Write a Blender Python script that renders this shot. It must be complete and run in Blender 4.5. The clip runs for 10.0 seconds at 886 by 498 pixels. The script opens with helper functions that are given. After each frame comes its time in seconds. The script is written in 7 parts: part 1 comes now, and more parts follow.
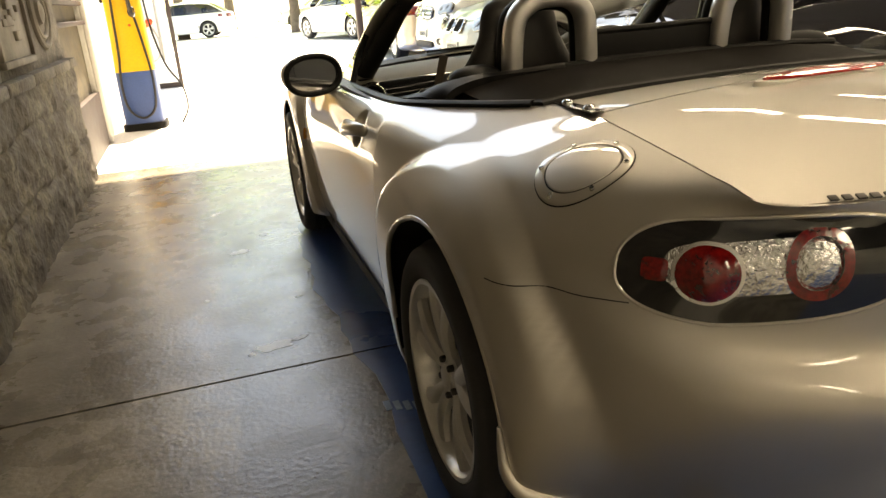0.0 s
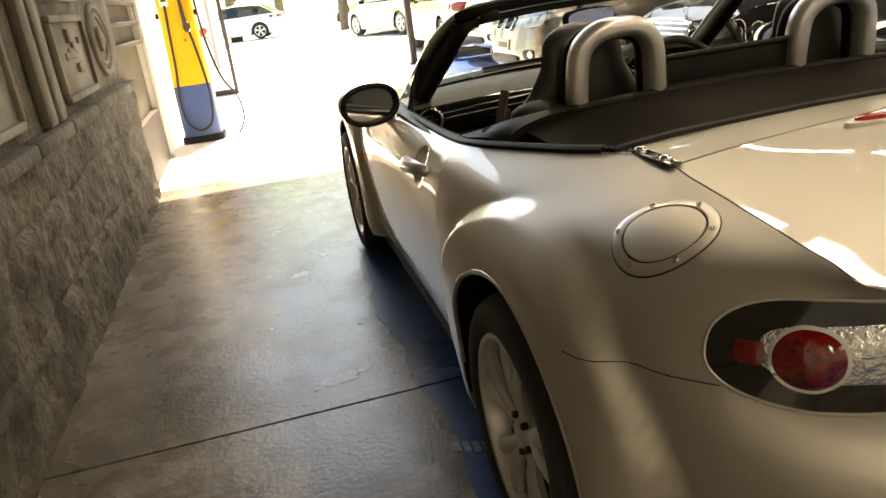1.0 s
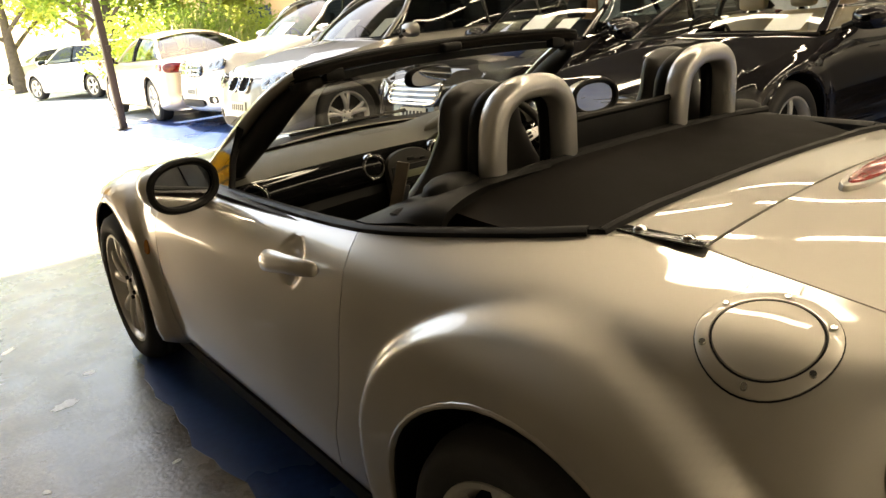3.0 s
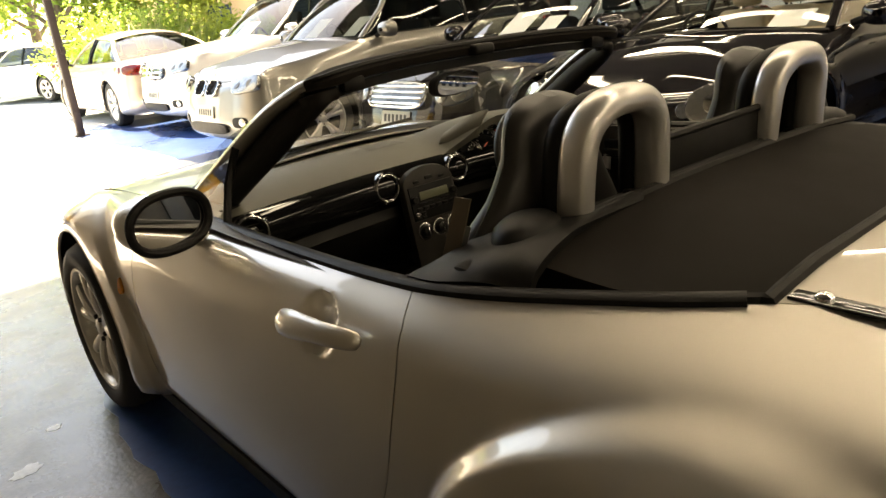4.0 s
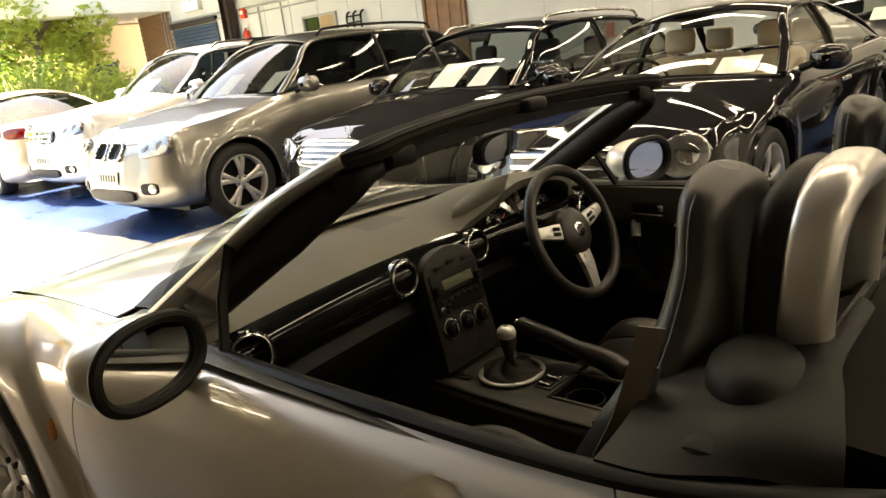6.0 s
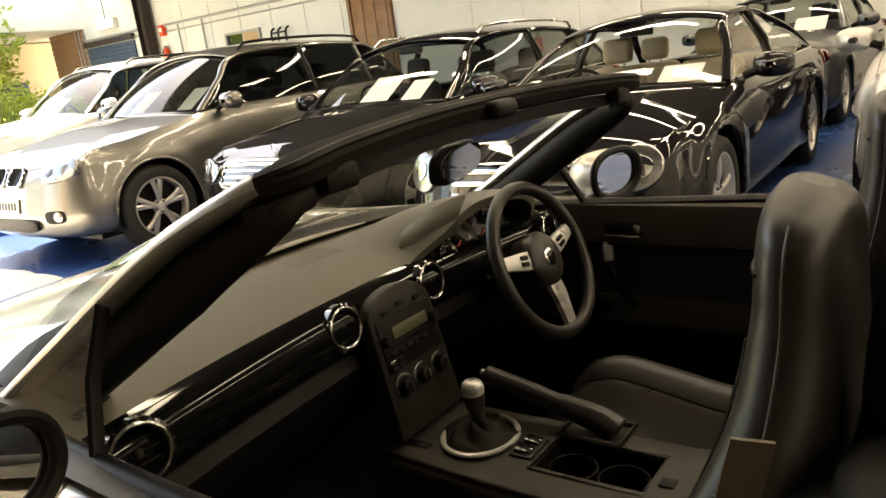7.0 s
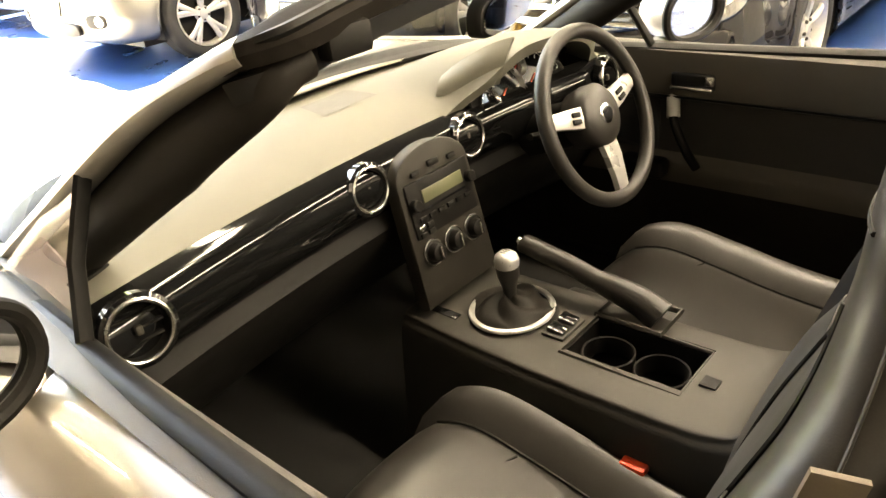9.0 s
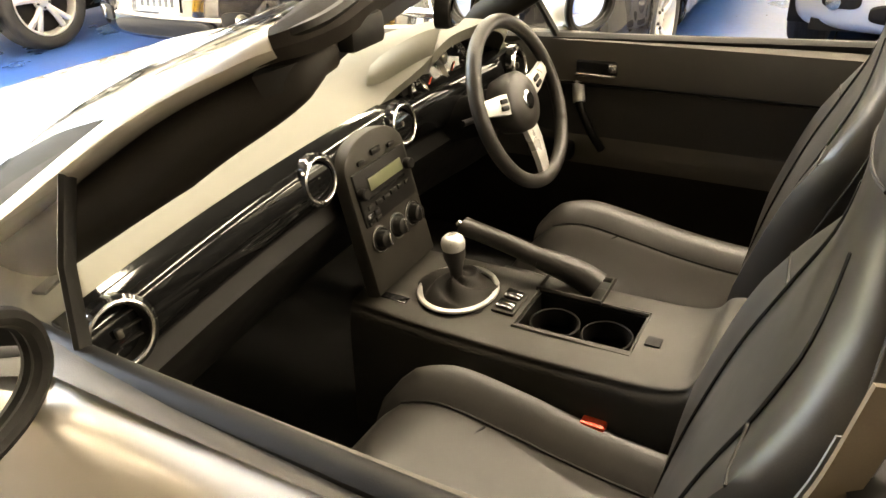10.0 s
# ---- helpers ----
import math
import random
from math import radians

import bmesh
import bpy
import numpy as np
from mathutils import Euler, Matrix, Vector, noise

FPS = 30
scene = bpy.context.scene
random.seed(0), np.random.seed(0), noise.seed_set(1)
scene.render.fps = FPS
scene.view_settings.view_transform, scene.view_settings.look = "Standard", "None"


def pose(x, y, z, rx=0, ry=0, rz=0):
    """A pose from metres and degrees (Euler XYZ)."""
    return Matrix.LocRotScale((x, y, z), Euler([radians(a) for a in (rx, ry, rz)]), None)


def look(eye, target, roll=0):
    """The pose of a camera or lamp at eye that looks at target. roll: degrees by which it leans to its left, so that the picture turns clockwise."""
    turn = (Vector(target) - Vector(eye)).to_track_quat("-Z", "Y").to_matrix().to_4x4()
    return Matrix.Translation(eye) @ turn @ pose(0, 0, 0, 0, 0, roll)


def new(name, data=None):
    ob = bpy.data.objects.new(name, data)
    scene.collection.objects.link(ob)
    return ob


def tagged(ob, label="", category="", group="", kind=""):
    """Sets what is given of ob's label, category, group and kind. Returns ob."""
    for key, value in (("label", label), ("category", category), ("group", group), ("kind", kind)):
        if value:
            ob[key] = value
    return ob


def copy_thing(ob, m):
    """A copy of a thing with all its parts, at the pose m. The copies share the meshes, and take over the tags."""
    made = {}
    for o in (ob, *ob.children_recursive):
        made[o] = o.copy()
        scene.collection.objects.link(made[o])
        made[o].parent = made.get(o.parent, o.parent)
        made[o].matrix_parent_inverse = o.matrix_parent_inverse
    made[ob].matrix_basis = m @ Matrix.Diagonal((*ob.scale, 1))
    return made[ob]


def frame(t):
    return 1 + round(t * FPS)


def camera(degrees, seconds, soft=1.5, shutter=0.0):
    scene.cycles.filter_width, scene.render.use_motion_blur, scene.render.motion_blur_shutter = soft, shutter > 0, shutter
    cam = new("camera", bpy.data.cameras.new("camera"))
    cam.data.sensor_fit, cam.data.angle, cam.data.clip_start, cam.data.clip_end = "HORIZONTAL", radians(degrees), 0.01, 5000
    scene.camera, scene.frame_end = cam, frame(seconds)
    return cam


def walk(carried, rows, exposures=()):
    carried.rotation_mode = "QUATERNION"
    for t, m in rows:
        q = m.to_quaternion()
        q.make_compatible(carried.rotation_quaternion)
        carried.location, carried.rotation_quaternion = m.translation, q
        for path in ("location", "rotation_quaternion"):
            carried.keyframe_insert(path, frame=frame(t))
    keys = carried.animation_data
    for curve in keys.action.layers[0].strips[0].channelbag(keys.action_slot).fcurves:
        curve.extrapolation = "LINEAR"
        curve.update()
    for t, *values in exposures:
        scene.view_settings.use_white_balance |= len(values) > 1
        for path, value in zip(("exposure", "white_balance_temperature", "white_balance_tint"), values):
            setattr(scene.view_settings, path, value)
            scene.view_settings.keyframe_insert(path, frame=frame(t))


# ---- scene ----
cam = camera(62.0, 10.0)
PATH = [
    (0, (-1.212, -1.385, 1.113), (-0.663, 0.422, 0.454), -4.4),
    (0.5, (-1.181, -1.407, 1.211), (-0.731, 0.4, 0.483), -5.4),
    (1, (-1.204, -1.293, 1.231), (-0.8, 0.547, 0.558), -7.5),
    (1.5, (-1.253, -1.142, 1.226), (-0.722, 0.712, 0.697), -6.2),
    (2, (-1.334, -0.997, 1.218), (-0.53, 0.737, 0.63), -4.8),
    (2.5, (-1.432, -0.864, 1.24), (-0.404, 0.725, 0.594), -6.8),
    (3, (-1.436, -0.738, 1.246), (-0.321, 0.807, 0.637), -5.9),
    (3.2, (-1.424, -0.66, 1.24), (-0.292, 0.877, 0.643), -6.7),
    (4.3, (-1.352, -0.266, 1.262), (-0.141, 1.2, 0.643), -5.4),
    (4.5, (-1.36, -0.223, 1.255), (-0.132, 1.24, 0.662), -5.3),
    (5, (-1.417, -0.033, 1.289), (-0.128, 1.397, 0.745), -8.8),
    (5.5, (-1.398, 0.092, 1.294), (-0.009, 1.424, 0.749), -8.1),
    (5.7, (-1.364, 0.137, 1.289), (0.028, 1.474, 0.762), -6.9),
    (6.8, (-1.088, 0.391, 1.244), (0.41, 1.615, 0.737), -8.4),
    (7, (-1.064, 0.442, 1.238), (0.469, 1.623, 0.736), -7.5),
    (7.5, (-0.968, 0.56, 1.239), (0.669, 1.467, 0.534), -6.0),
    (8, (-0.936, 0.588, 1.226), (0.743, 1.261, 0.374), -4.3),
    (8.5, (-0.940, 0.538, 1.254), (0.615, 1.465, 0.412), -4.8),
    (9, (-0.912, 0.517, 1.264), (0.363, 1.735, 0.320), -6.8),
    (9.5, (-0.973, 0.553, 1.274), (0.440, 1.650, 0.360), -4.8),
    (10, (-1.038, 0.629, 1.289), (0.443, 1.525, 0.290), -4.0),
]
EXPOSURES = [(0, 2.55, 9300, 10), (2.0, 2.55, 9300, 10), (5.5, 2.75, 9300, 10), (7.0, 2.9, 9200, 10), (7.5, 3.25, 9200, 10), (8.0, 4.35, 9200, 10), (8.5, 5.05, 9000, 10), (9.0, 5.2, 8800, 10), (10, 5.25, 8700, 10)]
walk(cam, [(t, look(eye, target, roll)) for t, eye, target, roll in PATH], EXPOSURES)

import collections

LAMPS = 5.2          # strength of the ceiling panels

# ---------------------------------------------------------------- world, sun, lamps
world = bpy.data.worlds.new("daylight")
scene.world = world
world.use_nodes = True
wn = world.node_tree.nodes
sky = wn.new("ShaderNodeTexSky")
sky.sky_type = 'NISHITA'
sky.sun_disc = False
sky.sun_elevation = radians(58)
sky.sun_rotation = radians(20)
wn["Background"].inputs["Strength"].default_value = 0.15
world.node_tree.links.new(sky.outputs[0], wn["Background"].inputs["Color"])

sun = new("sun", bpy.data.lights.new("sun", 'SUN'))
sun.data.energy = 5.0
sun.data.angle = radians(0.8)
sun.data.color = (1.0, 0.97, 0.92)
sun.matrix_world = look((0, 0, 20), (-3.3, -9.0, 0.0))


# ---------------------------------------------------------------- geometry helpers
def cat(*some):
    verts, faces = [], []
    for v, f in some:
        n = len(verts)
        verts += [tuple(p) for p in v]
        faces += [tuple(i + n for i in q) for q in f]
    return verts, faces


def xf(vf, m):
    return [tuple(m @ Vector(p)) for p in vf[0]], vf[1]


def mirrored(vf):
    return [(-p[0], p[1], p[2]) for p in vf[0]], [tuple(reversed(q)) for q in vf[1]]


def from_bm(bm):
    bm.verts.index_update()
    out = [tuple(v.co) for v in bm.verts], [tuple(v.index for v in f.verts) for f in bm.faces]
    bm.free()
    return out


def box(c, s, bevel=0.0, seg=2):
    bm = bmesh.new()
    bmesh.ops.create_cube(bm, size=1.0)
    for v in bm.verts:
        v.co = (c[0] + v.co.x * s[0], c[1] + v.co.y * s[1], c[2] + v.co.z * s[2])
    if bevel:
        bmesh.ops.bevel(bm, geom=bm.edges[:], offset=min(bevel, 0.49 * min(s)), segments=seg, profile=0.5, affect='EDGES')
    return from_bm(bm)


def lathe(profile, n=32, cap=True):
    """A turned shape about z from rows of radius and height."""
    verts, faces = [], []
    for r, z in profile:
        for k in range(n):
            a = 2 * math.pi * k / n
            verts.append((r * math.cos(a), r * math.sin(a), z))
    for i in range(len(profile) - 1):
        for k in range(n):
            k2 = (k + 1) % n
            faces.append((i * n + k, i * n + k2, (i + 1) * n + k2, (i + 1) * n + k))
    if cap:
        faces.append(tuple(reversed(range(n))))
        faces.append(tuple((len(profile) - 1) * n + k for k in range(n)))
    return verts, faces


def weights(n, u, closed=False):
    """Catmull-Rom weights of n points at the places u."""
    u = np.atleast_1d(np.asarray(u, float))
    w = np.zeros((len(u), n))
    i = np.floor(u).astype(int)
    if not closed:
        i = np.clip(i, 0, n - 2)
    t = u - i
    parts = (-0.5 * t + t**2 - 0.5 * t**3, 1 - 2.5 * t**2 + 1.5 * t**3, 0.5 * t + 2 * t**2 - 1.5 * t**3, -0.5 * t**2 + 0.5 * t**3)
    rows = np.arange(len(u))
    for k, p in enumerate(parts):
        j = i + k - 1
        if closed:
            np.add.at(w, (rows, j % n), p)
        else:
            low, high = j < 0, j > n - 1
            mid = ~(low | high)
            np.add.at(w, (rows[mid], j[mid]), p[mid])
            np.add.at(w, (rows[low], np.full(low.sum(), 0)), 2 * p[low])
            np.add.at(w, (rows[low], np.full(low.sum(), 1)), -p[low])
            np.add.at(w, (rows[high], np.full(high.sum(), n - 1)), 2 * p[high])
            np.add.at(w, (rows[high], np.full(high.sum(), n - 2)), -p[high])
    return w


def spline(points, n, closed=False):
    """n points along a smooth line through the given ones."""
    p = np.array(points, float)
    u = np.linspace(0, len(p), n, endpoint=False) if closed else np.linspace(0, len(p) - 1, n)
    return weights(len(p), u, closed) @ p


def curve_at(xs, ys, x):
    """A smooth function through points."""
    xs, ys = np.asarray(xs, float), np.asarray(ys, float)
    u = np.interp(x, xs, np.arange(len(xs)))
    return weights(len(xs), u) @ ys


def quads(grid, close_u=False, close_v=False, keep=None):
    """A mesh from an array of rows and columns of points."""
    grid = np.asarray(grid, float)
    nu, nv = grid.shape[:2]
    faces = []
    for i in range(nu if close_u else nu - 1):
        for j in range(nv if close_v else nv - 1):
            i2, j2 = (i + 1) % nu, (j + 1) % nv
            if keep is None or keep[i, j]:
                faces.append((i * nv + j, i * nv + j2, i2 * nv + j2, i2 * nv + j))
    return [tuple(p) for p in grid.reshape(-1, 3)], faces


def frames_along(p, closed=False):
    p = np.asarray(p, float)
    t = np.roll(p, -1, 0) - np.roll(p, 1, 0)
    if not closed:
        t[0], t[-1] = p[1] - p[0], p[-1] - p[-2]
    t /= np.linalg.norm(t, axis=1, keepdims=True) + 1e-12
    ref = np.array([0, 0, 1.0]) if abs(t[:, 2]).mean() < 0.8 else np.array([0, 1.0, 0])
    if closed:
        ref = np.eye(3)[int(np.argmin(np.abs(t).max(axis=0)))]
    a = np.cross(t, ref)
    a /= np.linalg.norm(a, axis=1, keepdims=True) + 1e-12
    return a, np.cross(a, t)


def tube(path, r, n=10, closed=False, flat=1.0, caps=True):
    """A round or flattened tube along a line; r is a number or one for each point."""
    p = np.asarray(path, float)
    a, b = frames_along(p, closed)
    r = np.broadcast_to(np.asarray(r, float), (len(p),))
    ang = np.linspace(0, 2 * np.pi, n, endpoint=False)
    g = p[:, None] + r[:, None, None] * (np.cos(ang)[None, :, None] * a[:, None] + flat * np.sin(ang)[None, :, None] * b[:, None])
    v, f = quads(g, closed, True)
    if caps and not closed:
        f.append(tuple(range(n)))
        f.append(tuple(reversed(range(len(v) - n, len(v)))))
    return v, f


def sweep(path, section, closed=False, caps=True, size=1.0):
    """A closed section (rows of sideways, up) drawn along a line; size is a number or one for each point."""
    p, s = np.asarray(path, float), np.asarray(section, float)
    a, b = frames_along(p, closed)
    k = np.broadcast_to(np.asarray(size, float), (len(p),))[:, None, None]
    g = p[:, None] + k * (s[None, :, :1] * a[:, None] + s[None, :, 1:] * b[:, None])
    v, f = quads(g, closed, True)
    n = len(s)
    if caps and not closed:
        f.append(tuple(range(n)))
        f.append(tuple(reversed(range(len(v) - n, len(v)))))
    return v, f


def slab(outline, depth, bevel=0.0, seg=2):
    """A plate with the given outline in x and y, from z = 0 to depth."""
    bm = bmesh.new()
    face = bm.faces.new([bm.verts.new((x, y, 0)) for x, y in outline])
    face.normal_update()
    if face.normal.z > 0:
        face.normal_flip()
    got = bmesh.ops.extrude_face_region(bm, geom=[face])
    top = [g for g in got["geom"] if isinstance(g, bmesh.types.BMVert)]
    for v in top:
        v.co.z += depth
    if bevel:
        tops = set(top)
        edges = [e for e in bm.edges if e.verts[0] in tops and e.verts[1] in tops]
        bmesh.ops.bevel(bm, geom=edges, offset=bevel, segments=seg, profile=0.5, affect='EDGES')
    bmesh.ops.recalc_face_normals(bm, faces=bm.faces[:])
    return from_bm(bm)


def shell(vf, thick):
    """Gives an open sheet a thickness, along its own normals."""
    p = np.array(vf[0], float)
    used = sorted({k for q in vf[1] for k in q})
    back = {k: n for n, k in enumerate(used)}
    p = p[used]
    faces = [tuple(back[k] for k in q) for q in vf[1]]
    nrm = np.zeros_like(p)
    edges = collections.Counter()
    for q in faces:
        c = np.cross(p[q[1]] - p[q[0]], p[q[2]] - p[q[0]])
        if len(q) == 4:
            c = c + np.cross(p[q[2]] - p[q[0]], p[q[3]] - p[q[0]])
        for a in q:
            nrm[a] += c
        for a, b in zip(q, q[1:] + q[:1]):
            edges[(a, b)] += 1
    nrm /= np.linalg.norm(nrm, axis=1, keepdims=True) + 1e-12
    m = len(p)
    verts = [tuple(x) for x in p] + [tuple(x) for x in p + nrm * (-1.0 * thick)]
    flip_in = -1.0 * thick > 0
    out = [q if not flip_in else tuple(reversed(q)) for q in faces] + [tuple(k + m for k in (reversed(q) if not flip_in else q)) for q in faces]
    for (a, b), k in edges.items():
        if (b, a) not in edges:
            out.append((a, a + m, b + m, b) if not flip_in else (a, b, b + m, a + m))
    return verts, out


def outward(vf, c):
    """Turns a sheet's faces so that they look away from a point."""
    p = np.array(vf[0], float)
    total = 0.0
    for q in vf[1]:
        n = np.cross(p[q[1]] - p[q[0]], p[q[2]] - p[q[0]])
        total += float(n @ (p[list(q)].mean(axis=0) - np.array(c)))
    return vf if total > 0 else (vf[0], [tuple(reversed(q)) for q in vf[1]])


def superellipse(a, b, n=40, e=2.5):
    out = []
    for k in range(n):
        t = 2 * math.pi * k / n
        c, s = math.cos(t), math.sin(t)
        out.append((a * math.copysign(abs(c) ** (2 / e), c), b * math.copysign(abs(s) ** (2 / e), s)))
    return out


def make(name, vf, material, smooth=True, sharp=40):
    me = bpy.data.meshes.new(name)
    me.from_pydata([tuple(p) for p in vf[0]], [], [q for q in vf[1]])
    me.validate()
    for m in material if isinstance(material, (list, tuple)) else [material]:
        me.materials.append(m)
    if smooth:
        me.polygons.foreach_set("use_smooth", [True] * len(me.polygons))
        me.set_sharp_from_angle(angle=radians(sharp))
    me.update()
    return me


def part(name, vf, material, parent=None, label="", smooth=True, sharp=40):
    """One mesh object, under a thing or one of its parts."""
    if isinstance(vf, bmesh.types.BMesh):
        vf = from_bm(vf)
    ob = new(name, make(name, vf, material, smooth, sharp))
    if parent is not None:
        ob.parent = parent
    return tagged(ob, label) if label else ob


def thing(name, label, category, group="", kind="", m=None):
    """An Empty at a thing's base, to hold its parts."""
    ob = new(name)
    ob.empty_display_size = 0.1
    if m is not None:
        ob.matrix_world = m
    return tagged(ob, label, category, group, kind)


def solid(name, vf, material, label, category, group="", kind="", m=None, smooth=True, sharp=40):
    """A thing of one mesh."""
    ob = part(name, vf, material, None, "", smooth, sharp)
    if m is not None:
        ob.matrix_world = m
    return tagged(ob, label, category, group, kind)


# ---------------------------------------------------------------- materials
def mat(name, color, rough=0.5, metal=0.0, var=0.12, scale=6.0, fine=60.0, bump=0.05, coat=0.0, coat_rough=0.05, spec=0.5, rough_var=0.1, dirt=None, dirt_at=(0.5, 0.7), dist=0.004):
    """A surface with broad stains, fine grain and a little relief."""
    m = bpy.data.materials.new(name)
    m.use_nodes = True
    n, l = m.node_tree.nodes, m.node_tree.links
    p = n["Principled BSDF"]
    p.inputs["Metallic"].default_value = metal
    p.inputs["Coat Weight"].default_value = coat
    p.inputs["Coat Roughness"].default_value = coat_rough
    p.inputs["Specular IOR Level"].default_value = spec
    tc = n.new("ShaderNodeTexCoord")
    a = n.new("ShaderNodeTexNoise")
    a.inputs["Scale"].default_value = scale
    a.inputs["Detail"].default_value = 5
    a.inputs["Roughness"].default_value = 0.6
    b = n.new("ShaderNodeTexNoise")
    b.inputs["Scale"].default_value = fine
    b.inputs["Detail"].default_value = 3
    for t in (a, b):
        l.new(tc.outputs["Object"], t.inputs["Vector"])
    mix = n.new("ShaderNodeMath")
    mix.operation = 'MULTIPLY_ADD'
    mix.inputs[1].default_value = 0.4
    l.new(b.outputs["Fac"], mix.inputs[0])
    half = n.new("ShaderNodeMath")
    half.operation = 'MULTIPLY'
    half.inputs[1].default_value = 0.6
    l.new(a.outputs["Fac"], half.inputs[0])
    l.new(half.outputs[0], mix.inputs[2])
    ramp = n.new("ShaderNodeValToRGB")
    lo = [max(0.0, c * (1 - 1.6 * var)) for c in color[:3]]
    hi = [min(1.0, c * (1 + 1.6 * var)) for c in color[:3]]
    ramp.color_ramp.elements[0].position, ramp.color_ramp.elements[0].color = 0.25, (*lo, 1)
    ramp.color_ramp.elements[1].position, ramp.color_ramp.elements[1].color = 0.75, (*hi, 1)
    l.new(mix.outputs[0], ramp.inputs[0])
    out = ramp.outputs[0]
    if dirt is not None:
        d = n.new("ShaderNodeTexNoise")
        d.inputs["Scale"].default_value = scale * 0.35
        d.inputs["Detail"].default_value = 8
        d.inputs["Roughness"].default_value = 0.68
        l.new(tc.outputs["Object"], d.inputs["Vector"])
        r2 = n.new("ShaderNodeValToRGB")
        r2.color_ramp.elements[0].position, r2.color_ramp.elements[1].position = dirt_at
        l.new(d.outputs["Fac"], r2.inputs[0])
        mx = n.new("ShaderNodeMix")
        mx.data_type = 'RGBA'
        mx.inputs["B"].default_value = (*dirt, 1)
        l.new(r2.outputs[0], mx.inputs["Factor"])
        l.new(out, mx.inputs["A"])
        out = mx.outputs["Result"]
    l.new(out, p.inputs["Base Color"])
    rr = n.new("ShaderNodeMapRange")
    rr.inputs["To Min"].default_value = max(0.02, rough - rough_var)
    rr.inputs["To Max"].default_value = min(1.0, rough + rough_var)
    l.new(a.outputs["Fac"], rr.inputs["Value"])
    l.new(rr.outputs[0], p.inputs["Roughness"])
    if bump:
        bp = n.new("ShaderNodeBump")
        bp.inputs["Strength"].default_value = bump
        bp.inputs["Distance"].default_value = dist
        l.new(b.outputs["Fac"], bp.inputs["Height"])
        l.new(bp.outputs[0], p.inputs["Normal"])
    return m


def paint(name, color, metal=0.6, rough=0.35, var=0.03):
    """Car paint: flakes under a clear coat, with faint dust."""
    return mat(name, color, rough, metal, var=var, scale=2.5, fine=900.0, bump=0.0, coat=1.0, coat_rough=0.03, rough_var=0.06, spec=0.5 if metal > 0.2 else 0.0)


def glass(name, tint, rough=0.02):
    m = bpy.data.materials.new(name)
    m.use_nodes = True
    n, l = m.node_tree.nodes, m.node_tree.links
    n.remove(n["Principled BSDF"])
    tr = n.new("ShaderNodeBsdfTransparent")
    tr.inputs[0].default_value = (*tint, 1)
    gl = n.new("ShaderNodeBsdfGlossy")
    gl.inputs["Roughness"].default_value = rough
    lw = n.new("ShaderNodeLayerWeight")
    p5 = n.new("ShaderNodeMath")
    p5.operation = 'POWER'
    p5.inputs[1].default_value = 5.0
    l.new(lw.outputs["Facing"], p5.inputs[0])
    fr = n.new("ShaderNodeMath")
    fr.operation = 'MULTIPLY_ADD'
    fr.inputs[1].default_value = 0.94
    fr.inputs[2].default_value = 0.06
    l.new(p5.outputs[0], fr.inputs[0])
    mx = n.new("ShaderNodeMixShader")
    l.new(fr.outputs[0], mx.inputs[0])
    l.new(tr.outputs[0], mx.inputs[1])
    l.new(gl.outputs[0], mx.inputs[2])
    l.new(mx.outputs[0], n["Material Output"].inputs[0])
    return m


def leaf(name, color):
    """Thin leaves that let some light through."""
    m = mat(name, color, 0.5, 0, var=0.35, scale=2.0, fine=9, bump=0)
    n, l = m.node_tree.nodes, m.node_tree.links
    tr = n.new("ShaderNodeBsdfTranslucent")
    tr.inputs[0].default_value = (min(0.8, color[0] * 4.0), min(0.8, color[1] * 3.8), color[2] * 2.6, 1)
    mx = n.new("ShaderNodeMixShader")
    mx.inputs[0].default_value = 0.6
    l.new(n["Principled BSDF"].outputs[0], mx.inputs[1])
    l.new(tr.outputs[0], mx.inputs[2])
    l.new(mx.outputs[0], n["Material Output"].inputs[0])
    return m


def glow(name, color, strength):
    m = bpy.data.materials.new(name)
    m.use_nodes = True
    p = m.node_tree.nodes["Principled BSDF"]
    p.inputs["Base Color"].default_value = (0.8, 0.8, 0.8, 1)
    p.inputs["Emission Color"].default_value = (*color, 1)
    p.inputs["Emission Strength"].default_value = strength
    return m


silver = paint("champagne_silver_paint", (0.50, 0.465, 0.405), 0.86, 0.46)
suv_silver = paint("grey_silver_paint", (0.205, 0.198, 0.178), 0.8, 0.36)
white_silver = paint("pale_silver_paint", (0.62, 0.61, 0.58), 0.55, 0.35)
black_paint = paint("black_paint", (0.012, 0.011, 0.012), 0.0, 0.25)
dark_paint = paint("dark_blue_grey_paint", (0.03, 0.032, 0.04), 0.3, 0.3)
white_paint_car = paint("white_car_paint", (0.75, 0.75, 0.73), 0.0, 0.3)
hoop_silver = mat("satin_silver_plastic", (0.62, 0.60, 0.57), 0.3, 0.75, var=0.03, bump=0.02, fine=300, coat=0.3)
black_plastic = mat("black_plastic", (0.0085, 0.0078, 0.0070), 0.50, 0, spec=0.14, var=0.15, scale=20, fine=500, bump=0.12, dist=0.001)
gloss_black = mat("gloss_black_plastic", (0.008, 0.008, 0.008), 0.08, 0, var=0.05, bump=0.0, coat=1.0, rough_var=0.03)
pad_plastic = mat("pale_grey_dash_pad", (0.122, 0.117, 0.094), 0.6, 0, spec=0.3, var=0.06, scale=15, fine=700, bump=0.25, dist=0.001)
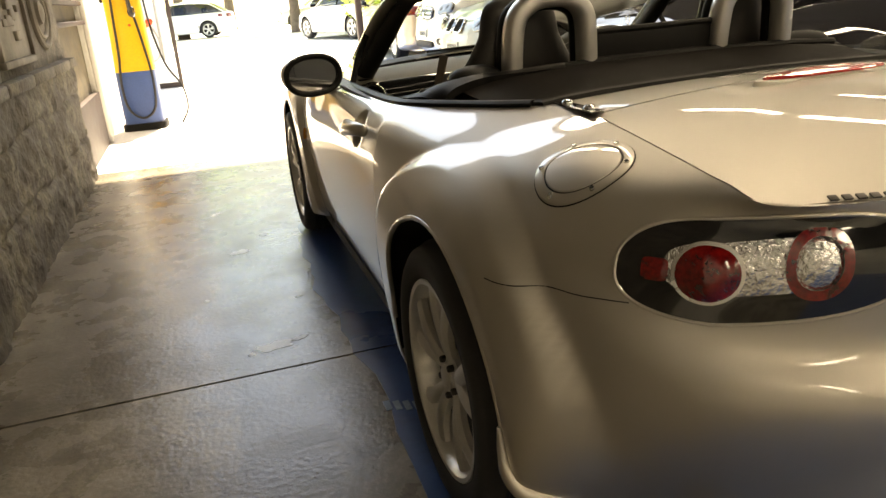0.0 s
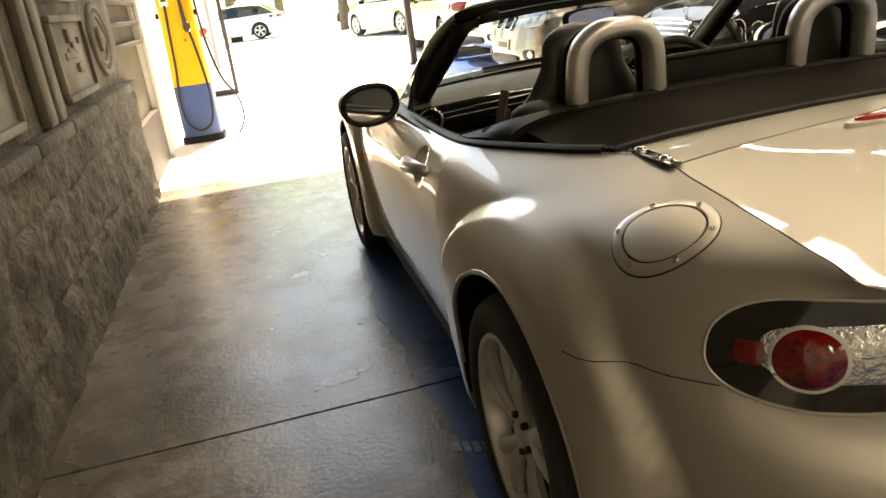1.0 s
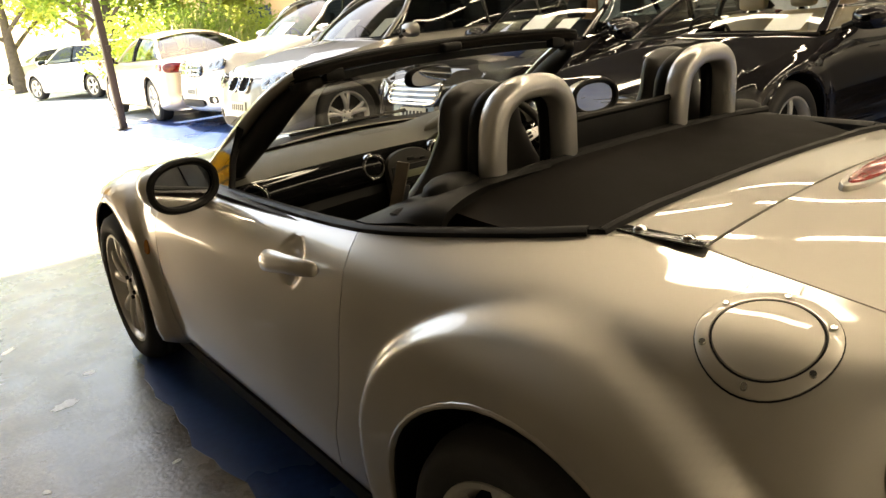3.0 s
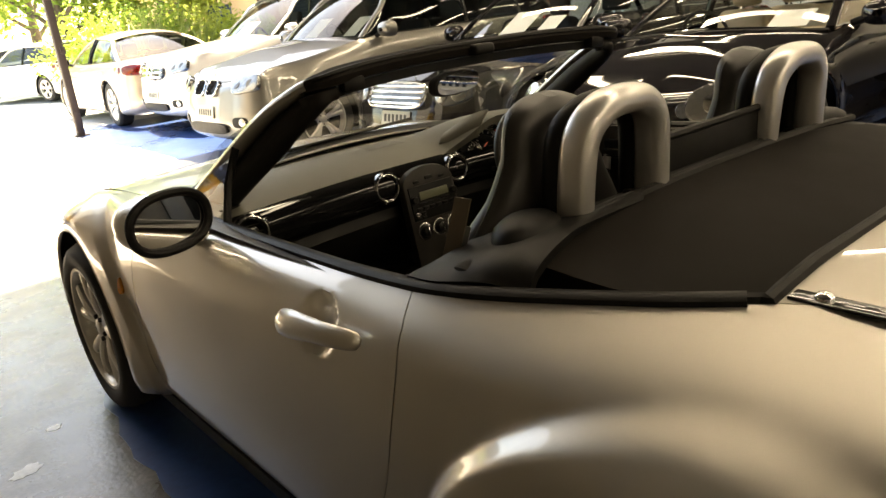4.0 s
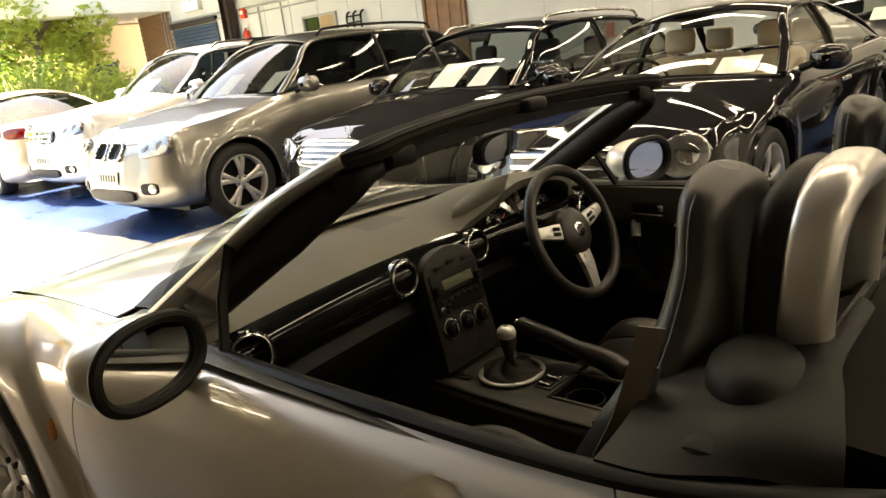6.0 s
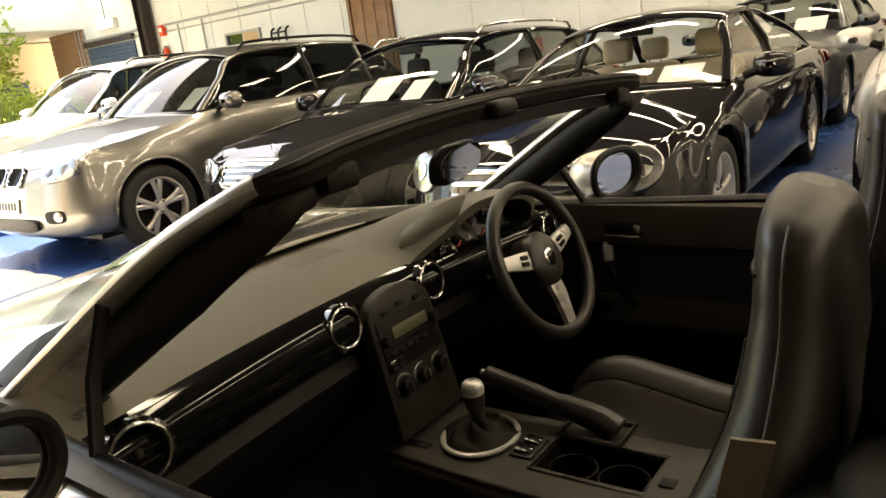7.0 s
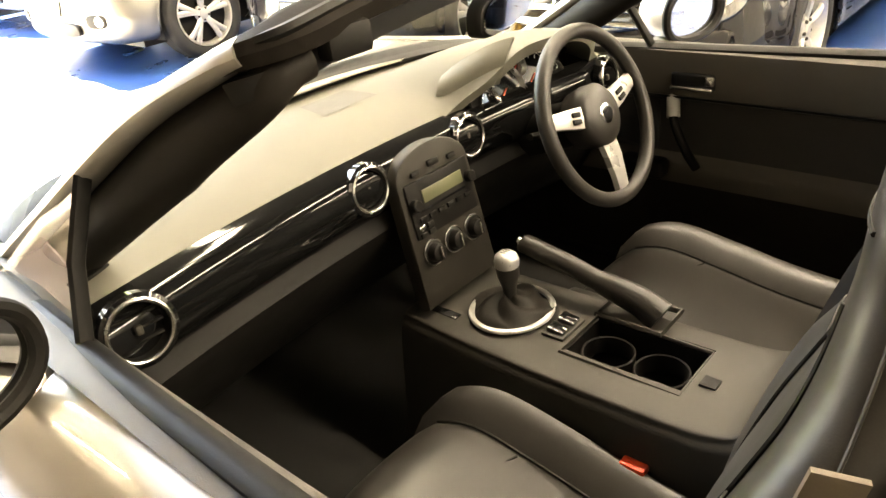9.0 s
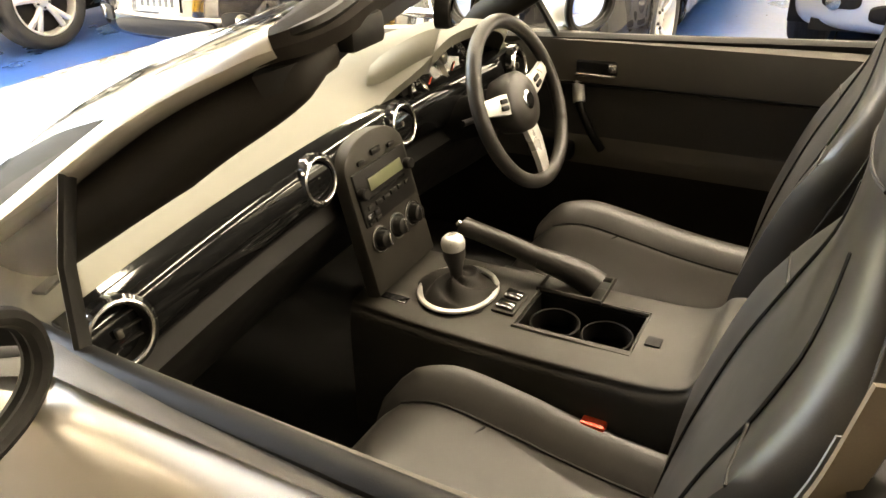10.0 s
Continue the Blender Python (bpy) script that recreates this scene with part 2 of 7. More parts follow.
dash_plastic = mat("grained_dash_plastic", (0.036, 0.033, 0.028), 0.5, 0, spec=0.25, var=0.1, scale=15, fine=700, bump=0.25, dist=0.001)
leather = mat("black_leather", (0.023, 0.0205, 0.018), 0.40, 0, spec=0.42, var=0.2, scale=9, fine=620, bump=0.12, dist=0.0008)
cloth_black = mat("black_vinyl_hood", (0.0095, 0.0076, 0.0060), 0.75, 0, spec=0.08, var=0.15, scale=10, fine=600, bump=0.25, dist=0.001)
carpet = mat("black_carpet", (0.012, 0.011, 0.010), 0.95, 0, var=0.3, scale=30, fine=900, bump=0.6, dist=0.002)
rubber = mat("tyre_rubber", (0.018, 0.017, 0.016), 0.75, 0, var=0.2, scale=12, fine=200, bump=0.2, dist=0.002)
alloy = mat("silver_alloy", (0.64, 0.62, 0.58), 0.34, 0.6, var=0.08, scale=14, fine=200, bump=0.03, rough_var=0.08)
dark_metal = mat("dark_brake_metal", (0.07, 0.065, 0.06), 0.5, 0.7, var=0.3, scale=20)
chrome = mat("chrome", (0.82, 0.82, 0.80), 0.08, 1.0, var=0.02, bump=0.0, rough_var=0.03)
satin_chrome = mat("satin_chrome", (0.66, 0.65, 0.62), 0.25, 1.0, var=0.04, bump=0.0)
red_lens = mat("red_lamp_lens", (0.13, 0.003, 0.003), 0.10, 0, var=0.6, scale=30, fine=120, bump=0.1, coat=1.0)
amber_lens = mat("amber_lamp_lens", (0.55, 0.20, 0.02), 0.15, 0, var=0.15, scale=40, coat=1.0)
mirror_glass = mat("mirror_glass", (0.9, 0.9, 0.9), 0.02, 1.0, var=0.0, bump=0.0, rough_var=0.0)
clear_glass = glass("clear_glass", (0.92, 0.94, 0.92))
car_glass = glass("tinted_car_glass", (0.45, 0.48, 0.45))
dark_glass = glass("dark_privacy_glass", (0.12, 0.125, 0.12))
beige_leather = mat("beige_leather", (0.50, 0.40, 0.26), 0.5, 0, var=0.1, scale=9, fine=300, bump=0.15)
paper = mat("white_paper", (0.82, 0.81, 0.77), 0.8, 0, var=0.03, bump=0.02)
ink = mat("black_ink", (0.03, 0.03, 0.03), 0.7, 0, var=0.05, bump=0)
bright_red_lens = mat("bright_red_lens", (0.36, 0.012, 0.010), 0.15, 0, var=0.2, scale=30, fine=150, bump=0.1, coat=1.0)
red_plastic = mat("red_plastic", (0.75, 0.06, 0.015), 0.4, 0, var=0.05, bump=0.02)
grey_belt = mat("grey_belt_webbing", (0.10, 0.105, 0.11), 0.55, 0, var=0.08, scale=40, fine=900, bump=0.3, dist=0.001)

ribbed_bowl = mat("ribbed_lamp_reflector", (0.74, 0.73, 0.70), 0.14, 0.95, var=0.3, scale=45, fine=120, bump=0.9, dist=0.004, coat=1.0)
trim_black = mat("soft_black_trim", (0.0115, 0.0095, 0.0075), 0.6, 0, spec=0.16, var=0.12, scale=14, fine=600, bump=0.2, dist=0.001)
satin_silver = mat("satin_silver_trim", (0.60, 0.59, 0.56), 0.30, 0.55, var=0.03, scale=20, fine=300, bump=0.02)
piano_black = mat("piano_black_panel", (0.005, 0.005, 0.005), 0.06, 0, var=0.05, bump=0.0, spec=0.25, rough_var=0.02)

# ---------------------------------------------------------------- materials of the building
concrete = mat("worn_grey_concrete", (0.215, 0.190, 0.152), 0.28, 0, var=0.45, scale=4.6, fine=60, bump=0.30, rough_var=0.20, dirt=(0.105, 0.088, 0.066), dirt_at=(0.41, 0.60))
blue_floor = mat("worn_blue_floor_paint", (0.020, 0.062, 0.20), 0.30, 0, var=0.25, scale=1.4, fine=30, bump=0.08, rough_var=0.14, dirt=(0.20, 0.20, 0.20), dirt_at=(0.58, 0.80))
yard = mat("pale_yard_and_glare_concrete", (0.66, 0.64, 0.60), 0.8, 0, var=0.15, scale=0.8, fine=20, bump=0.1)
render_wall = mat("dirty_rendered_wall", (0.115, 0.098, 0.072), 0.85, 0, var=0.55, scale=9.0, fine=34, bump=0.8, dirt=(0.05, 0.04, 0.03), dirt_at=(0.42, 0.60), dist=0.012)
white_wall = mat("white_painted_wall", (0.66, 0.64, 0.59), 0.75, 0, var=0.06, scale=1.5, fine=30, bump=0.1, dirt=(0.42, 0.38, 0.32), dirt_at=(0.6, 0.85))
brick_mat = mat("brown_brick", (0.26, 0.13, 0.065), 0.85, 0, var=0.3, scale=9, fine=60, bump=0.3)
mortar = mat("grey_mortar", (0.30, 0.27, 0.23), 0.9, 0, var=0.15, scale=12)
dark_steel = mat("dark_painted_steel", (0.035, 0.022, 0.018), 0.55, 0.2, var=0.25, scale=8, fine=60)
wood_door = mat("brown_timber_door", (0.22, 0.095, 0.035), 0.5, 0, var=0.3, scale=4, fine=40)
blue_door = mat("slate_blue_door", (0.035, 0.06, 0.10), 0.5, 0, var=0.1)
roof_sheet = mat("dark_roof_sheet", (0.045, 0.042, 0.038), 0.7, 0.1, var=0.15, scale=1.2)
skylight_mat = glow("skylight_panel", (1.0, 0.95, 0.86), LAMPS)

# ---------------------------------------------------------------- the large structure
rng = random.Random(7)


def flat(x0, y0, x1, y1, z, z2=-0.1):
    return box(((x0 + x1) / 2, (y0 + y1) / 2, (z + z2) / 2), (x1 - x0, y1 - y0, z - z2))


JOINT = 0.82
NEAR, FAR = -9.0, 12.4
ground = solid("ground", flat(-400, FAR, 400, 900, -0.03, -0.2), yard, "pale sunlit concrete yard outside the workshop", "ground", kind="structure", smooth=False)
floor = thing("floor", "worn grey concrete and blue painted workshop floor", "floor", kind="structure")
# same floor beyond y = 4.6, coloured pale to stand for sun glare
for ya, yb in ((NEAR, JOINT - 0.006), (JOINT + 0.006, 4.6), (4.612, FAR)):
    part("floor_bay", flat(-2.8, ya, 2.2, yb, 0.0, -0.12), concrete if yb < 5 else yard, floor, "worn grey concrete" if yb < 5 else "concrete floor coloured pale for sun glare", smooth=False)
    ys = np.linspace(ya, yb, 60)
    edge = [(-0.875 + 2.35 * min(1.0, max(0.0, (y - 2.4) / 1.1)) ** 1.5 + 0.022 * math.sin(3.1 * y) + 0.012 * math.sin(11.3 * y + 1) + 0.008 * math.sin(29 * y), y) for y in ys]
    part("painted_bay", xf(slab(edge + [(12.4, yb), (12.4, ya)], 0.122), Matrix.Translation((0, 0, -0.12))), blue_floor, floor, "worn blue floor paint", smooth=False)
part("floor_joint", flat(-2.8, NEAR, 12.4, FAR, -0.012, -0.2), dark_steel, floor, "dark floor joint", smooth=False)


def blot(x, y, r, seed, stretch=1.5, turn=0.0):
    q = random.Random(seed)
    n = 22
    rs = [r * (0.7 + 0.5 * q.random()) for _ in range(n)]
    c, sn = math.cos(turn), math.sin(turn)
    out = []
    for k in range(n):
        a = 2 * math.pi * k / n
        u, v = stretch * rs[k] * math.cos(a), rs[k] * math.sin(a)
        out.append((x + u * c - v * sn, y + u * sn + v * c))
    return xf(slab(out, 0.0012), Matrix.Translation((0, 0, 0.0)))


spill = mat("spilt_white_paint", (0.78, 0.78, 0.76), 0.35, 0, var=0.15, scale=14, fine=90)
for k, (x, y, r, st, tn) in enumerate(((-1.165, 2.125, 0.034, 1.5, 0.4), (-1.03, 2.35, 0.020, 1.5, 0.5), (-1.12, 1.00, 0.036, 1.9, 0.2), (-1.03, 1.03, 0.016, 2.0, 0.4), (-1.20, 0.97, 0.012, 1.6, 1.0), (-1.25, 2.9, 0.02, 2.2, 0.9), (-0.98, 1.42, 0.010, 1.8, 0.3), (-1.33, 1.55, 0.011, 1.4, 2.0))):
    part("paint_spot", blot(x, y, r, k + 3, st, tn), spill, floor, "white paint spot", smooth=False)
faded = mat("faded_pale_blue_paint", (0.22, 0.30, 0.42), 0.6, 0, var=0.2, scale=30, fine=150)
for k in range(4):
    part("floor_marking", flat(-0.865 + 0.026 * k, 0.425 - 0.012 * k, -0.847 + 0.026 * k, 0.475 - 0.012 * k, 0.0035, 0.0), faded, floor, "faded pale blue stencil mark", smooth=False)

# walls; near part roofed, far part open, the unseen roof edge set to place sunlight
ROOF_END = 6.25
wall_left = thing("wall_left", "stained rough wall with raised picture panels and stone courses", "wall", kind="structure")
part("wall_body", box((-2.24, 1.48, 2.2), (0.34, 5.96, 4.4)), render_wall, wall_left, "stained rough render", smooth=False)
# unseen pale stretch behind the camera, added to brighten the car's flank
bounce_wall = mat("pale_bounce_wall", (0.58, 0.56, 0.51), 0.8, 0, var=0.2, scale=1.2, fine=20)
part("wall_body", box((-2.24, -5.25, 2.2), (0.34, 7.5, 4.4)), bounce_wall, wall_left, "unseen pale wall that bounces light onto the car", smooth=False)
# rough uneven plinth with faint courses
rows = []
for z in np.linspace(0.0, 0.815, 44):
    row = []
    for y in np.linspace(-1.6, 4.455, 260):
        d = 0.020 * noise.noise(Vector((y * 4, z * 6, 1.0))) + 0.012 * noise.noise(Vector((y * 13, z * 17, 4.0))) + 0.006 * noise.noise(Vector((y * 37, z * 41, 9.0)))
        course = min(abs(z - 0.62 - 0.012 * math.sin(5 * y)), abs(z - 0.31 - 0.02 * math.sin(3 * y + 1)))
        d -= 0.018 * math.exp(-(course / 0.010) ** 2)
        row.append((-2.035 + d, y, z))
    rows.append(row)
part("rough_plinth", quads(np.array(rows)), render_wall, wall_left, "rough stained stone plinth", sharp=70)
y = -0.8
while y < 4.4:
    y1 = min(y + 0.62, 4.45)
    part("ledge_stone", box((-2.045, (y + y1) / 2, 0.835), (0.09, y1 - y - 0.008, 0.062), 0.012, 2), render_wall, wall_left)
    y = y1


def raised(y, z, w, h, d=0.03, bevel=0.008):
    return box((-2.07 + d / 2, y, z), (d, w, h), bevel, 2)


def picture(y0, y1, z0, z1):
    """A raised frame with smaller panels in it."""
    f = part("raised_panel", raised((y0 + y1) / 2, (z0 + z1) / 2, y1 - y0, z1 - z0, 0.014), relief, wall_left, "weathered raised panel")
    for a, b, w, h in (((y0 + y1) / 2, z0, y1 - y0, 0.035), ((y0 + y1) / 2, z1, y1 - y0, 0.035)):
        part("panel_moulding", raised(a, b, w, h, 0.034), relief, f)
    for a in (y0, y1):
        part("panel_moulding", raised(a, (z0 + z1) / 2, 0.035, z1 - z0 - 0.036, 0.034), relief, f)
    q = random.Random(int(100 * y0))
    for k in range(7):
        w, h = 0.05 + 0.14 * q.random(), 0.03 + 0.07 * q.random()
        a, b = y0 + 0.1 + (y1 - y0 - 0.2) * q.random(), z0 + 0.08 + (z1 - z0 - 0.16) * q.random()
        part("relief_piece", raised(a, b, w, h, 0.022 + 0.012 * q.random(), 0.006), relief, f)


relief = mat("weathered_relief", (0.21, 0.187, 0.148), 0.8, 0, var=0.3, scale=5, fine=28, bump=0.4, dirt=(0.10, 0.08, 0.06), dirt_at=(0.42, 0.62), dist=0.008)
picture(0.55, 1.75, 0.93, 1.62)
picture(2.55, 3.30, 0.93, 1.30)
picture(2.55, 3.30, 1.40, 1.85)
picture(3.42, 4.25, 1.46, 1.95)
for y in (2.10, 2.28):
    part("pilaster", raised(y, 1.45, 0.13, 1.16, 0.045, 0.015), relief, wall_left, "weathered pilaster strip")
for ry, rz, d in ((0.27, 0.20, 0.030), (0.20, 0.145, 0.022)):
    ringp = [(-2.066, 3.84 + ry * math.cos(a), 1.17 + rz * math.sin(a)) for a in np.linspace(0, 2 * math.pi, 40, endpoint=False)]
    part("oval_moulding", tube(ringp, d * 0.7, 8, closed=True), relief, wall_left, "oval plaster moulding")
part("oval_boss", xf(lathe([(0.075, 0), (0.07, 0.02), (0.03, 0.034), (0.001, 0.036)], 24), pose(-2.07, 3.84, 1.17, 0, 90, 0)), relief, wall_left)

olive = mat("stained_olive_paint", (0.10, 0.08, 0.045), 0.7, 0, var=0.3, scale=3, fine=30, bump=0.2, dirt=(0.04, 0.03, 0.02), dirt_at=(0.45, 0.62))
recess = thing("wall_recess", "dark stained recess in the wall with black ledges", "wall", kind="structure")
part("recess_back", box((-2.30, 5.27, 2.2), (0.3, 1.62, 4.4)), olive, recess, smooth=False)
for z in (1.08, 1.24, 1.40):
    part("ledge", box((-2.115, 5.27, z), (0.07, 1.6, 0.035), 0.008), dark_steel, recess, "black ledge")
part("skirting", box((-2.12, 5.27, 0.24), (0.06, 1.6, 0.48), 0.01), dark_steel, recess, "dark stained foot of the recess")
pier = thing("white_pier", "chipped white painted wall pier with a dirty foot", "wall", kind="structure")
part("pier_body", box((-2.27, 7.2, 2.2), (0.34, 2.22, 4.4), 0.02), white_wall, pier, smooth=False)
part("pier_edge", box((-2.085, 6.12, 2.2), (0.05, 0.07, 4.4), 0.015), white_wall, pier, smooth=False)

# unseen rear wall, kept pale to bounce light onto the tail
wall_back = solid("wall_back", box((4.9, NEAR - 0.1, 2.2), (15.0, 0.2, 4.4)), bounce_wall, "unseen pale wall that bounces light onto the car", "wall", kind="structure")
# unseen roof, stepped out to shade the SUV and darken bonnet reflections
ceiling = solid("ceiling", cat(box((4.9, (NEAR + ROOF_END) / 2 - 0.1, 4.5), (15.2, ROOF_END - NEAR + 0.2, 0.12)), box((6.95, (ROOF_END + 9.5) / 2, 4.5), (11.1, 9.5 - ROOF_END, 0.12)), box((9.0, 15.75, 4.5), (7.0, 12.5, 0.12))), roof_sheet, "unseen dark sheet metal roof, outline placed to shape the daylight", "ceiling", kind="structure")
# roof lights in rows
lit = 0
for x in (-1.1, 1.5, 4.6, 7.7, 10.8):
    for y in (-8.2, -5.8, -3.4, -1.0, 1.4, 3.8, 6.2):
        # left pair is added behind the camera to light the rear and flank
        if x < 0 and y > -5:
            continue
        m = Matrix.Translation((x, y, 4.40))
        if not lit:
            lampo = thing("ceiling_light", "long white ceiling light panel with a thin frame", "ceiling light", "ceiling lights in rows", m=m)
            part("frame", cat(box((0, -0.99, 0), (0.26, 0.02, 0.05)), box((0, 0.99, 0), (0.26, 0.02, 0.05)), box((-0.12, 0, 0), (0.02, 1.96, 0.05)), box((0.12, 0, 0), (0.02, 1.96, 0.05))), roof_sheet, lampo, smooth=False)
            for k in range(4):
                part("diffuser", box((0, -0.735 + 0.49 * k, 0.0), (0.20, 0.46, 0.03)), skylight_mat, lampo, "glowing diffuser", smooth=False)
            lit = 1
        else:
            copy_thing(lampo, m)

# ---------------------------------------------------------------- the open two-seater
car = thing("roadster", "silver two-seat roadster with its soft top folded down", "car")

PLAN = [(0, -0.80), (0.30, -0.765), (0.52, -0.665), (0.655, -0.53), (0.737, -0.38), (0.785, -0.2), (0.808, 0.0), (0.813, 0.2), (0.811, 0.45), (0.809, 0.66),
        (0.806, 1.0), (0.806, 1.35), (0.808, 1.7), (0.80, 2.0), (0.785, 2.33), (0.76, 2.6), (0.70, 2.85), (0.55, 3.03), (0.3, 3.12), (0, 3.15)]
EDGE = [(0, -0.70, 0.805), (0.28, -0.675, 0.805), (0.488, -0.605, 0.803), (0.512, -0.51, 0.820), (0.510, -0.37, 0.838), (0.506, -0.2, 0.858), (0.50, -0.02, 0.870), (0.605, 0.2, 0.858),
        (0.705, 0.45, 0.845), (0.722, 0.66, 0.833), (0.715, 1.0, 0.822), (0.70, 1.35, 0.813), (0.67, 1.7, 0.803), (0.66, 2.0, 0.797), (0.65, 2.33, 0.777), (0.62, 2.6, 0.735),
        (0.56, 2.85, 0.665), (0.42, 3.0, 0.60), (0.22, 3.08, 0.57), (0, 3.1, 0.56)]
REAR = ((0.20, 0.28, 0.40, 0.49, 0.548, 0.605, 0.72, 0.775), (0.13, 0.075, 0.026, 0.003, 0.010, 0.046, 0.062, 0.085))
QUARTER = ((0.2, 0.26, 0.34, 0.45, 0.57, 0.67, 0.745, 0.800), (0.08, 0.03, 0.01, 0.0, 0.002, 0.020, 0.058, 0.112))
SIDE = ((0.17, 0.21, 0.30, 0.42, 0.55, 0.67, 0.745, 0.80), (0.09, 0.046, 0.026, 0.011, 0.0, -0.003, 0.009, 0.040))
FRONT = ((0.2, 0.25, 0.32, 0.42, 0.55, 0.66, 0.73, 0.775), (0.06, 0.02, 0.0, 0.0, 0.0, 0.02, 0.055, 0.095))
HAUNCH = ((0.2, 0.26, 0.34, 0.45, 0.57, 0.67, 0.750, 0.806), (0.09, 0.045, 0.02, 0.004, 0.0, 0.020, 0.064, 0.118))
KIND = [REAR, REAR, REAR, None, QUARTER, HAUNCH, HAUNCH, None, SIDE, SIDE, SIDE, SIDE, SIDE, None, FRONT, FRONT, FRONT, FRONT, FRONT, FRONT]
LOW = {15: 0.95, 16: 0.87, 17: 0.79, 18: 0.75, 19: 0.74}


def body_net():
    n = len(PLAN)
    p = np.array(PLAN)
    net = np.zeros((n, 9, 3))
    for i in range(n):
        t = p[min(i + 1, n - 1)] - p[max(i - 1, 0)]
        t = np.array([1.0, 0.0]) if i == 0 else np.array([-1.0, 0.0]) if i == n - 1 else t / np.linalg.norm(t)
        out = np.array([t[1], -t[0]])
        k = KIND[i]
        if k is None:
            z, d = [np.mean([KIND[i - 1][a], KIND[i + 1][a]], axis=0) for a in (0, 1)]
        else:
            z, d = np.array(k[0]), np.array(k[1])
        z = z * LOW.get(i, 1.0)
        for j in range(8):
            net[i, j] = (*(p[i] - out * d[j]), z[j])
        net[i, 8] = EDGE[i]
    return net


NET = body_net()
WHEELS = ((0.0, 0.312), (2.33, 0.312))
ARCH = 0.358


def bulged(q):
    """The wheel arches' flares on points of the side."""
    q = q.copy()
    for wy, wz in WHEELS:
        r = np.hypot(q[..., 1] - wy, q[..., 2] - wz)
        c = np.clip((0.498 - r) / 0.036, 0, 1)
        rim = np.clip((q[..., 0] - 0.655) / 0.08, 0, 1)
        s = c * c * (3 - 2 * c) * rim * rim * (3 - 2 * rim)
        side = q[..., 0] > 0.45
        q[..., 0] += np.where(side, (0.036 if wy < 1 else 0.024) * s, 0.0)
        out = np.clip((0.50 - r) / 0.12, 0, 1)
        q[..., 0] += np.where(side, 0.75 * out * out * (3 - 2 * out) * np.clip(0.832 - q[..., 0], 0, 0.09), 0.0)
        near = side & (np.abs(r - ARCH) < 0.009)
        k = np.where(near, ARCH / np.maximum(r, 1e-6), 1.0)
        q[..., 1] = wy + (q[..., 1] - wy) * k
        q[..., 2] = wz + (q[..., 2] - wz) * k
    return q


def wall_rows(us, vs):
    """Points of the car's side; us holds one row of places for each v."""
    wv = weights(9, vs)
    return bulged(np.stack([weights(len(NET), us[k]) @ np.einsum("ijc,j->ic", NET, wv[k]) for k in range(len(vs))]))


VS = np.concatenate([np.linspace(0, 8, 73)])
lines = np.einsum("ijc,kj->kic", NET, weights(9, VS))
fine_u = np.linspace(6.5, 14, 400)


def u_of_y(k, y):
    ys = weights(len(NET), fine_u) @ lines[k][:, 1]
    return float(np.interp(y, ys, fine_u))


def shut_rear(z):
    return float(curve_at((0.16, 0.33, 0.48, 0.59, 0.72, 0.80, 0.84), (0.71, 0.66, 0.58, 0.532, 0.495, 0.508, 0.55), [z])[0])


def shut_front(z):
    return float(curve_at((0.16, 0.37, 0.50, 0.60, 0.67, 0.71, 0.77, 0.82), (1.82, 1.835, 1.80, 1.765, 1.725, 1.69, 1.61, 1.52), [z])[0])


def side_patch(which):
    rows = []
    for k in range(len(VS)):
        z = float(lines[k][9 if which != "front" else 12][2])
        ur, uf = u_of_y(k, shut_rear(z)), u_of_y(k, shut_front(z))
        g = 0.008
        if which == "rear":
            rows.append(np.concatenate([np.linspace(0, 4, 46)[:-1], np.linspace(4, ur - g, 100)]))
        elif which == "door":
            rows.append(np.linspace(ur + g, uf - g, 120))
        else:
            rows.append(np.concatenate([np.linspace(uf + g, 15.5, 100)[:-1], np.linspace(15.5, 19, 40)]))
    return wall_rows(rows, VS)


def open_arch(g):
    c = 0.25 * (g[:-1, :-1] + g[1:, :-1] + g[:-1, 1:] + g[1:, 1:])
    keep = np.ones(c.shape[:2], bool)
    for wy, wz in WHEELS:
        keep &= ~((np.hypot(c[..., 1] - wy, c[..., 2] - wz) < ARCH) & (c[..., 0] > 0.4))
    return keep, c


def flip(vf):
    return vf[0], [tuple(reversed(q)) for q in vf[1]]


rear_g, door_g, front_g = side_patch("rear"), side_patch("door"), side_patch("front")
scoop = np.clip(1 - ((door_g[..., 1] - 0.735) / 0.060) ** 2 - ((door_g[..., 2] - 0.752) / 0.052) ** 2, 0, 1)
door_g[..., 0] -= 0.022 * scoop ** 0.6
keep_r, cen_r = open_arch(rear_g)
bumper_mask = (cen_r[..., 2] < 0.645) & (cen_r[..., 1] < 0.0)
keep_f, _ = open_arch(front_g)
sill_row = 10
for side in (1, -1):
    fix = (lambda vf: vf) if side == 1 else mirrored
    half = lambda g, k: fix(shell(flip(quads(g, keep=k)), -0.004))
    part("rear_quarter_panel", half(rear_g, keep_r & ~bumper_mask), silver, car)
    part("rear_bumper_half", half(rear_g, keep_r & bumper_mask), silver, car)
    dk = np.ones((len(VS) - 1, door_g.shape[1] - 1), bool)
    dk[:sill_row] = False
    door = part("door", half(door_g, dk), silver, car)
    part("sill", half(door_g, ~dk), silver, car)
    part("front_wing", half(front_g, keep_f), silver, car)
    if side == -1:
        door_left = door
    else:
        door_right = door

# boot lid, fixed deck and bonnet between the two sides
def edge_at(u):
    return weights(len(EDGE), u) @ np.array(EDGE)


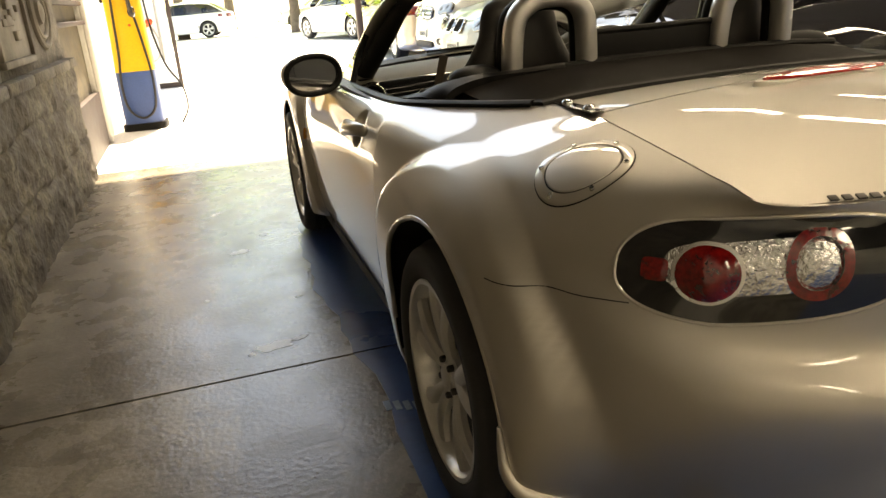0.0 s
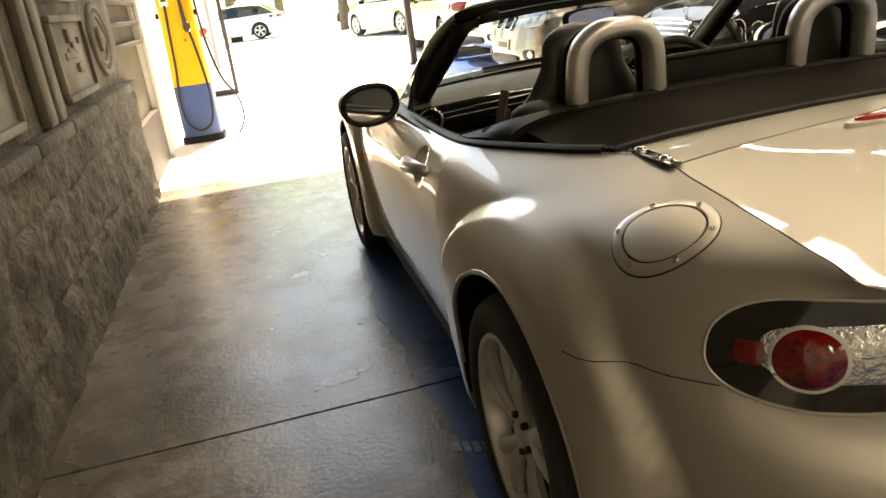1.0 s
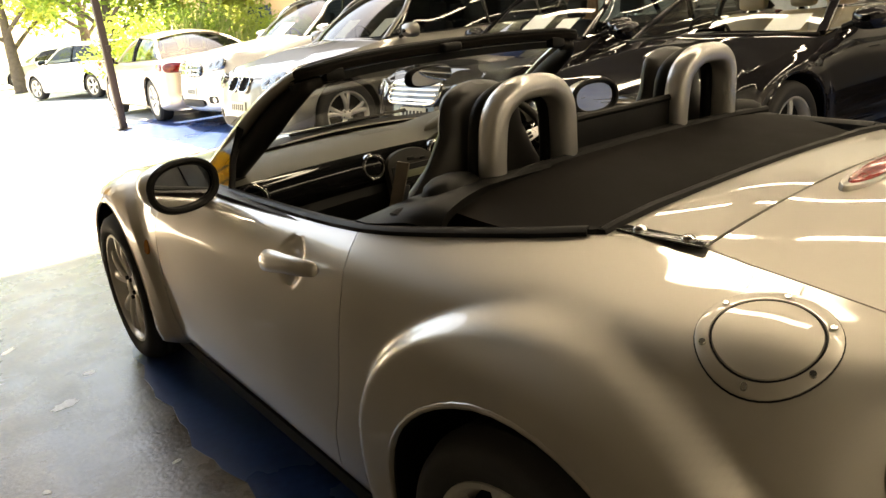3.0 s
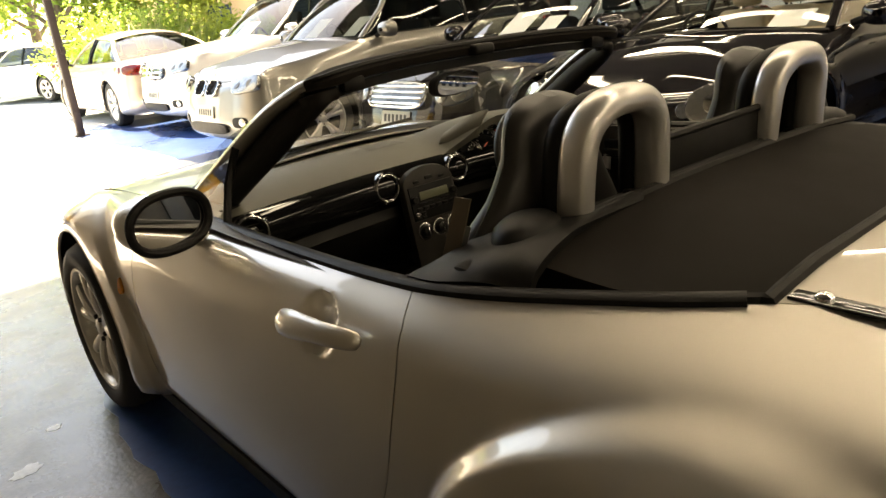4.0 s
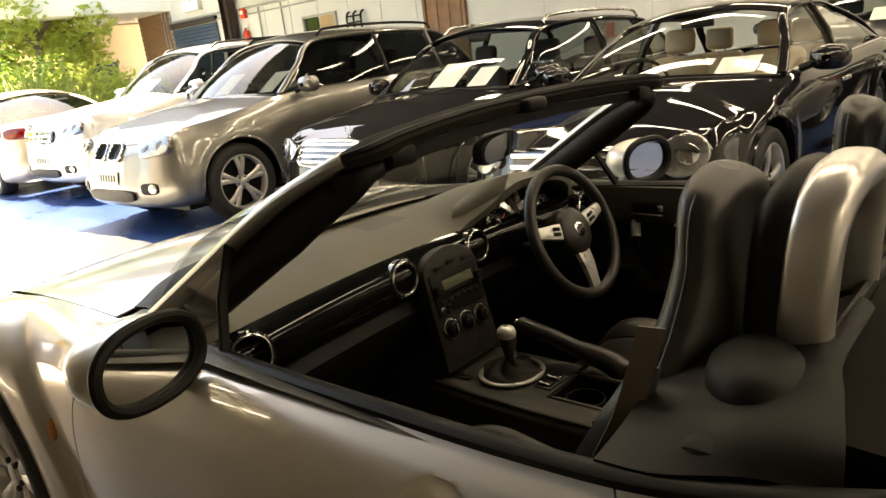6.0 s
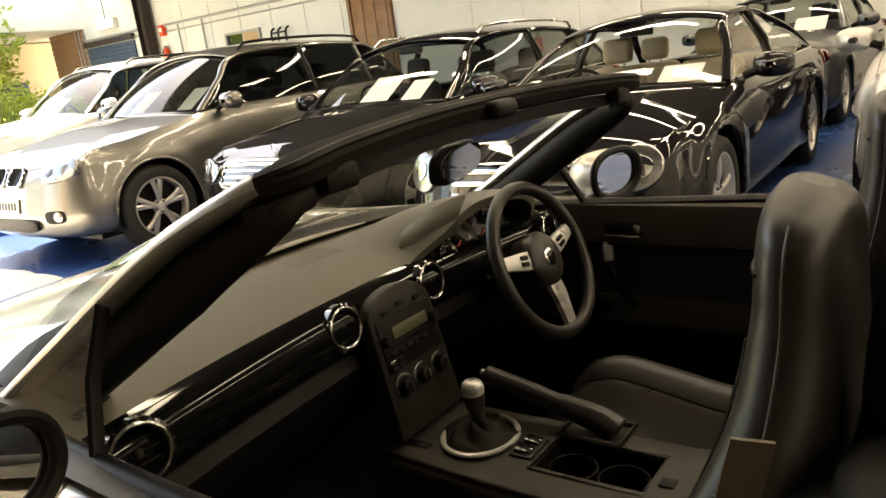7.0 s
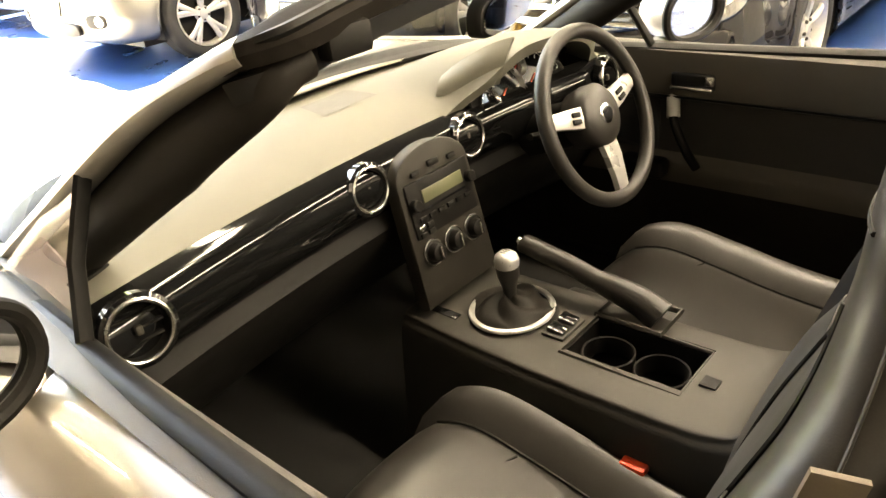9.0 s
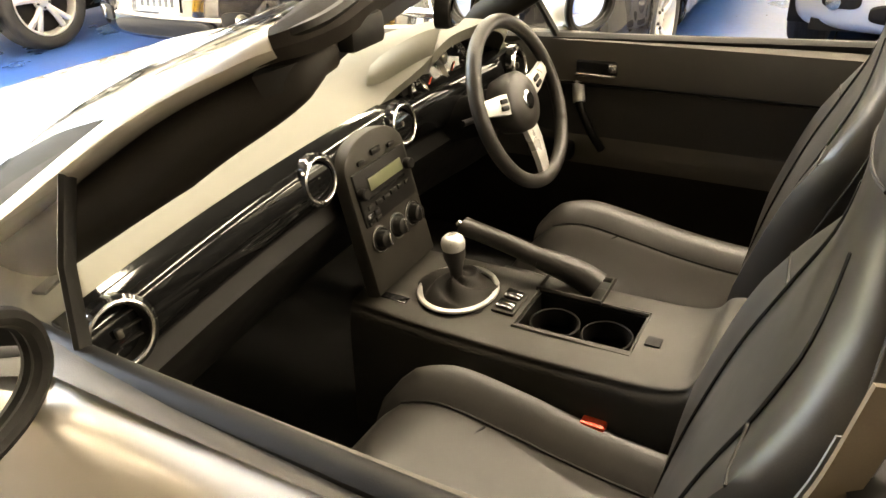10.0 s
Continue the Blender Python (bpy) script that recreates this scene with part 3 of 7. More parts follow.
def top_panel(u0, u1, yc, zc, n=40, m=40, gap=0.004, power=2.0):
    us = np.linspace(u0, u1, n)
    e = edge_at(us)
    yc, zc = curve_at(np.linspace(0, 1, len(yc)), yc, np.linspace(0, 1, n)), curve_at(np.linspace(0, 1, len(zc)), zc, np.linspace(0, 1, n))
    s = np.linspace(-1, 1, m)
    b = 1 - np.abs(s) ** power
    x = s[None] * (e[:, :1] - gap)
    y = e[:, 1:2] + (yc[:, None] - e[:, 1:2]) * b[None]
    z = e[:, 2:3] + (zc[:, None] - e[:, 2:3]) * b[None]
    return np.stack([x, y, z], -1)


boot = part("boot_lid", shell(quads(top_panel(5.50, 2.0, (-0.105, -0.3, -0.5, -0.71), (0.893, 0.893, 0.872, 0.812))), -0.004), silver, car, "silver boot lid")
part("rear_deck", shell(quads(top_panel(6.36, 5.54, (0.06, -0.02, -0.10), (0.885, 0.890, 0.893), n=14)), -0.004), silver, car)
part("bonnet", shell(quads(top_panel(18.0, 12.25, (3.06, 2.85, 2.6, 2.3, 2.0, 1.74), (0.585, 0.67, 0.755, 0.81, 0.84, 0.862))), -0.004), silver, car, "silver bonnet")

# dark liner behind the panel gaps, wheel houses and floor pan
liner = []
for g in (rear_g, door_g, front_g):
    inner = g.copy()
    inner[..., 0] = np.where(inner[..., 0] > 0.12, inner[..., 0] - 0.03, inner[..., 0])
    inner[..., 1] += np.where(inner[..., 1] < -0.3, 0.03, np.where(inner[..., 1] > 2.6, -0.03, 0.0))
    inner[..., 2] -= 0.012
    k, c = open_arch(inner)
    for wy, wz in WHEELS:
        k &= ~((np.hypot(c[..., 1] - wy, c[..., 2] - wz) < 0.40) & (c[..., 0] > 0.4))
    k &= (c[..., 2] < 0.80)
    liner += [quads(inner, keep=k), mirrored(quads(inner, keep=k))]
part("inner_liner", cat(*liner), black_plastic, car, "black inner liner")


def arch_edge(wy, wz, angles):
    """How far out the body stands along the rim of a wheel arch."""
    q = np.concatenate([rear_g.reshape(-1, 3), front_g.reshape(-1, 3)])
    q = q[(q[:, 0] > 0.45) & (np.abs(np.hypot(q[:, 1] - wy, q[:, 2] - wz) - ARCH) < 0.012)]
    at = np.unwrap(np.arctan2(q[:, 2] - wz, q[:, 1] - wy) + 1.2) % (2 * math.pi) - 1.2
    x = []
    for v in angles:
        wt = np.exp(-((at - v) / 0.06) ** 2) + 1e-9
        x.append(float((wt * q[:, 0]).sum() / wt.sum()))
    return np.array(x)


for wy, wz in WHEELS:
    for s in (-1, 1):
        a = np.linspace(-0.25, math.pi + 0.25, 30)
        edge = arch_edge(wy, wz, a)
        g = np.stack([np.stack([s * (edge + dx if dx > -0.1 else np.full(30, 0.80 + dx)), wy + r * np.cos(a), wz + r * np.sin(a)], -1) for dx, r in ((-0.004, 0.359), (-0.03, 0.382), (-0.20, 0.382), (-0.30, 0.37), (-0.30, 0.10))])
        part("wheel_arch_liner", quads(g), black_plastic, car, "black wheel arch liner")
        lip = np.stack([s * (edge - 0.004), wy + 0.359 * np.cos(a), wz + 0.359 * np.sin(a)], -1)
        lip = lip[lip[:, 2] > 0.27]
        part("wheel_arch_lip", tube(lip, 0.0065, 8), silver, car)
part("floor_pan", cat(box((0, 1.2, 0.16), (1.5, 3.2, 0.04)), box((0, -0.35, 0.22), (1.2, 0.5, 0.06))), black_plastic, car, "black floor pan")


# ---- wheels
def wheel(parent, at, s, tyre_r=0.308, rim_r=0.222, width=0.205, spokes=10, twin=False, rim_mat=None, hub_r=0.05, split=0.17):
    """A wheel on the side s (-1: left); its axle lies along x."""
    rim_mat = rim_mat or alloy
    m = Matrix.Translation(at) @ pose(0, 0, 0, 0, 90 * s, 0)
    w = width / 2
    R = tyre_r
    root = part("wheel", xf(lathe([(0.045, -w * 0.6), (rim_r * 0.9, -w * 0.8), (rim_r * 0.9, w * 0.35), (0.06, w * 0.35)], 32), m), black_plastic, parent)
    prof = [(rim_r, -w * 0.85), (rim_r + 0.012, -w * 0.98), (R - 0.045, -w * 1.0), (R - 0.014, -w * 0.88), (R - 0.003, -w * 0.62)]
    for k in range(9):
        z = -w * 0.55 + k * w * 1.1 / 8
        prof += [(R if k % 2 == 0 else R - 0.006, z - 0.004), (R if k % 2 == 0 else R - 0.006, z + 0.004)]
    prof += [(R - 0.003, w * 0.62), (R - 0.014, w * 0.88), (R - 0.030, w * 0.99), (R - 0.045, w * 1.0), (rim_r + 0.016, w * 0.99), (rim_r + 0.004, w * 0.9), (rim_r - 0.004, w * 0.8)]
    part("tyre", xf(lathe(prof, 56, False), m), rubber, root, "worn black tyre")
    r2 = rim_r
    part("rim", xf(lathe([(r2 + 0.006, w * 0.86), (r2 + 0.002, w * 0.93), (r2 - 0.008, w * 0.92), (r2 - 0.016, w * 0.80), (r2 - 0.022, w * 0.2), (r2 - 0.022, -w * 0.85), (r2, -w * 0.9)], 56, False), m), rim_mat, root, "silver alloy rim")
    sp = []
    n = spokes
    for k in range(n):
        a = 2 * math.pi * k / n
        off = [0.0]
        if twin:
            off = [-split, split]
        for o in off:
            c0, c1 = a + o * 0.35, a + o
            rows = []
            for q in np.linspace(0, 1, 7):
                rr = hub_r * 0.8 + (r2 - 0.012 - hub_r * 0.8) * q
                aa = c0 + (c1 - c0) * q
                wd = (0.014 + 0.006 * q) if not twin else 0.017 + 0.006 * q
                zz = w * (0.66 + 0.10 * math.sin(q * math.pi) + 0.13 * q)
                th = 0.020
                ca, sa = math.cos(aa), math.sin(aa)
                sec = [(-wd, zz - th), (-wd * 0.95, zz - 0.006), (-wd * 0.55, zz), (0, zz + 0.002), (wd * 0.55, zz), (wd * 0.95, zz - 0.006), (wd, zz - th)]
                rows.append([(rr * ca - d * sa, rr * sa + d * ca, z) for d, z in sec])
            sp.append(quads(np.array(rows)))
    part("spokes", xf(cat(*sp), m), rim_mat, root, "silver alloy spokes")
    part("hub", xf(lathe([(hub_r + 0.012, w * 0.45), (hub_r + 0.01, w * 0.62), (hub_r * 0.62, w * 0.70), (hub_r * 0.6, w * 0.76), (hub_r * 0.5, w * 0.79), (0.004, w * 0.80)], 28), m), rim_mat, root)
    for k in range(5):
        a = 2 * math.pi * (k + 0.5) / 5
        part("wheel_nut", xf(lathe([(0.009, 0), (0.009, 0.014), (0.006, 0.017)], 6), m @ Matrix.Translation((hub_r * 0.86 * math.cos(a), hub_r * 0.86 * math.sin(a), w * 0.62))), dark_metal, root)
    part("brake_disc", xf(lathe([(0.07, w * 0.05), (0.135, w * 0.05), (0.135, w * 0.18), (0.07, w * 0.18)], 32), m), dark_metal, root, "steel brake disc")
    return root


for wy in (0.0, 2.33):
    for s in (-1, 1):
        wheel(car, (s * 0.730, wy, 0.308), s, spokes=5, twin=True, split=0.27)


# ---- a way to lay small fittings on the flank: side place at height z and length y
flank_v = np.linspace(0.5, 7.9, 120)
flank_u = np.linspace(1.2, 16, 300)
FL = bulged(np.einsum("ui,ijc,vj->uvc", weights(20, flank_u), NET, weights(9, flank_v)))


def flank(y, z):
    """The point of the left flank nearest to y and z, and its outward normal."""
    d = (FL[..., 1] - y) ** 2 + (FL[..., 2] - z) ** 2 + np.where(FL[..., 0] < 0.2, 1, 0)
    i, j = np.unravel_index(np.argmin(d), d.shape)
    i, j = min(max(i, 1), len(flank_u) - 2), min(max(j, 1), len(flank_v) - 2)
    n = np.cross(FL[i + 1, j] - FL[i - 1, j], FL[i, j + 1] - FL[i, j - 1])
    n /= np.linalg.norm(n)
    p = FL[i, j]
    return Vector((-p[0], p[1], p[2])), Vector((-n[0], n[1], n[2])) * (1 if n[0] > 0 else -1)


def on_flank(y, z, up=(0, 0, 1), lift=0.0):
    """A frame on the left flank: z outward, y as near to up as may be."""
    p, n = flank(y, z)
    x = Vector(up).cross(n).normalized()
    yy = n.cross(x)
    m = Matrix((x, yy, n)).transposed().to_4x4()
    m.translation = p + n * lift
    return m


def both_sides(name, vf, material, parent_l, parent_r, label="", **kw):
    a = part(name, vf, material, parent_l, label, **kw)
    b = part(name, mirrored(vf), material, parent_r, label, **kw)
    return a, b


def lamp_frame(u0, z0):
    """Maps flat places (a along the flank, b up it) round a spot onto the car's surface."""
    vv = np.linspace(2.0, 7.98, 240)
    col = bulged(weights(9, vv) @ np.einsum("ijc,i->jc", NET, weights(20, [u0])[0]))
    v0 = float(np.interp(z0, col[:, 2], vv))
    up = np.concatenate([[0], np.cumsum(np.linalg.norm(np.diff(col, axis=0), axis=1))])
    uu = np.linspace(0.3, 8, 400)
    line = bulged(weights(20, uu) @ np.einsum("ijc,j->ic", NET, weights(9, [v0])[0]))
    arc = np.concatenate([[0], np.cumsum(np.linalg.norm(np.diff(line, axis=0), axis=1))])
    a0 = np.interp(u0, uu, arc)

    def at(a, b, lift):
        u = float(np.interp(a0 + a, arc, uu))
        here = bulged(weights(9, vv) @ np.einsum("ijc,i->jc", NET, weights(20, [u])[0]))
        v = float(np.interp(z0 + b * 0.96, here[:, 2], vv))
        wu, wv = weights(20, [u, u + 0.01, u]), weights(9, [v, v, v + 0.01])
        p = bulged(np.stack([np.einsum("i,ijc,j->c", wu[k], NET, wv[k]) for k in range(3)]))
        n = np.cross(p[1] - p[0], p[2] - p[0])
        n /= np.linalg.norm(n)
        if n[0] * p[0][0] + n[1] * (p[0][1] - 0.3) + n[2] * 0.5 < 0:
            n = -n
        q = p[0] + n * lift
        return (-q[0], q[1], q[2])
    return at


# fuel flap with its ring and screws
def patch_frame(y0, z0, u0, v0):
    """Maps flat places round a spot onto the car's left flank, seen square on."""
    def point(u, v):
        return bulged(np.einsum("i,ijc,j->c", weights(20, [u])[0], NET, weights(9, [v])[0]))

    def solve(want, u, v):
        for _ in range(14):
            r = want(point(u, v))
            if abs(r).max() < 2e-5:
                break
            h = 1e-3
            J = np.stack([(want(point(u + h, v)) - r) / h, (want(point(u, v + h)) - r) / h], 1)
            d = np.clip(np.linalg.solve(J, -r), -0.5, 0.5)
            u, v = u + d[0], v + d[1]
        return u, v
    u0, v0 = solve(lambda p: np.array([p[1] - y0, p[2] - z0]), u0, v0)
    p0 = point(u0, v0)
    T = point(u0 + 0.02, v0) - point(u0 - 0.02, v0)
    U = point(u0, v0 + 0.02) - point(u0, v0 - 0.02)
    N = np.cross(T, U)
    N = N / np.linalg.norm(N) * (1 if N[0] > 0 else -1)
    T = np.array([0, 1.0, 0]) - N * N[1]
    T /= np.linalg.norm(T)
    B = np.cross(N, T)
    B = B if B[2] > 0 else -B

    def at(a, b, lift):
        u, v = solve(lambda p: np.array([(p - p0) @ T - a, (p - p0) @ B - b]), u0, v0)
        q = point(u, v) + N * lift
        return (-q[0], q[1], q[2])
    return at


FLAP = patch_frame(-0.285, 0.815, 4.5, 7.2)


def on_flap(profile, n=48):
    return quads(np.array([[FLAP(0.95 * r * math.cos(a), 0.95 * r * math.sin(a), z) for a in np.linspace(0, 2 * math.pi, n, endpoint=False)] for r, z in profile]), False, True)


flap = part("fuel_flap", on_flap([(0.092, -0.002), (0.092, 0.003), (0.089, 0.0045), (0.074, 0.0045), (0.0725, 0.001), (0.0705, 0.001), (0.069, 0.0045), (0.05, 0.006), (0.02, 0.007), (0.001, 0.007)]), silver, car, "round silver fuel flap")
part("flap_gap", on_flap([(0.0728, 0.0016), (0.0724, 0.0034), (0.0706, 0.0034), (0.0702, 0.0016)]), black_plastic, flap)
part("flap_ring_gap", on_flap([(0.0936, -0.002), (0.0936, 0.0010), (0.0920, 0.0014)]), black_plastic, flap)
for k in range(6):
    a = 2 * math.pi * (k + 0.35) / 6
    cs = [FLAP(0.078 * math.cos(a) + 0.0042 * math.cos(b), 0.078 * math.sin(a) + 0.0042 * math.sin(b), 0.0075) for b in np.linspace(0, 2 * math.pi, 10, endpoint=False)]
    cb = [FLAP(0.078 * math.cos(a) + 0.005 * math.cos(b), 0.078 * math.sin(a) + 0.005 * math.sin(b), 0.003) for b in np.linspace(0, 2 * math.pi, 10, endpoint=False)]
    v, f = quads(np.array([cb, cs]), False, True)
    f.append(tuple(range(10, 20)))
    part("screw", (v, f), satin_chrome, flap)

# seam between bumper and quarter panel, a fine dark gap
seam = []
for u in np.linspace(3.2, 5.4, 60):
    col = bulged(weights(9, np.linspace(3, 7.5, 200)) @ np.einsum("ijc,i->jc", NET, weights(20, [u])[0]))
    k = int(np.argmin(np.abs(col[:, 2] - 0.645)))
    if math.hypot(col[k, 1], 0.645 - 0.312) > 0.42 and col[k, 1] < 0:
        seam.append(col[k])
seam = spline(np.array(seam)[::4], 40)
both_sides("bumper_gap", tube(np.stack([-seam[:, 0] - 0.0, seam[:, 1], seam[:, 2]], -1), 0.0010, 6), black_plastic, car, car)

# small spats behind the rear wheels
sp = []
for y, z in ((-0.352, 0.395), (-0.358, 0.350), (-0.372, 0.308), (-0.396, 0.276), (-0.430, 0.256), (-0.470, 0.246)):
    p = flank(y, z)[0]
    sp.append((-abs(p[0]) - 0.003, y, z))
sp = spline(sp, 18)
both_sides("wheel_spat", tube(sp, np.interp(np.linspace(0, 1, 18), [0, 0.2, 0.6, 0.85, 1], [0.004, 0.010, 0.017, 0.012, 0.004]), 10), silver, car, car)

# side repeaters
sm = on_flank(1.90, 0.566)
both_sides("side_repeater", xf(slab(superellipse(0.014, 0.026, 24, 2.4), 0.008, 0.003), sm), amber_lens, car, car, "small amber side repeater")

# ---- door handles
hm = on_flank(0.71, 0.748)
hp = spline([(-0.118, -0.012, 0.012), (-0.09, -0.006, 0.026), (-0.02, 0.004, 0.034), (0.06, 0.012, 0.034), (0.105, 0.016, 0.026), (0.128, 0.017, 0.012)], 24)
hr = np.interp(np.linspace(0, 1, 24), [0, 0.06, 0.14, 0.32, 0.5, 0.85, 0.95, 1], [0.010, 0.020, 0.025, 0.026, 0.021, 0.017, 0.015, 0.007])
hv = xf(tube(hp, hr, 14, flat=0.62), hm)
both_sides("door_handle", hv, silver, door_left, door_right, "silver door handle")

# ---- belt strips, cockpit surround
us = np.linspace(6.5, 11.3, 56)
e = edge_at(us)
strip = np.stack([-e[:, 0] + 0.012, e[:, 1], e[:, 2] + 0.002], -1)
sec = [(-0.016, -0.012), (-0.016, 0.004), (-0.008, 0.010), (0.006, 0.010), (0.016, 0.002), (0.016, -0.012)]
both_sides("belt_seal", sweep(strip, sec), black_plastic, car, car, "black rubber belt seal")
us = np.linspace(6.36, 7.4, 30)
e2 = edge_at(us)
ring = np.concatenate([np.stack([-e2[:, 0] + 0.010, e2[:, 1] + 0.006, e2[:, 2] + 0.0], -1)])
back = [(-0.42, 0.068, 0.876), (-0.2, 0.066, 0.882), (0, 0.065, 0.885), (0.2, 0.066, 0.882), (0.42, 0.068, 0.876)]
loop = np.concatenate([ring[::-1], np.array(back), np.stack([-ring[:, 0], ring[:, 1], ring[:, 2]], -1)])
part("cockpit_seal", tube(spline(loop, 90), 0.011, 8), black_plastic, car, "black rubber cockpit seal")

# ---- windscreen frame
PB, PM = (-0.625, 1.66, 0.808), (0.0, 1.140, 1.150)
pil = spline([PB, (-0.605, 1.50, 0.905), (-0.570, 1.27, 1.045), (-0.540, 1.13, 1.112), (-0.50, 1.085, 1.132), (-0.40, 1.098, 1.142), (-0.2, 1.127, 1.149), PM], 60)
full = np.concatenate([pil, np.stack([-pil[::-1, 0], pil[::-1, 1], pil[::-1, 2]], -1)[1:]])
SPLIT = 30
for s in (1, -1):
    p = pil[:SPLIT] * np.array([s, 1, 1])
    part("pillar", tube(p, np.linspace(0.034, 0.027, len(p)), 12, flat=0.55), silver, car, "silver windscreen pillar")
    p2 = pil[:SPLIT + 7] * np.array([s, 1, 1])
    k2 = np.clip((np.arange(len(p2)) - SPLIT + 14) / 18.0, 0, 1)[:, None]
    q = p2 + np.array([s * 0.026, -0.028, -0.041]) * (1 - k2) + np.array([s * 0.01, 0.004, -0.034]) * k2
    a1, b1 = frames_along(q)
    ang = np.linspace(0, 2 * math.pi, 18, endpoint=False)
    big = 1 - 0.55 * k2
    g = q[:, None] + (np.cos(ang) * 0.030)[None, :, None] * (a1 * big)[:, None] + (np.sin(ang) * 0.038)[None, :, None] * (b1 * big)[:, None]
    part("pillar_trim", quads(g, False, True), trim_black, car, "dark grey inner pillar trim")
head = full[SPLIT - 6:len(full) - SPLIT + 6]
ends = np.minimum(np.arange(len(head)), np.arange(len(head))[::-1])
taper = 0.62 + 0.38 * np.clip(ends / 12.0, 0, 1)
part("header_rail", sweep(head, [(-0.030, -0.016), (-0.034, 0.0), (-0.022, 0.014), (0.0, 0.019), (0.022, 0.014), (0.030, 0.0), (0.026, -0.016), (0.0, -0.022)], size=taper), cloth_black, car, "black windscreen header rail")
inner = head[4:-4] + np.array([0, 0.018, -0.034])
part("header_trim", sweep(inner, [(-0.026, -0.012), (-0.026, 0.010), (0.022, 0.010), (0.022, -0.012)]), black_plastic, car, "black header trim")
top = head + np.array([0, -0.022, 0.010])
part("header_seal", tube(top, 0.0065, 6), black_plastic, car)
for x in (-0.43, 0.43):
    part("roof_latch_socket", box((x, 1.080, 1.114), (0.060, 0.034, 0.034), 0.008), black_plastic, car)
part("header_latch", box((0.0, 1.112, 1.142), (0.075, 0.05, 0.03), 0.012, 3), black_plastic, car)
# glass
base = spline([(-0.63, 1.675, 0.815), (-0.45, 1.76, 0.842), (0, 1.80, 0.858), (0.45, 1.76, 0.842), (0.63, 1.675, 0.815)], 30)
topl = np.array([full[int(round(i))] for i in np.linspace(20, len(full) - 21, 30)]) + np.array([0, 0.02, -0.02])
tt = np.linspace(0, 1, 14)[:, None, None]
gl = base[None] * (1 - tt) + topl[None] * tt + np.array([0, 0.05, 0.035]) * (4 * tt * (1 - tt))
screen = part("windscreen", outward(quads(gl), (0, 1.0, 0.5)), clear_glass, car, "clear windscreen glass")
screen.visible_shadow = False
part("cowl", shell(quads(np.stack([base + np.array([0, 0.07, -0.006]), base + np.array([0, 0.02, 0.0]), base + np.array([0, -0.03, -0.012])])), 0.01), black_plastic, car, "black windscreen cowl")
part("wiper", cat(tube([(-0.25, 1.80, 0.868), (0.30, 1.835, 0.878)], 0.006, 6), tube([(0.30, 1.83, 0.874), (0.02, 1.822, 0.880)], 0.005, 6)), black_plastic, car, "black windscreen wiper")
# quarter posts and triangle corner of the door
for s in (-1, 1):
    d = door_left if s < 0 else door_right
    q = np.array([(s * 0.690, 1.30, 0.815), (s * 0.655, 1.335, 0.90), (s * 0.605, 1.36, 0.985)])
    part("window_post", tube(q, 0.011, 8, flat=0.7), black_plastic, d, "black window post")
    tri = np.array([[(s * 0.69, 1.32, 0.815), (s * 0.672, 1.60, 0.815)], [(s * 0.655, 1.345, 0.90), (s * 0.640, 1.50, 0.895)], [(s * 0.607, 1.365, 0.98), (s * 0.603, 1.38, 0.985)]])
    part("quarter_glass", outward(quads(tri), (0, 1.3, 0.8)), clear_glass, d, "small fixed quarter glass")

# ---- door mirrors
def door_mirror(s, parent):
    c = Vector((s * 0.838, 1.300, 0.868))
    m = Matrix.Translation(c) @ pose(0, 0, 0, 0, 0, -14 * s)
    rows = []
    for t in np.linspace(0, 1, 16):
        k = math.sin(math.pi / 2 * min(1.0, (1 - t) ** 0.6 * 1.15))
        rows.append([(x * (0.25 + 0.75 * k) , -0.032 + 0.13 * t, z * (0.2 + 0.8 * k)) for x, z in superellipse(0.102, 0.066, 36, 2.3)])
    vf = quads(np.array(rows), False, True)
    shell_ = part("mirror_housing", xf(cat(vf), m), silver, parent, "silver door mirror housing")
    ringp = [(x, -0.034, z) for x, z in superellipse(0.100, 0.064, 48, 2.3)]
    part("mirror_rim", xf(tube(ringp, 0.0105, 8, closed=True), m), black_plastic, shell_, "black mirror rim")
    part("mirror_pane", xf([(x, -0.026, z) for x, z in superellipse(0.092, 0.057, 40, 2.3)] and slab(superellipse(0.092, 0.057, 40, 2.3), 0.004), m @ pose(0, -0.024, 0, 90, 0, 0)), mirror_glass, shell_, "mirror glass")
    part("mirror_stalk", tube(spline([(s * 0.735, 1.315, 0.795), (s * 0.765, 1.315, 0.806), (s * 0.795, 1.312, 0.828), (s * 0.81, 1.312, 0.845)], 12), np.linspace(0.034, 0.022, 12), 12, flat=0.6), silver, shell_, "silver mirror stalk")


door_mirror(-1, door_left)
door_mirror(1, door_right)

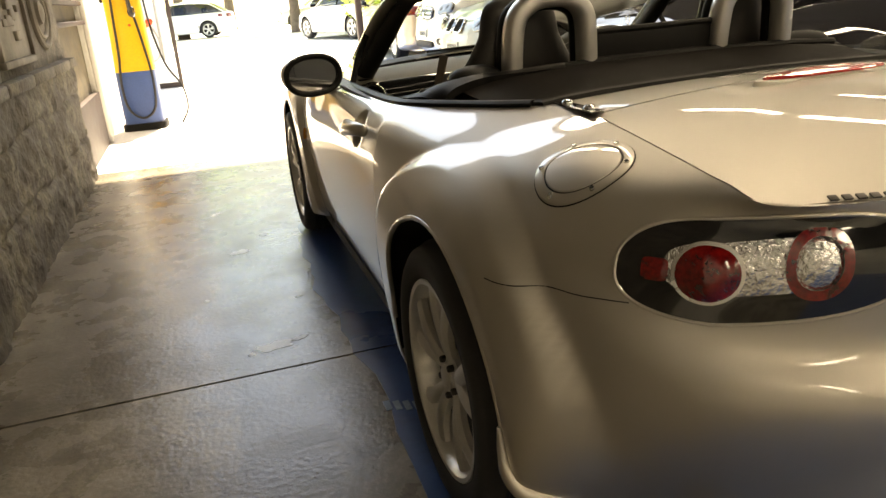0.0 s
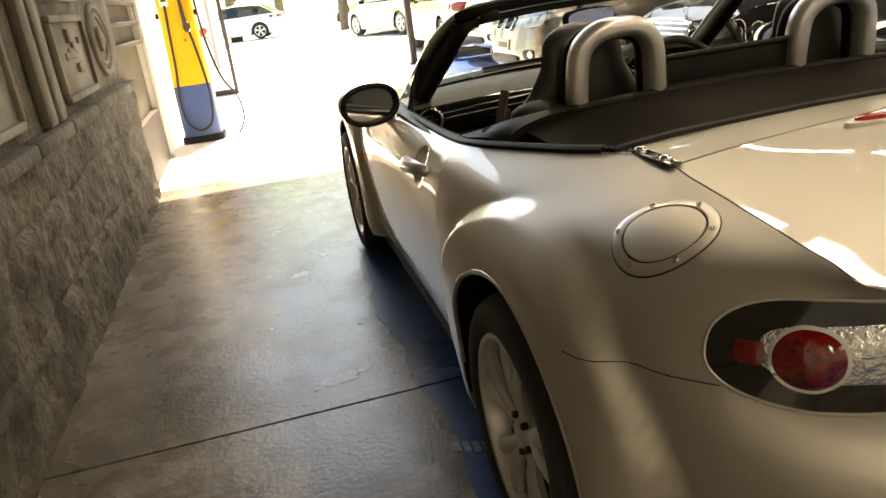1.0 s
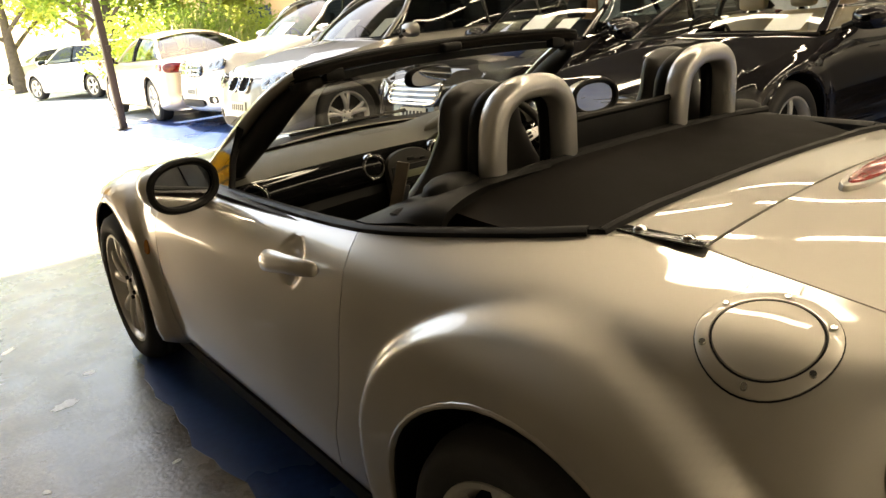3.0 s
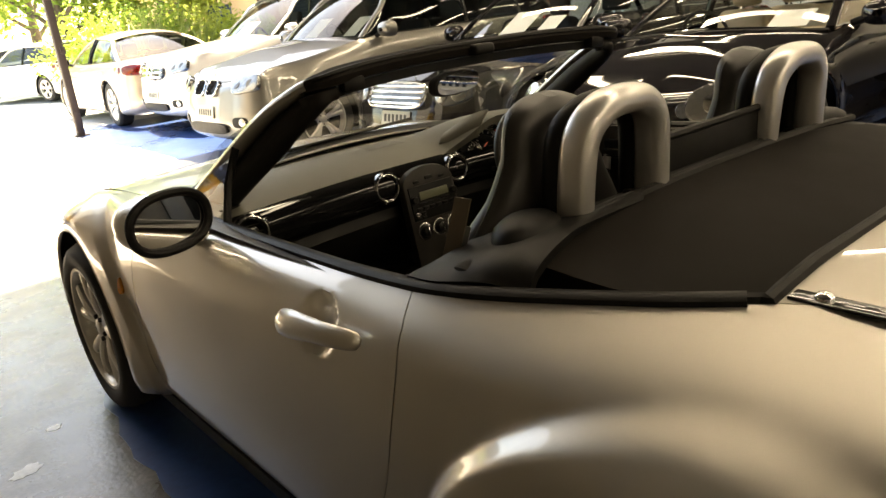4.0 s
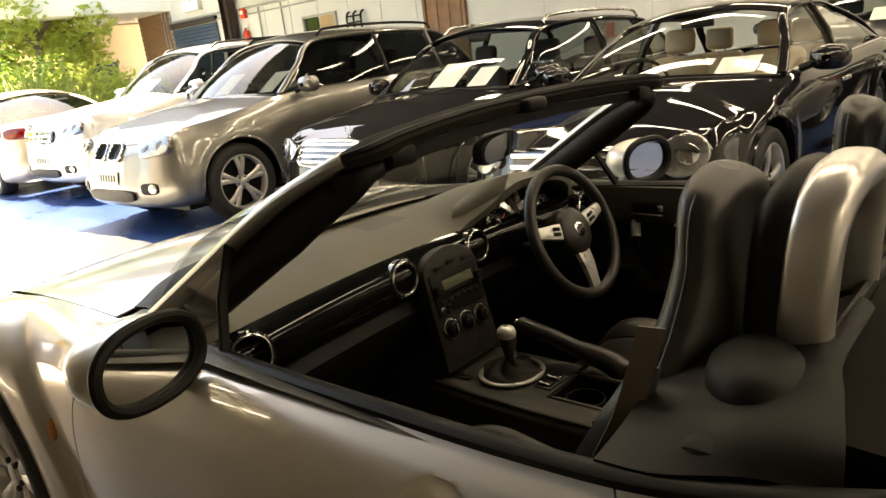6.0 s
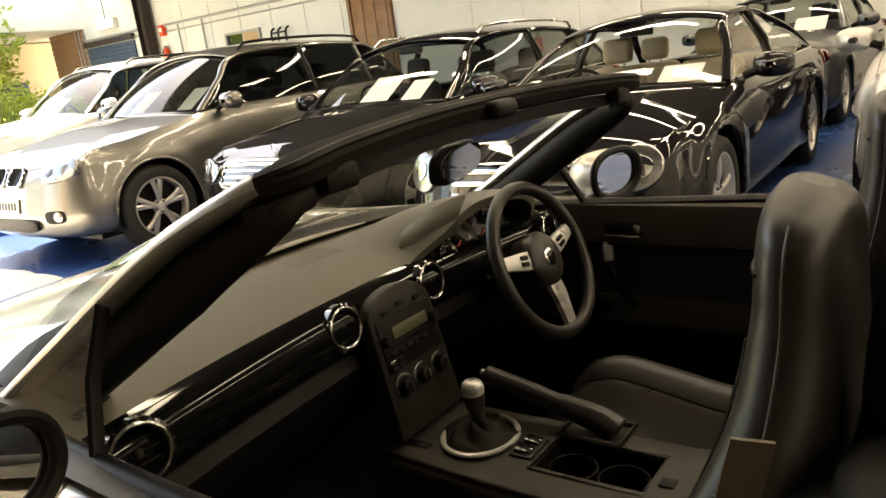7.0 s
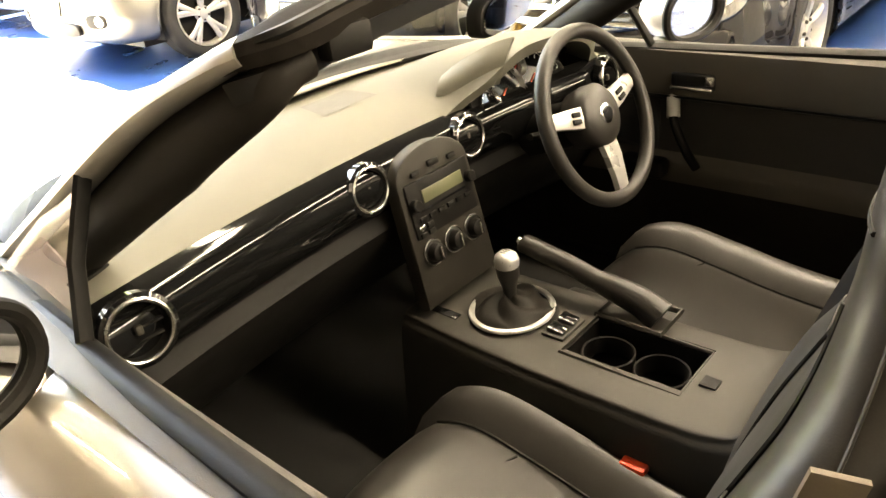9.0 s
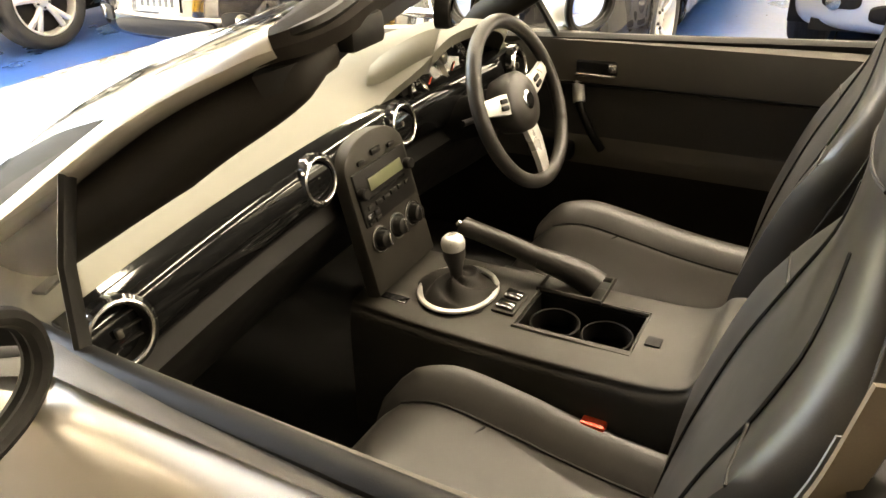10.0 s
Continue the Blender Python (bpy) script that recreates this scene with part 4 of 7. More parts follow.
# ---- roll hoops, folded roof and trim behind the seats
for s in (-1, 1):
    cx = s * 0.318

    def hoop_line(w, y, top, n):
        return spline([(cx - w, y + 0.021, 0.862), (cx - w + 0.002, y + 0.016, 0.95), (cx - w * 0.88, y + 0.009, 1.030), (cx - w * 0.50, y + 0.002, top - 0.008), (cx, y, top), (cx + w * 0.50, y + 0.002, top - 0.008), (cx + w * 0.88, y + 0.009, 1.030), (cx + w - 0.002, y + 0.016, 0.95), (cx + w, y + 0.021, 0.862)], n)

    p = hoop_line(0.110, 0.431, 1.078, 50)
    oval = [(0.0255 * math.copysign(abs(math.cos(a)) ** 0.75, math.cos(a)), 0.032 * math.copysign(abs(math.sin(a)) ** 0.75, math.sin(a))) for a in np.linspace(0, 2 * math.pi, 20, endpoint=False)]
    P = np.asarray(p)
    t = np.gradient(P, axis=0)
    t /= np.linalg.norm(t, axis=1, keepdims=True)
    yv = np.array([0, 1.0, 0])
    side = np.cross(t, yv)
    side /= np.linalg.norm(side, axis=1, keepdims=True)
    g = P[:, None] + np.array([o[0] for o in oval])[None, :, None] * side[:, None] + np.array([o[1] for o in oval])[None, :, None] * yv
    part("roll_hoop", quads(g, False, True), hoop_silver, car, "satin silver roll hoop")
    for k in (-1, 1):
        part("hoop_foot", box((cx + k * 0.110, 0.455, 0.885), (0.062, 0.086, 0.020), 0.009, 3), black_plastic, car)
    pin = hoop_line(0.110, 0.474, 1.071, 40)
    part("hoop_inner", tube(pin, 0.026, 12), black_plastic, car, "black inner hoop trim")
# wind deflector
part("wind_deflector", box((0.0, 0.455, 0.930), (0.39, 0.014, 0.095), 0.006), black_plastic, car, "black wind deflector panel")
part("deflector_rail", tube([(-0.215, 0.452, 0.980), (0.215, 0.452, 0.980)], 0.009, 8), black_plastic, car)
part("deflector_rail", tube([(-0.22, 0.440, 0.905), (0.22, 0.440, 0.905)], 0.010, 8), black_plastic, car)
# folded roof
def roof_panel(x, y):
    z = 0.905 - 0.050 * ((0.42 - y) / 0.33) ** 1.2 - 0.02 * (abs(x) / 0.55) ** 3
    return (x, y, z)


g = []
for v in np.linspace(0, 1, 14):
    y = 0.415 - 0.335 * v
    w = 0.60 - 0.075 * v ** 2
    g.append([roof_panel(w * u, y - 0.02 * (1 - abs(u) ** 2) * (v)) for u in np.linspace(-1, 1, 40)])
part("folded_roof", shell(quads(np.array(g)), -0.05), cloth_black, car, "black folded soft top")
part("roof_front_bead", tube(spline([(-0.60, 0.42, 0.888), (-0.4, 0.425, 0.898), (0, 0.428, 0.905), (0.4, 0.425, 0.898), (0.60, 0.42, 0.888)], 40), 0.011, 8), black_plastic, car)
for s in (-1, 1):
    tr = np.array([[(s * 0.705, 0.57, 0.832), (s * 0.64, 0.57, 0.838), (s * 0.55, 0.58, 0.846), (s * 0.47, 0.60, 0.840), (s * 0.46, 0.605, 0.76)],
                   [(s * 0.700, 0.50, 0.838), (s * 0.64, 0.50, 0.856), (s * 0.55, 0.50, 0.870), (s * 0.47, 0.52, 0.868), (s * 0.455, 0.53, 0.80)],
                   [(s * 0.665, 0.42, 0.848), (s * 0.63, 0.42, 0.872), (s * 0.55, 0.42, 0.886), (s * 0.47, 0.43, 0.886), (s * 0.30, 0.44, 0.886)],
                   [(s * 0.635, 0.36, 0.84), (s * 0.62, 0.36, 0.865), (s * 0.55, 0.38, 0.880), (s * 0.47, 0.40, 0.882), (s * 0.30, 0.41, 0.882)]])
    fine = np.einsum("ai,ijc,bj->abc", weights(4, np.linspace(0, 3, 16)), tr, weights(5, np.linspace(0, 4, 22)))
    part("corner_trim", shell(quads(fine), 0.02), black_plastic, car, "black corner trim")
    part("trim_hump", xf(lathe([(0.088, -0.02), (0.087, 0.016), (0.080, 0.032), (0.060, 0.043), (0.03, 0.049), (0.001, 0.050)], 28, False), Matrix.Translation((s * 0.525, 0.470, 0.874)) @ pose(0, 0, 0, 0, 0, -18 * s) @ Matrix.Diagonal((0.95, 0.62, 1, 1))), black_plastic, car, "dark belt tower cover")
part("rear_bulkhead", cat(box((0, 0.475, 0.60), (1.36, 0.05, 0.56), 0.02), box((0, 0.455, 0.878), (0.92, 0.10, 0.016), 0.006)), carpet, car, "black carpeted bulkhead")
# hinge slots of the boot
for s in (-1, 1):
    part("hinge_slot", box((s * 0.495, -0.035, 0.8712), (0.030, 0.165, 0.006), 0.002), gloss_black, car, "black boot hinge slot")
    for y in (0.008, -0.085):
        part("hinge_bolt", xf(lathe([(0.012, 0), (0.012, 0.004), (0.008, 0.008), (0.002, 0.009)], 14), Matrix.Translation((s * 0.495, y, 0.874))), chrome, car)
# high brake lamp
bl = [(-0.155, 0), (-0.11, 0.017), (0, 0.022), (0.11, 0.017), (0.155, 0), (0.11, -0.014), (0, -0.017), (-0.11, -0.014)]
pts = spline([(x, y, 0) for x, y in bl], 40, True)
part("brake_lamp_housing", xf(slab([(p[0] * 1.12, p[1] * 1.5) for p in pts], 0.016, 0.006), pose(0, -0.162, 0.886, 8, 0, 0)), silver, boot)
part("high_brake_lamp", xf(slab([(p[0], p[1]) for p in pts], 0.010, 0.004), pose(0, -0.165, 0.897, 12, 0, 0)), bright_red_lens, boot, "red high brake lamp")

# ---- tail lamps
lamp_place = lamp_frame(2.15, 0.695)


def LAMP(a, b, lift):
    return lamp_place(a, b + 0.006 + 0.12 * max(0.0, 0.06 - a), lift)



def lamp_disc(name, a, b, ra, rb, lift0, lift1, dome, material, parent, e=2.2, label="", inner=0.0):
    rows = []
    for t in np.linspace(1, max(inner, 0.02), 9):
        rows.append([LAMP(a + x * t, b + y * t, lift1 + dome * (1 - t * t)) for x, y in superellipse(ra, rb, 40, e)])
    rows.insert(0, [LAMP(a + x, b + y, lift0) for x, y in superellipse(ra, rb, 40, e)])
    if inner:
        rows.append([LAMP(a + x * inner, b + y * inner, lift0) for x, y in superellipse(ra, rb, 40, e)])
    vf = quads(np.array(rows), False, True)
    vm = mirrored(vf)
    if isinstance(parent, tuple):
        return part(name, vf, material, parent[0], label), part(name, vm, material, parent[1], label)
    return part(name, vf, material, parent, label), part(name, vm, material, parent, label)


lamp = lamp_disc("tail_lamp", 0.0, 0.0, 0.205, 0.076, -0.006, 0.004, 0.004, gloss_black, car, 2.6, "tail lamp with round red and clear lenses")
rimp = [LAMP(x, y, 0.003) for x, y in superellipse(0.206, 0.0775, 60, 2.6)]
for s, o in ((1, lamp[0]), (-1, lamp[1])):
    part("lamp_rim", tube([(p[0] * s, p[1], p[2]) for p in rimp], 0.0032, 8, closed=True), silver, o)
lamp_disc("reflector_bowl", 0.008, 0.006, 0.125, 0.038, 0.002, 0.0085, 0.002, ribbed_bowl, lamp, 3.2, "clear chromed lamp section")
lamp_disc("red_lens", 0.070, 0.0, 0.045, 0.040, 0.004, 0.013, 0.014, red_lens, lamp, 2.1, "round red lens")
lamp_disc("red_lens_ring", 0.070, 0.0, 0.050, 0.045, 0.004, 0.0125, 0.0, satin_chrome, lamp, 2.1, inner=0.88)
lamp_disc("red_ring", -0.072, 0.006, 0.043, 0.049, 0.004, 0.017, 0.0, red_lens, lamp, 2.1, "red ring round the reversing lamp", inner=0.70)
lamp_disc("reversing_lens", -0.072, 0.006, 0.030, 0.034, 0.004, 0.012, 0.006, ribbed_bowl, lamp, 2.1, "clear reversing lens")
lamp_disc("side_reflector", 0.145, 0.0, 0.020, 0.017, 0.004, 0.009, 0.001, red_lens, lamp, 5.0, "small red reflector")
# maker's lettering on the boot, as plain bars
for k in range(5):
    part("boot_badge", xf(box((0, 0, 0), (0.013, 0.012, 0.003), 0.001), pose(-0.425 + k * 0.018, -0.628 - 0.006 * k, 0.8105, 18, 0, -14)), dark_metal, boot, "dark badge bars")
part("boot_badge", xf(box((0.0, 0, 0), (0.10, 0.006, 0.05), 0.012), pose(0, -0.712, 0.80, -60, 0, 0)), chrome, boot)

# ---------------------------------------------------------------- inside the roadster
# seats
def seat(s):
    cx = s * 0.352
    root = part("seat_base", box((cx, 0.88, 0.25), (0.40, 0.46, 0.10), 0.03), black_plastic, car, "black seat base")
    # cushion
    rows = []
    ys = np.array([0.66, 0.70, 0.80, 0.92, 1.04, 1.15, 1.225, 1.262])
    zt = np.array([0.370, 0.378, 0.376, 0.386, 0.408, 0.426, 0.412, 0.365])
    hw = np.array([0.20, 0.215, 0.225, 0.232, 0.232, 0.222, 0.192, 0.150])
    yy = np.linspace(0.66, 1.262, 28)
    z2, w2 = curve_at(ys, zt, yy), curve_at(ys, hw, yy)
    for y, z, w in zip(yy, z2, w2):
        sec = []
        for a in np.linspace(-1, 1, 29):
            lift = 0.040 * np.clip((abs(a) - 0.52) / 0.28, 0, 1) ** 1.3 - 0.10 * np.clip((abs(a) - 0.86) / 0.14, 0, 1) ** 2
            dip = -0.010 * math.exp(-((abs(a) - 0.56) / 0.04) ** 2) + 0.010 * math.cos(a * 2.2)
            sec.append((cx + w * a, y, z + lift + dip))
        sec += [(cx + w * 0.9, y, z - 0.12), (cx - w * 0.9, y, z - 0.12)]
        rows.append(sec)
    g = np.array(rows)
    vf = quads(g, False, True)
    n = g.shape[1]
    vf[1].append(tuple(range(n)))
    vf[1].append(tuple(reversed(range(len(vf[0]) - n, len(vf[0])))))
    part("seat_cushion", vf, leather, root, "black leather seat cushion")
    for k in (-1, 1):
        part("cushion_seam", tube([(cx + k * w * 0.56, y, z + 0.002) for y, z, w in zip(yy[2:-2], z2[2:-2], w2[2:-2])], 0.0028, 6), black_plastic, root)
    part("cushion_seam", tube([(cx + a * 0.120, 1.06 + 0.02 * (1 - a * a), 0.4115 + 0.01 * math.cos(a * 1.2)) for a in np.linspace(-1, 1, 12)], 0.0025, 6), black_plastic, root)
    # backrest with built-in head restraint
    path = spline([(0.735, 0.34), (0.715, 0.42), (0.684, 0.55), (0.646, 0.68), (0.604, 0.79), (0.578, 0.87), (0.568, 0.95), (0.567, 1.02), (0.566, 1.06), (0.564, 1.090)], 40)
    tt = np.linspace(0, 1, 40)
    hw = np.interp(tt, [0, 0.1, 0.3, 0.45, 0.54, 0.63, 0.72, 0.86, 0.95, 1.0], [0.18, 0.212, 0.228, 0.224, 0.198, 0.150, 0.116, 0.104, 0.099, 0.096])
    hd = np.interp(tt, [0, 0.15, 0.5, 0.7, 0.9, 0.97, 1.0], [0.055, 0.060, 0.053, 0.045, 0.040, 0.039, 0.039])
    bol = np.interp(tt, [0, 0.2, 0.38, 0.52, 0.62, 1], [0.02, 0.05, 0.048, 0.020, 0.0, 0.0])
    dome = np.sqrt(np.clip(1 - (np.clip(tt - 0.84, 0, 1) / 0.162) ** 2, 0, 1))
    hw, hd = hw * dome, hd * np.sqrt(dome)
    rows = []
    for k in range(40):
        y, z = path[k]
        sec = []
        for a in np.linspace(0, 2 * math.pi, 44, endpoint=False):
            c, sn = math.cos(a), math.sin(a)
            x = hw[k] * math.copysign(abs(c) ** 0.8, c)
            d = hd[k] * math.copysign(abs(sn) ** 0.8, sn)
            if d > 0:
                q = abs(x) / hw[k]
                d += bol[k] * max(0.0, (q - 0.40) / 0.60) ** 1.8 * (1 - max(0, (q - 0.93) / 0.07) * 0.5) - 0.005 * math.exp(-((q - 0.55) / 0.06) ** 2) * min(1.0, bol[k] * 40)
            sec.append((cx + x, y + d * 0.95, z + d * 0.28))
        rows.append(sec)
    g = np.array(rows)
    vf = quads(g, False, True)
    vf[1].append(tuple(range(44)))
    vf[1].append(tuple(reversed(range(len(vf[0]) - 44, len(vf[0])))))
    back = part("seat_back", vf, leather, root, "black leather seat back with head restraint")
    
    front = lambda i, q: (cx + q * hw[i], path[i][0] + 0.95 * (hd[i] * (1 - abs(q) ** 2.5) ** 0.4 + bol[i] * max(0.0, (abs(q) - 0.40) / 0.60) ** 1.8), path[i][1] + 0.28 * hd[i])
    part("back_seam", tube([front(30, q) for q in np.linspace(-0.82, 0.82, 16)], 0.0022, 6), black_plastic, root)
    for k in (-1, 1):
        part("back_seam", tube([front(i, 0.55 * k) for i in range(3, 27)], 0.0024, 6), black_plastic, root)
        part("back_seam", tube([front(17, k * q) for q in np.linspace(0.55, 0.93, 9)], 0.0022, 6), black_plastic, root)
        part("back_seam", tube([(cx + k * (hw[i] + 0.0005), path[i][0] + 0.004, path[i][1]) for i in range(4, 37)], 0.0016, 6), leather, root)
    return root


for s in (-1, 1):
    seat(s)

# floor and tunnel carpet
part("floor_carpet", box((0, 1.25, 0.215), (1.40, 1.5, 0.03)), carpet, car, "black cabin carpet")
part("firewall_carpet", box((0, 1.92, 0.40), (1.36, 0.05, 0.5), 0.02), carpet, car, "black cabin carpet")
for s in (-1, 1):
    part("footwell_trim", box((s * 0.70, 1.65, 0.45), (0.03, 0.75, 0.5), 0.01), carpet, car, "black footwell trim")

# dashboard: top pad
xs = np.linspace(-0.665, 0.665, 120)
rows = []
for t in np.linspace(0, 1, 18):
    row = []
    for x in xs:
        q = (x / 0.665) ** 2
        y_back, y_front = 1.80 - 0.10 * q, 1.455 - 0.045 * q
        z = 0.838 - 0.022 * q + 0.012 * math.sin(math.pi * t) - 0.030 * t ** 3 - 0.004 * (1 - q) * t
        hood = math.exp(-(((x - 0.385) / 0.205) ** 4)) * 0.108 * max(0.0, (t - 0.22) / 0.78) ** 0.75
        ext = 0.060 * math.exp(-(((x - 0.385) / 0.205) ** 8)) * t
        row.append((x, y_back + (y_front - y_back) * t - ext, z + hood))
    rows.append(row)
part("dash_top", shell(quads(np.array(rows)), -0.022), pad_plastic, car, "grained pale grey dash pad")
gr = []
for a in np.linspace(-1, 1, 12):
    row = []
    for b in np.linspace(0, 1, 8):
        x = 0.02 + 0.062 * a + 0.012 * a * b
        t = (1.80 - 1.695 + 0.085 * b) / 0.345
        q = (x / 0.665) ** 2
        row.append((x, 1.695 - 0.085 * b, 0.8395 - 0.022 * q + 0.012 * math.sin(math.pi * t) - 0.030 * t ** 3 - 0.004 * (1 - q) * t))
    gr.append(row)
part("speaker_grille", outward(quads(np.array(gr)), (0, 1.6, 0.0)), mat("dash_grille", (0.088, 0.084, 0.067), 0.7, 0, var=0.2, scale=80, fine=400, bump=0.4), car, "darker dash grille")
part("demist_vent", xf(box((0, 0, 0), (0.06, 0.02, 0.006), 0.002), pose(-0.60, 1.48, 0.812, 0, 0, 20)), black_plastic, car)
# glossy band across the passenger side and round the driver


def band(x0, x1, n=40):
    g = []
    prof = spline([(0.010, 0.806), (-0.012, 0.798), (-0.027, 0.775), (-0.032, 0.748), (-0.026, 0.720), (-0.008, 0.700), (0.014, 0.692)], 16)
    for x in np.linspace(x0, x1, n):
        q = (x / 0.665) ** 2
        g.append([(x, 1.452 - 0.045 * q + dy, z - 0.012 * q) for dy, z in prof])
    return quads(np.array(g))


part("dash_band", shell(flip(band(-0.652, 0.645)), 0.006), piano_black, car, "gloss black dash panel")
part("dash_band_strip", tube([(x, 1.452 - 0.045 * (x / 0.665) ** 2 - 0.032, 0.752 - 0.012 * (x / 0.665) ** 2) for x in np.linspace(-0.55, -0.18, 20)], 0.0028, 6), satin_chrome, car, "thin chrome strip")
# lower dash, glovebox
g = []
for x in np.linspace(-0.655, 0.655, 40):
    q = (x / 0.665) ** 2
    g.append([(x, 1.452 - 0.045 * q + dy, z - 0.012 * q) for dy, z in ((0.016, 0.692), (-0.004, 0.687), (-0.014, 0.670), (-0.004, 0.645), (0.030, 0.600), (0.080, 0.520), (0.16, 0.46), (0.22, 0.45))])
part("lower_dash", shell(flip(quads(np.array(g))), 0.015), black_plastic, car, "grained dark lower dash")
part("glovebox_lid", xf(box((0, 0, 0), (0.40, 0.008, 0.10), 0.004, 3), pose(-0.40, 1.4655, 0.590, 37, 0, 3)), black_plastic, car, "black glovebox lid")
part("glovebox_latch", xf(box((0, 0, 0), (0.06, 0.014, 0.022), 0.006), pose(-0.34, 1.442, 0.622, 37, 0, 3)), black_plastic, car)


def vent(x, y, z, r=0.044, yaw=0.0):
    m = pose(x, y, z, 90 - 8, 0, yaw)
    v = part("air_vent", xf(lathe([(r + 0.008, -0.012), (r + 0.008, 0.004), (r + 0.003, 0.007)], 36, False), m), gloss_black, car, "round air vent")
    part("vent_ring", xf(lathe([(r + 0.001, 0.000), (r + 0.002, 0.008), (r - 0.001, 0.010), (r - 0.0035, 0.008), (r - 0.0045, 0.0)], 40, False), m), satin_chrome, v, "chrome vent ring")
    part("vent_bowl", xf(lathe([(r - 0.005, 0.004), (r - 0.007, -0.016), (0.001, -0.030)], 32, False), m), black_plastic, v)
    for k in (-1, 0, 1):
        w = math.sqrt(max(1e-6, (r - 0.008) ** 2 - (k * 0.018) ** 2))
        part("vent_slat", xf(box((0, k * 0.018, -0.010), (2 * w, 0.003, 0.012), 0.001), m), black_plastic, v)
    part("vent_tab", xf(box((0, 0, -0.001), (0.010, 0.014, 0.010), 0.003), m), dash_plastic, v)


vent(-0.600, 1.375, 0.760, yaw=-6)
vent(-0.137, 1.418, 0.764, 0.040)
vent(0.140, 1.418, 0.768, 0.040)
vent(0.610, 1.375, 0.760, yaw=6)

# centre stack
out = []
for k in range(25):
    a = math.pi * k / 24
    out.append((0.098 * math.cos(a), 0.142 + 0.055 * math.sin(a)))
out = [(0.104, -0.10), *out, (-0.104, -0.10)]
sm = pose(0.0, 1.388, 0.610, 90 - 12, 0, 0)
stack_plastic = mat("dark_stack_plastic", (0.021, 0.0185, 0.015), 0.5, 0, spec=0.22, var=0.1, scale=15, fine=700, bump=0.2, dist=0.001)
stack = part("centre_panel", xf(slab(out, 0.030, 0.008), sm), stack_plastic, car, "dark grey centre panel")
part("radio_face", xf(box((0, 0.088, 0.031), (0.172, 0.105, 0.008), 0.004), sm), black_plastic, stack, "black radio face")
part("radio_display", xf(box((0.005, 0.108, 0.0362), (0.110, 0.024, 0.003), 0.001), sm), mat("olive_lcd", (0.10, 0.105, 0.06), 0.3, 0, var=0.04, bump=0), stack, "olive radio display")
part("cd_slot", xf(box((0.0, 0.085, 0.0362), (0.12, 0.004, 0.002)), sm), gloss_black, stack)
for k in range(6):
    part("radio_button", xf(box((-0.062 + 0.025 * k, 0.070, 0.037), (0.019, 0.010, 0.005), 0.002), sm), black_plastic, stack)
for k in range(4):
    part("radio_button", xf(box((-0.072 + 0.022 * (k % 2), 0.056 - 0.014 * (k // 2), 0.037), (0.017, 0.010, 0.005), 0.002), sm), satin_chrome if k == 0 else black_plastic, stack)
for x in (-0.075, 0.078):
    part("radio_knob", xf(lathe([(0.012, 0.033), (0.011, 0.046), (0.009, 0.048)], 20), sm @ Matrix.Translation((x, 0.10, 0))), black_plastic, stack)
part("hazard_button", xf(box((0.0, 0.158, 0.033), (0.03, 0.012, 0.006), 0.003), sm), black_plastic, stack)
part("small_button", xf(box((-0.05, 0.152, 0.033), (0.022, 0.010, 0.006), 0.003), sm), black_plastic, stack)
part("small_button", xf(box((0.05, 0.152, 0.033), (0.022, 0.010, 0.006), 0.003), sm), black_plastic, stack)
for x in (-0.058, 0.0, 0.058):
    knob = part("heater_knob", xf(lathe([(0.024, 0.028), (0.024, 0.033), (0.018, 0.035), (0.016, 0.050), (0.013, 0.052)], 28), sm @ Matrix.Translation((x, 0.002, 0))), black_plastic, stack, "round heater knob")
    part("knob_ring", xf(lathe([(0.0255, 0.029), (0.026, 0.034), (0.023, 0.0345)], 28, False), sm @ Matrix.Translation((x, 0.002, 0))), satin_chrome, knob)
    part("knob_bar", xf(box((x, 0.002, 0.053), (0.005, 0.026, 0.008), 0.002), sm), satin_chrome, knob)

# console
g = []
for y, w, z in ((1.40, 0.118, 0.505), (1.32, 0.122, 0.502), (1.2, 0.126, 0.500), (1.05, 0.128, 0.500), (0.92, 0.128, 0.502), (0.82, 0.126, 0.506), (0.77, 0.122, 0.520), (0.745, 0.116, 0.552), (0.70, 0.112, 0.562), (0.60, 0.110, 0.562)):
    g.append([(-w - 0.035, y, 0.22), (-w - 0.022, y, 0.36), (-w - 0.012, y, z - 0.045), (-w, y, z - 0.012), (-w + 0.018, y, z), (0, y, z + 0.003), (w - 0.018, y, z), (w, y, z - 0.012), (w + 0.012, y, z - 0.045), (w + 0.022, y, 0.36), (w + 0.035, y, 0.22)])
g = np.array(g)
gf = np.einsum("ai,ijc,bj->abc", weights(10, np.linspace(0, 9, 70)), g, weights(11, np.linspace(0, 10, 60)))
cc = 0.25 * (gf[:-1, :-1] + gf[1:, :-1] + gf[:-1, 1:] + gf[1:, 1:])
hole = (np.abs(cc[..., 0] - 0.002) < 0.060) & (cc[..., 1] > 0.878) & (cc[..., 1] < 1.082) & (cc[..., 2] > 0.46)
console = part("centre_console", shell(flip(quads(gf, keep=~hole)), 0.012), dash_plastic, car, "grained dark centre console")
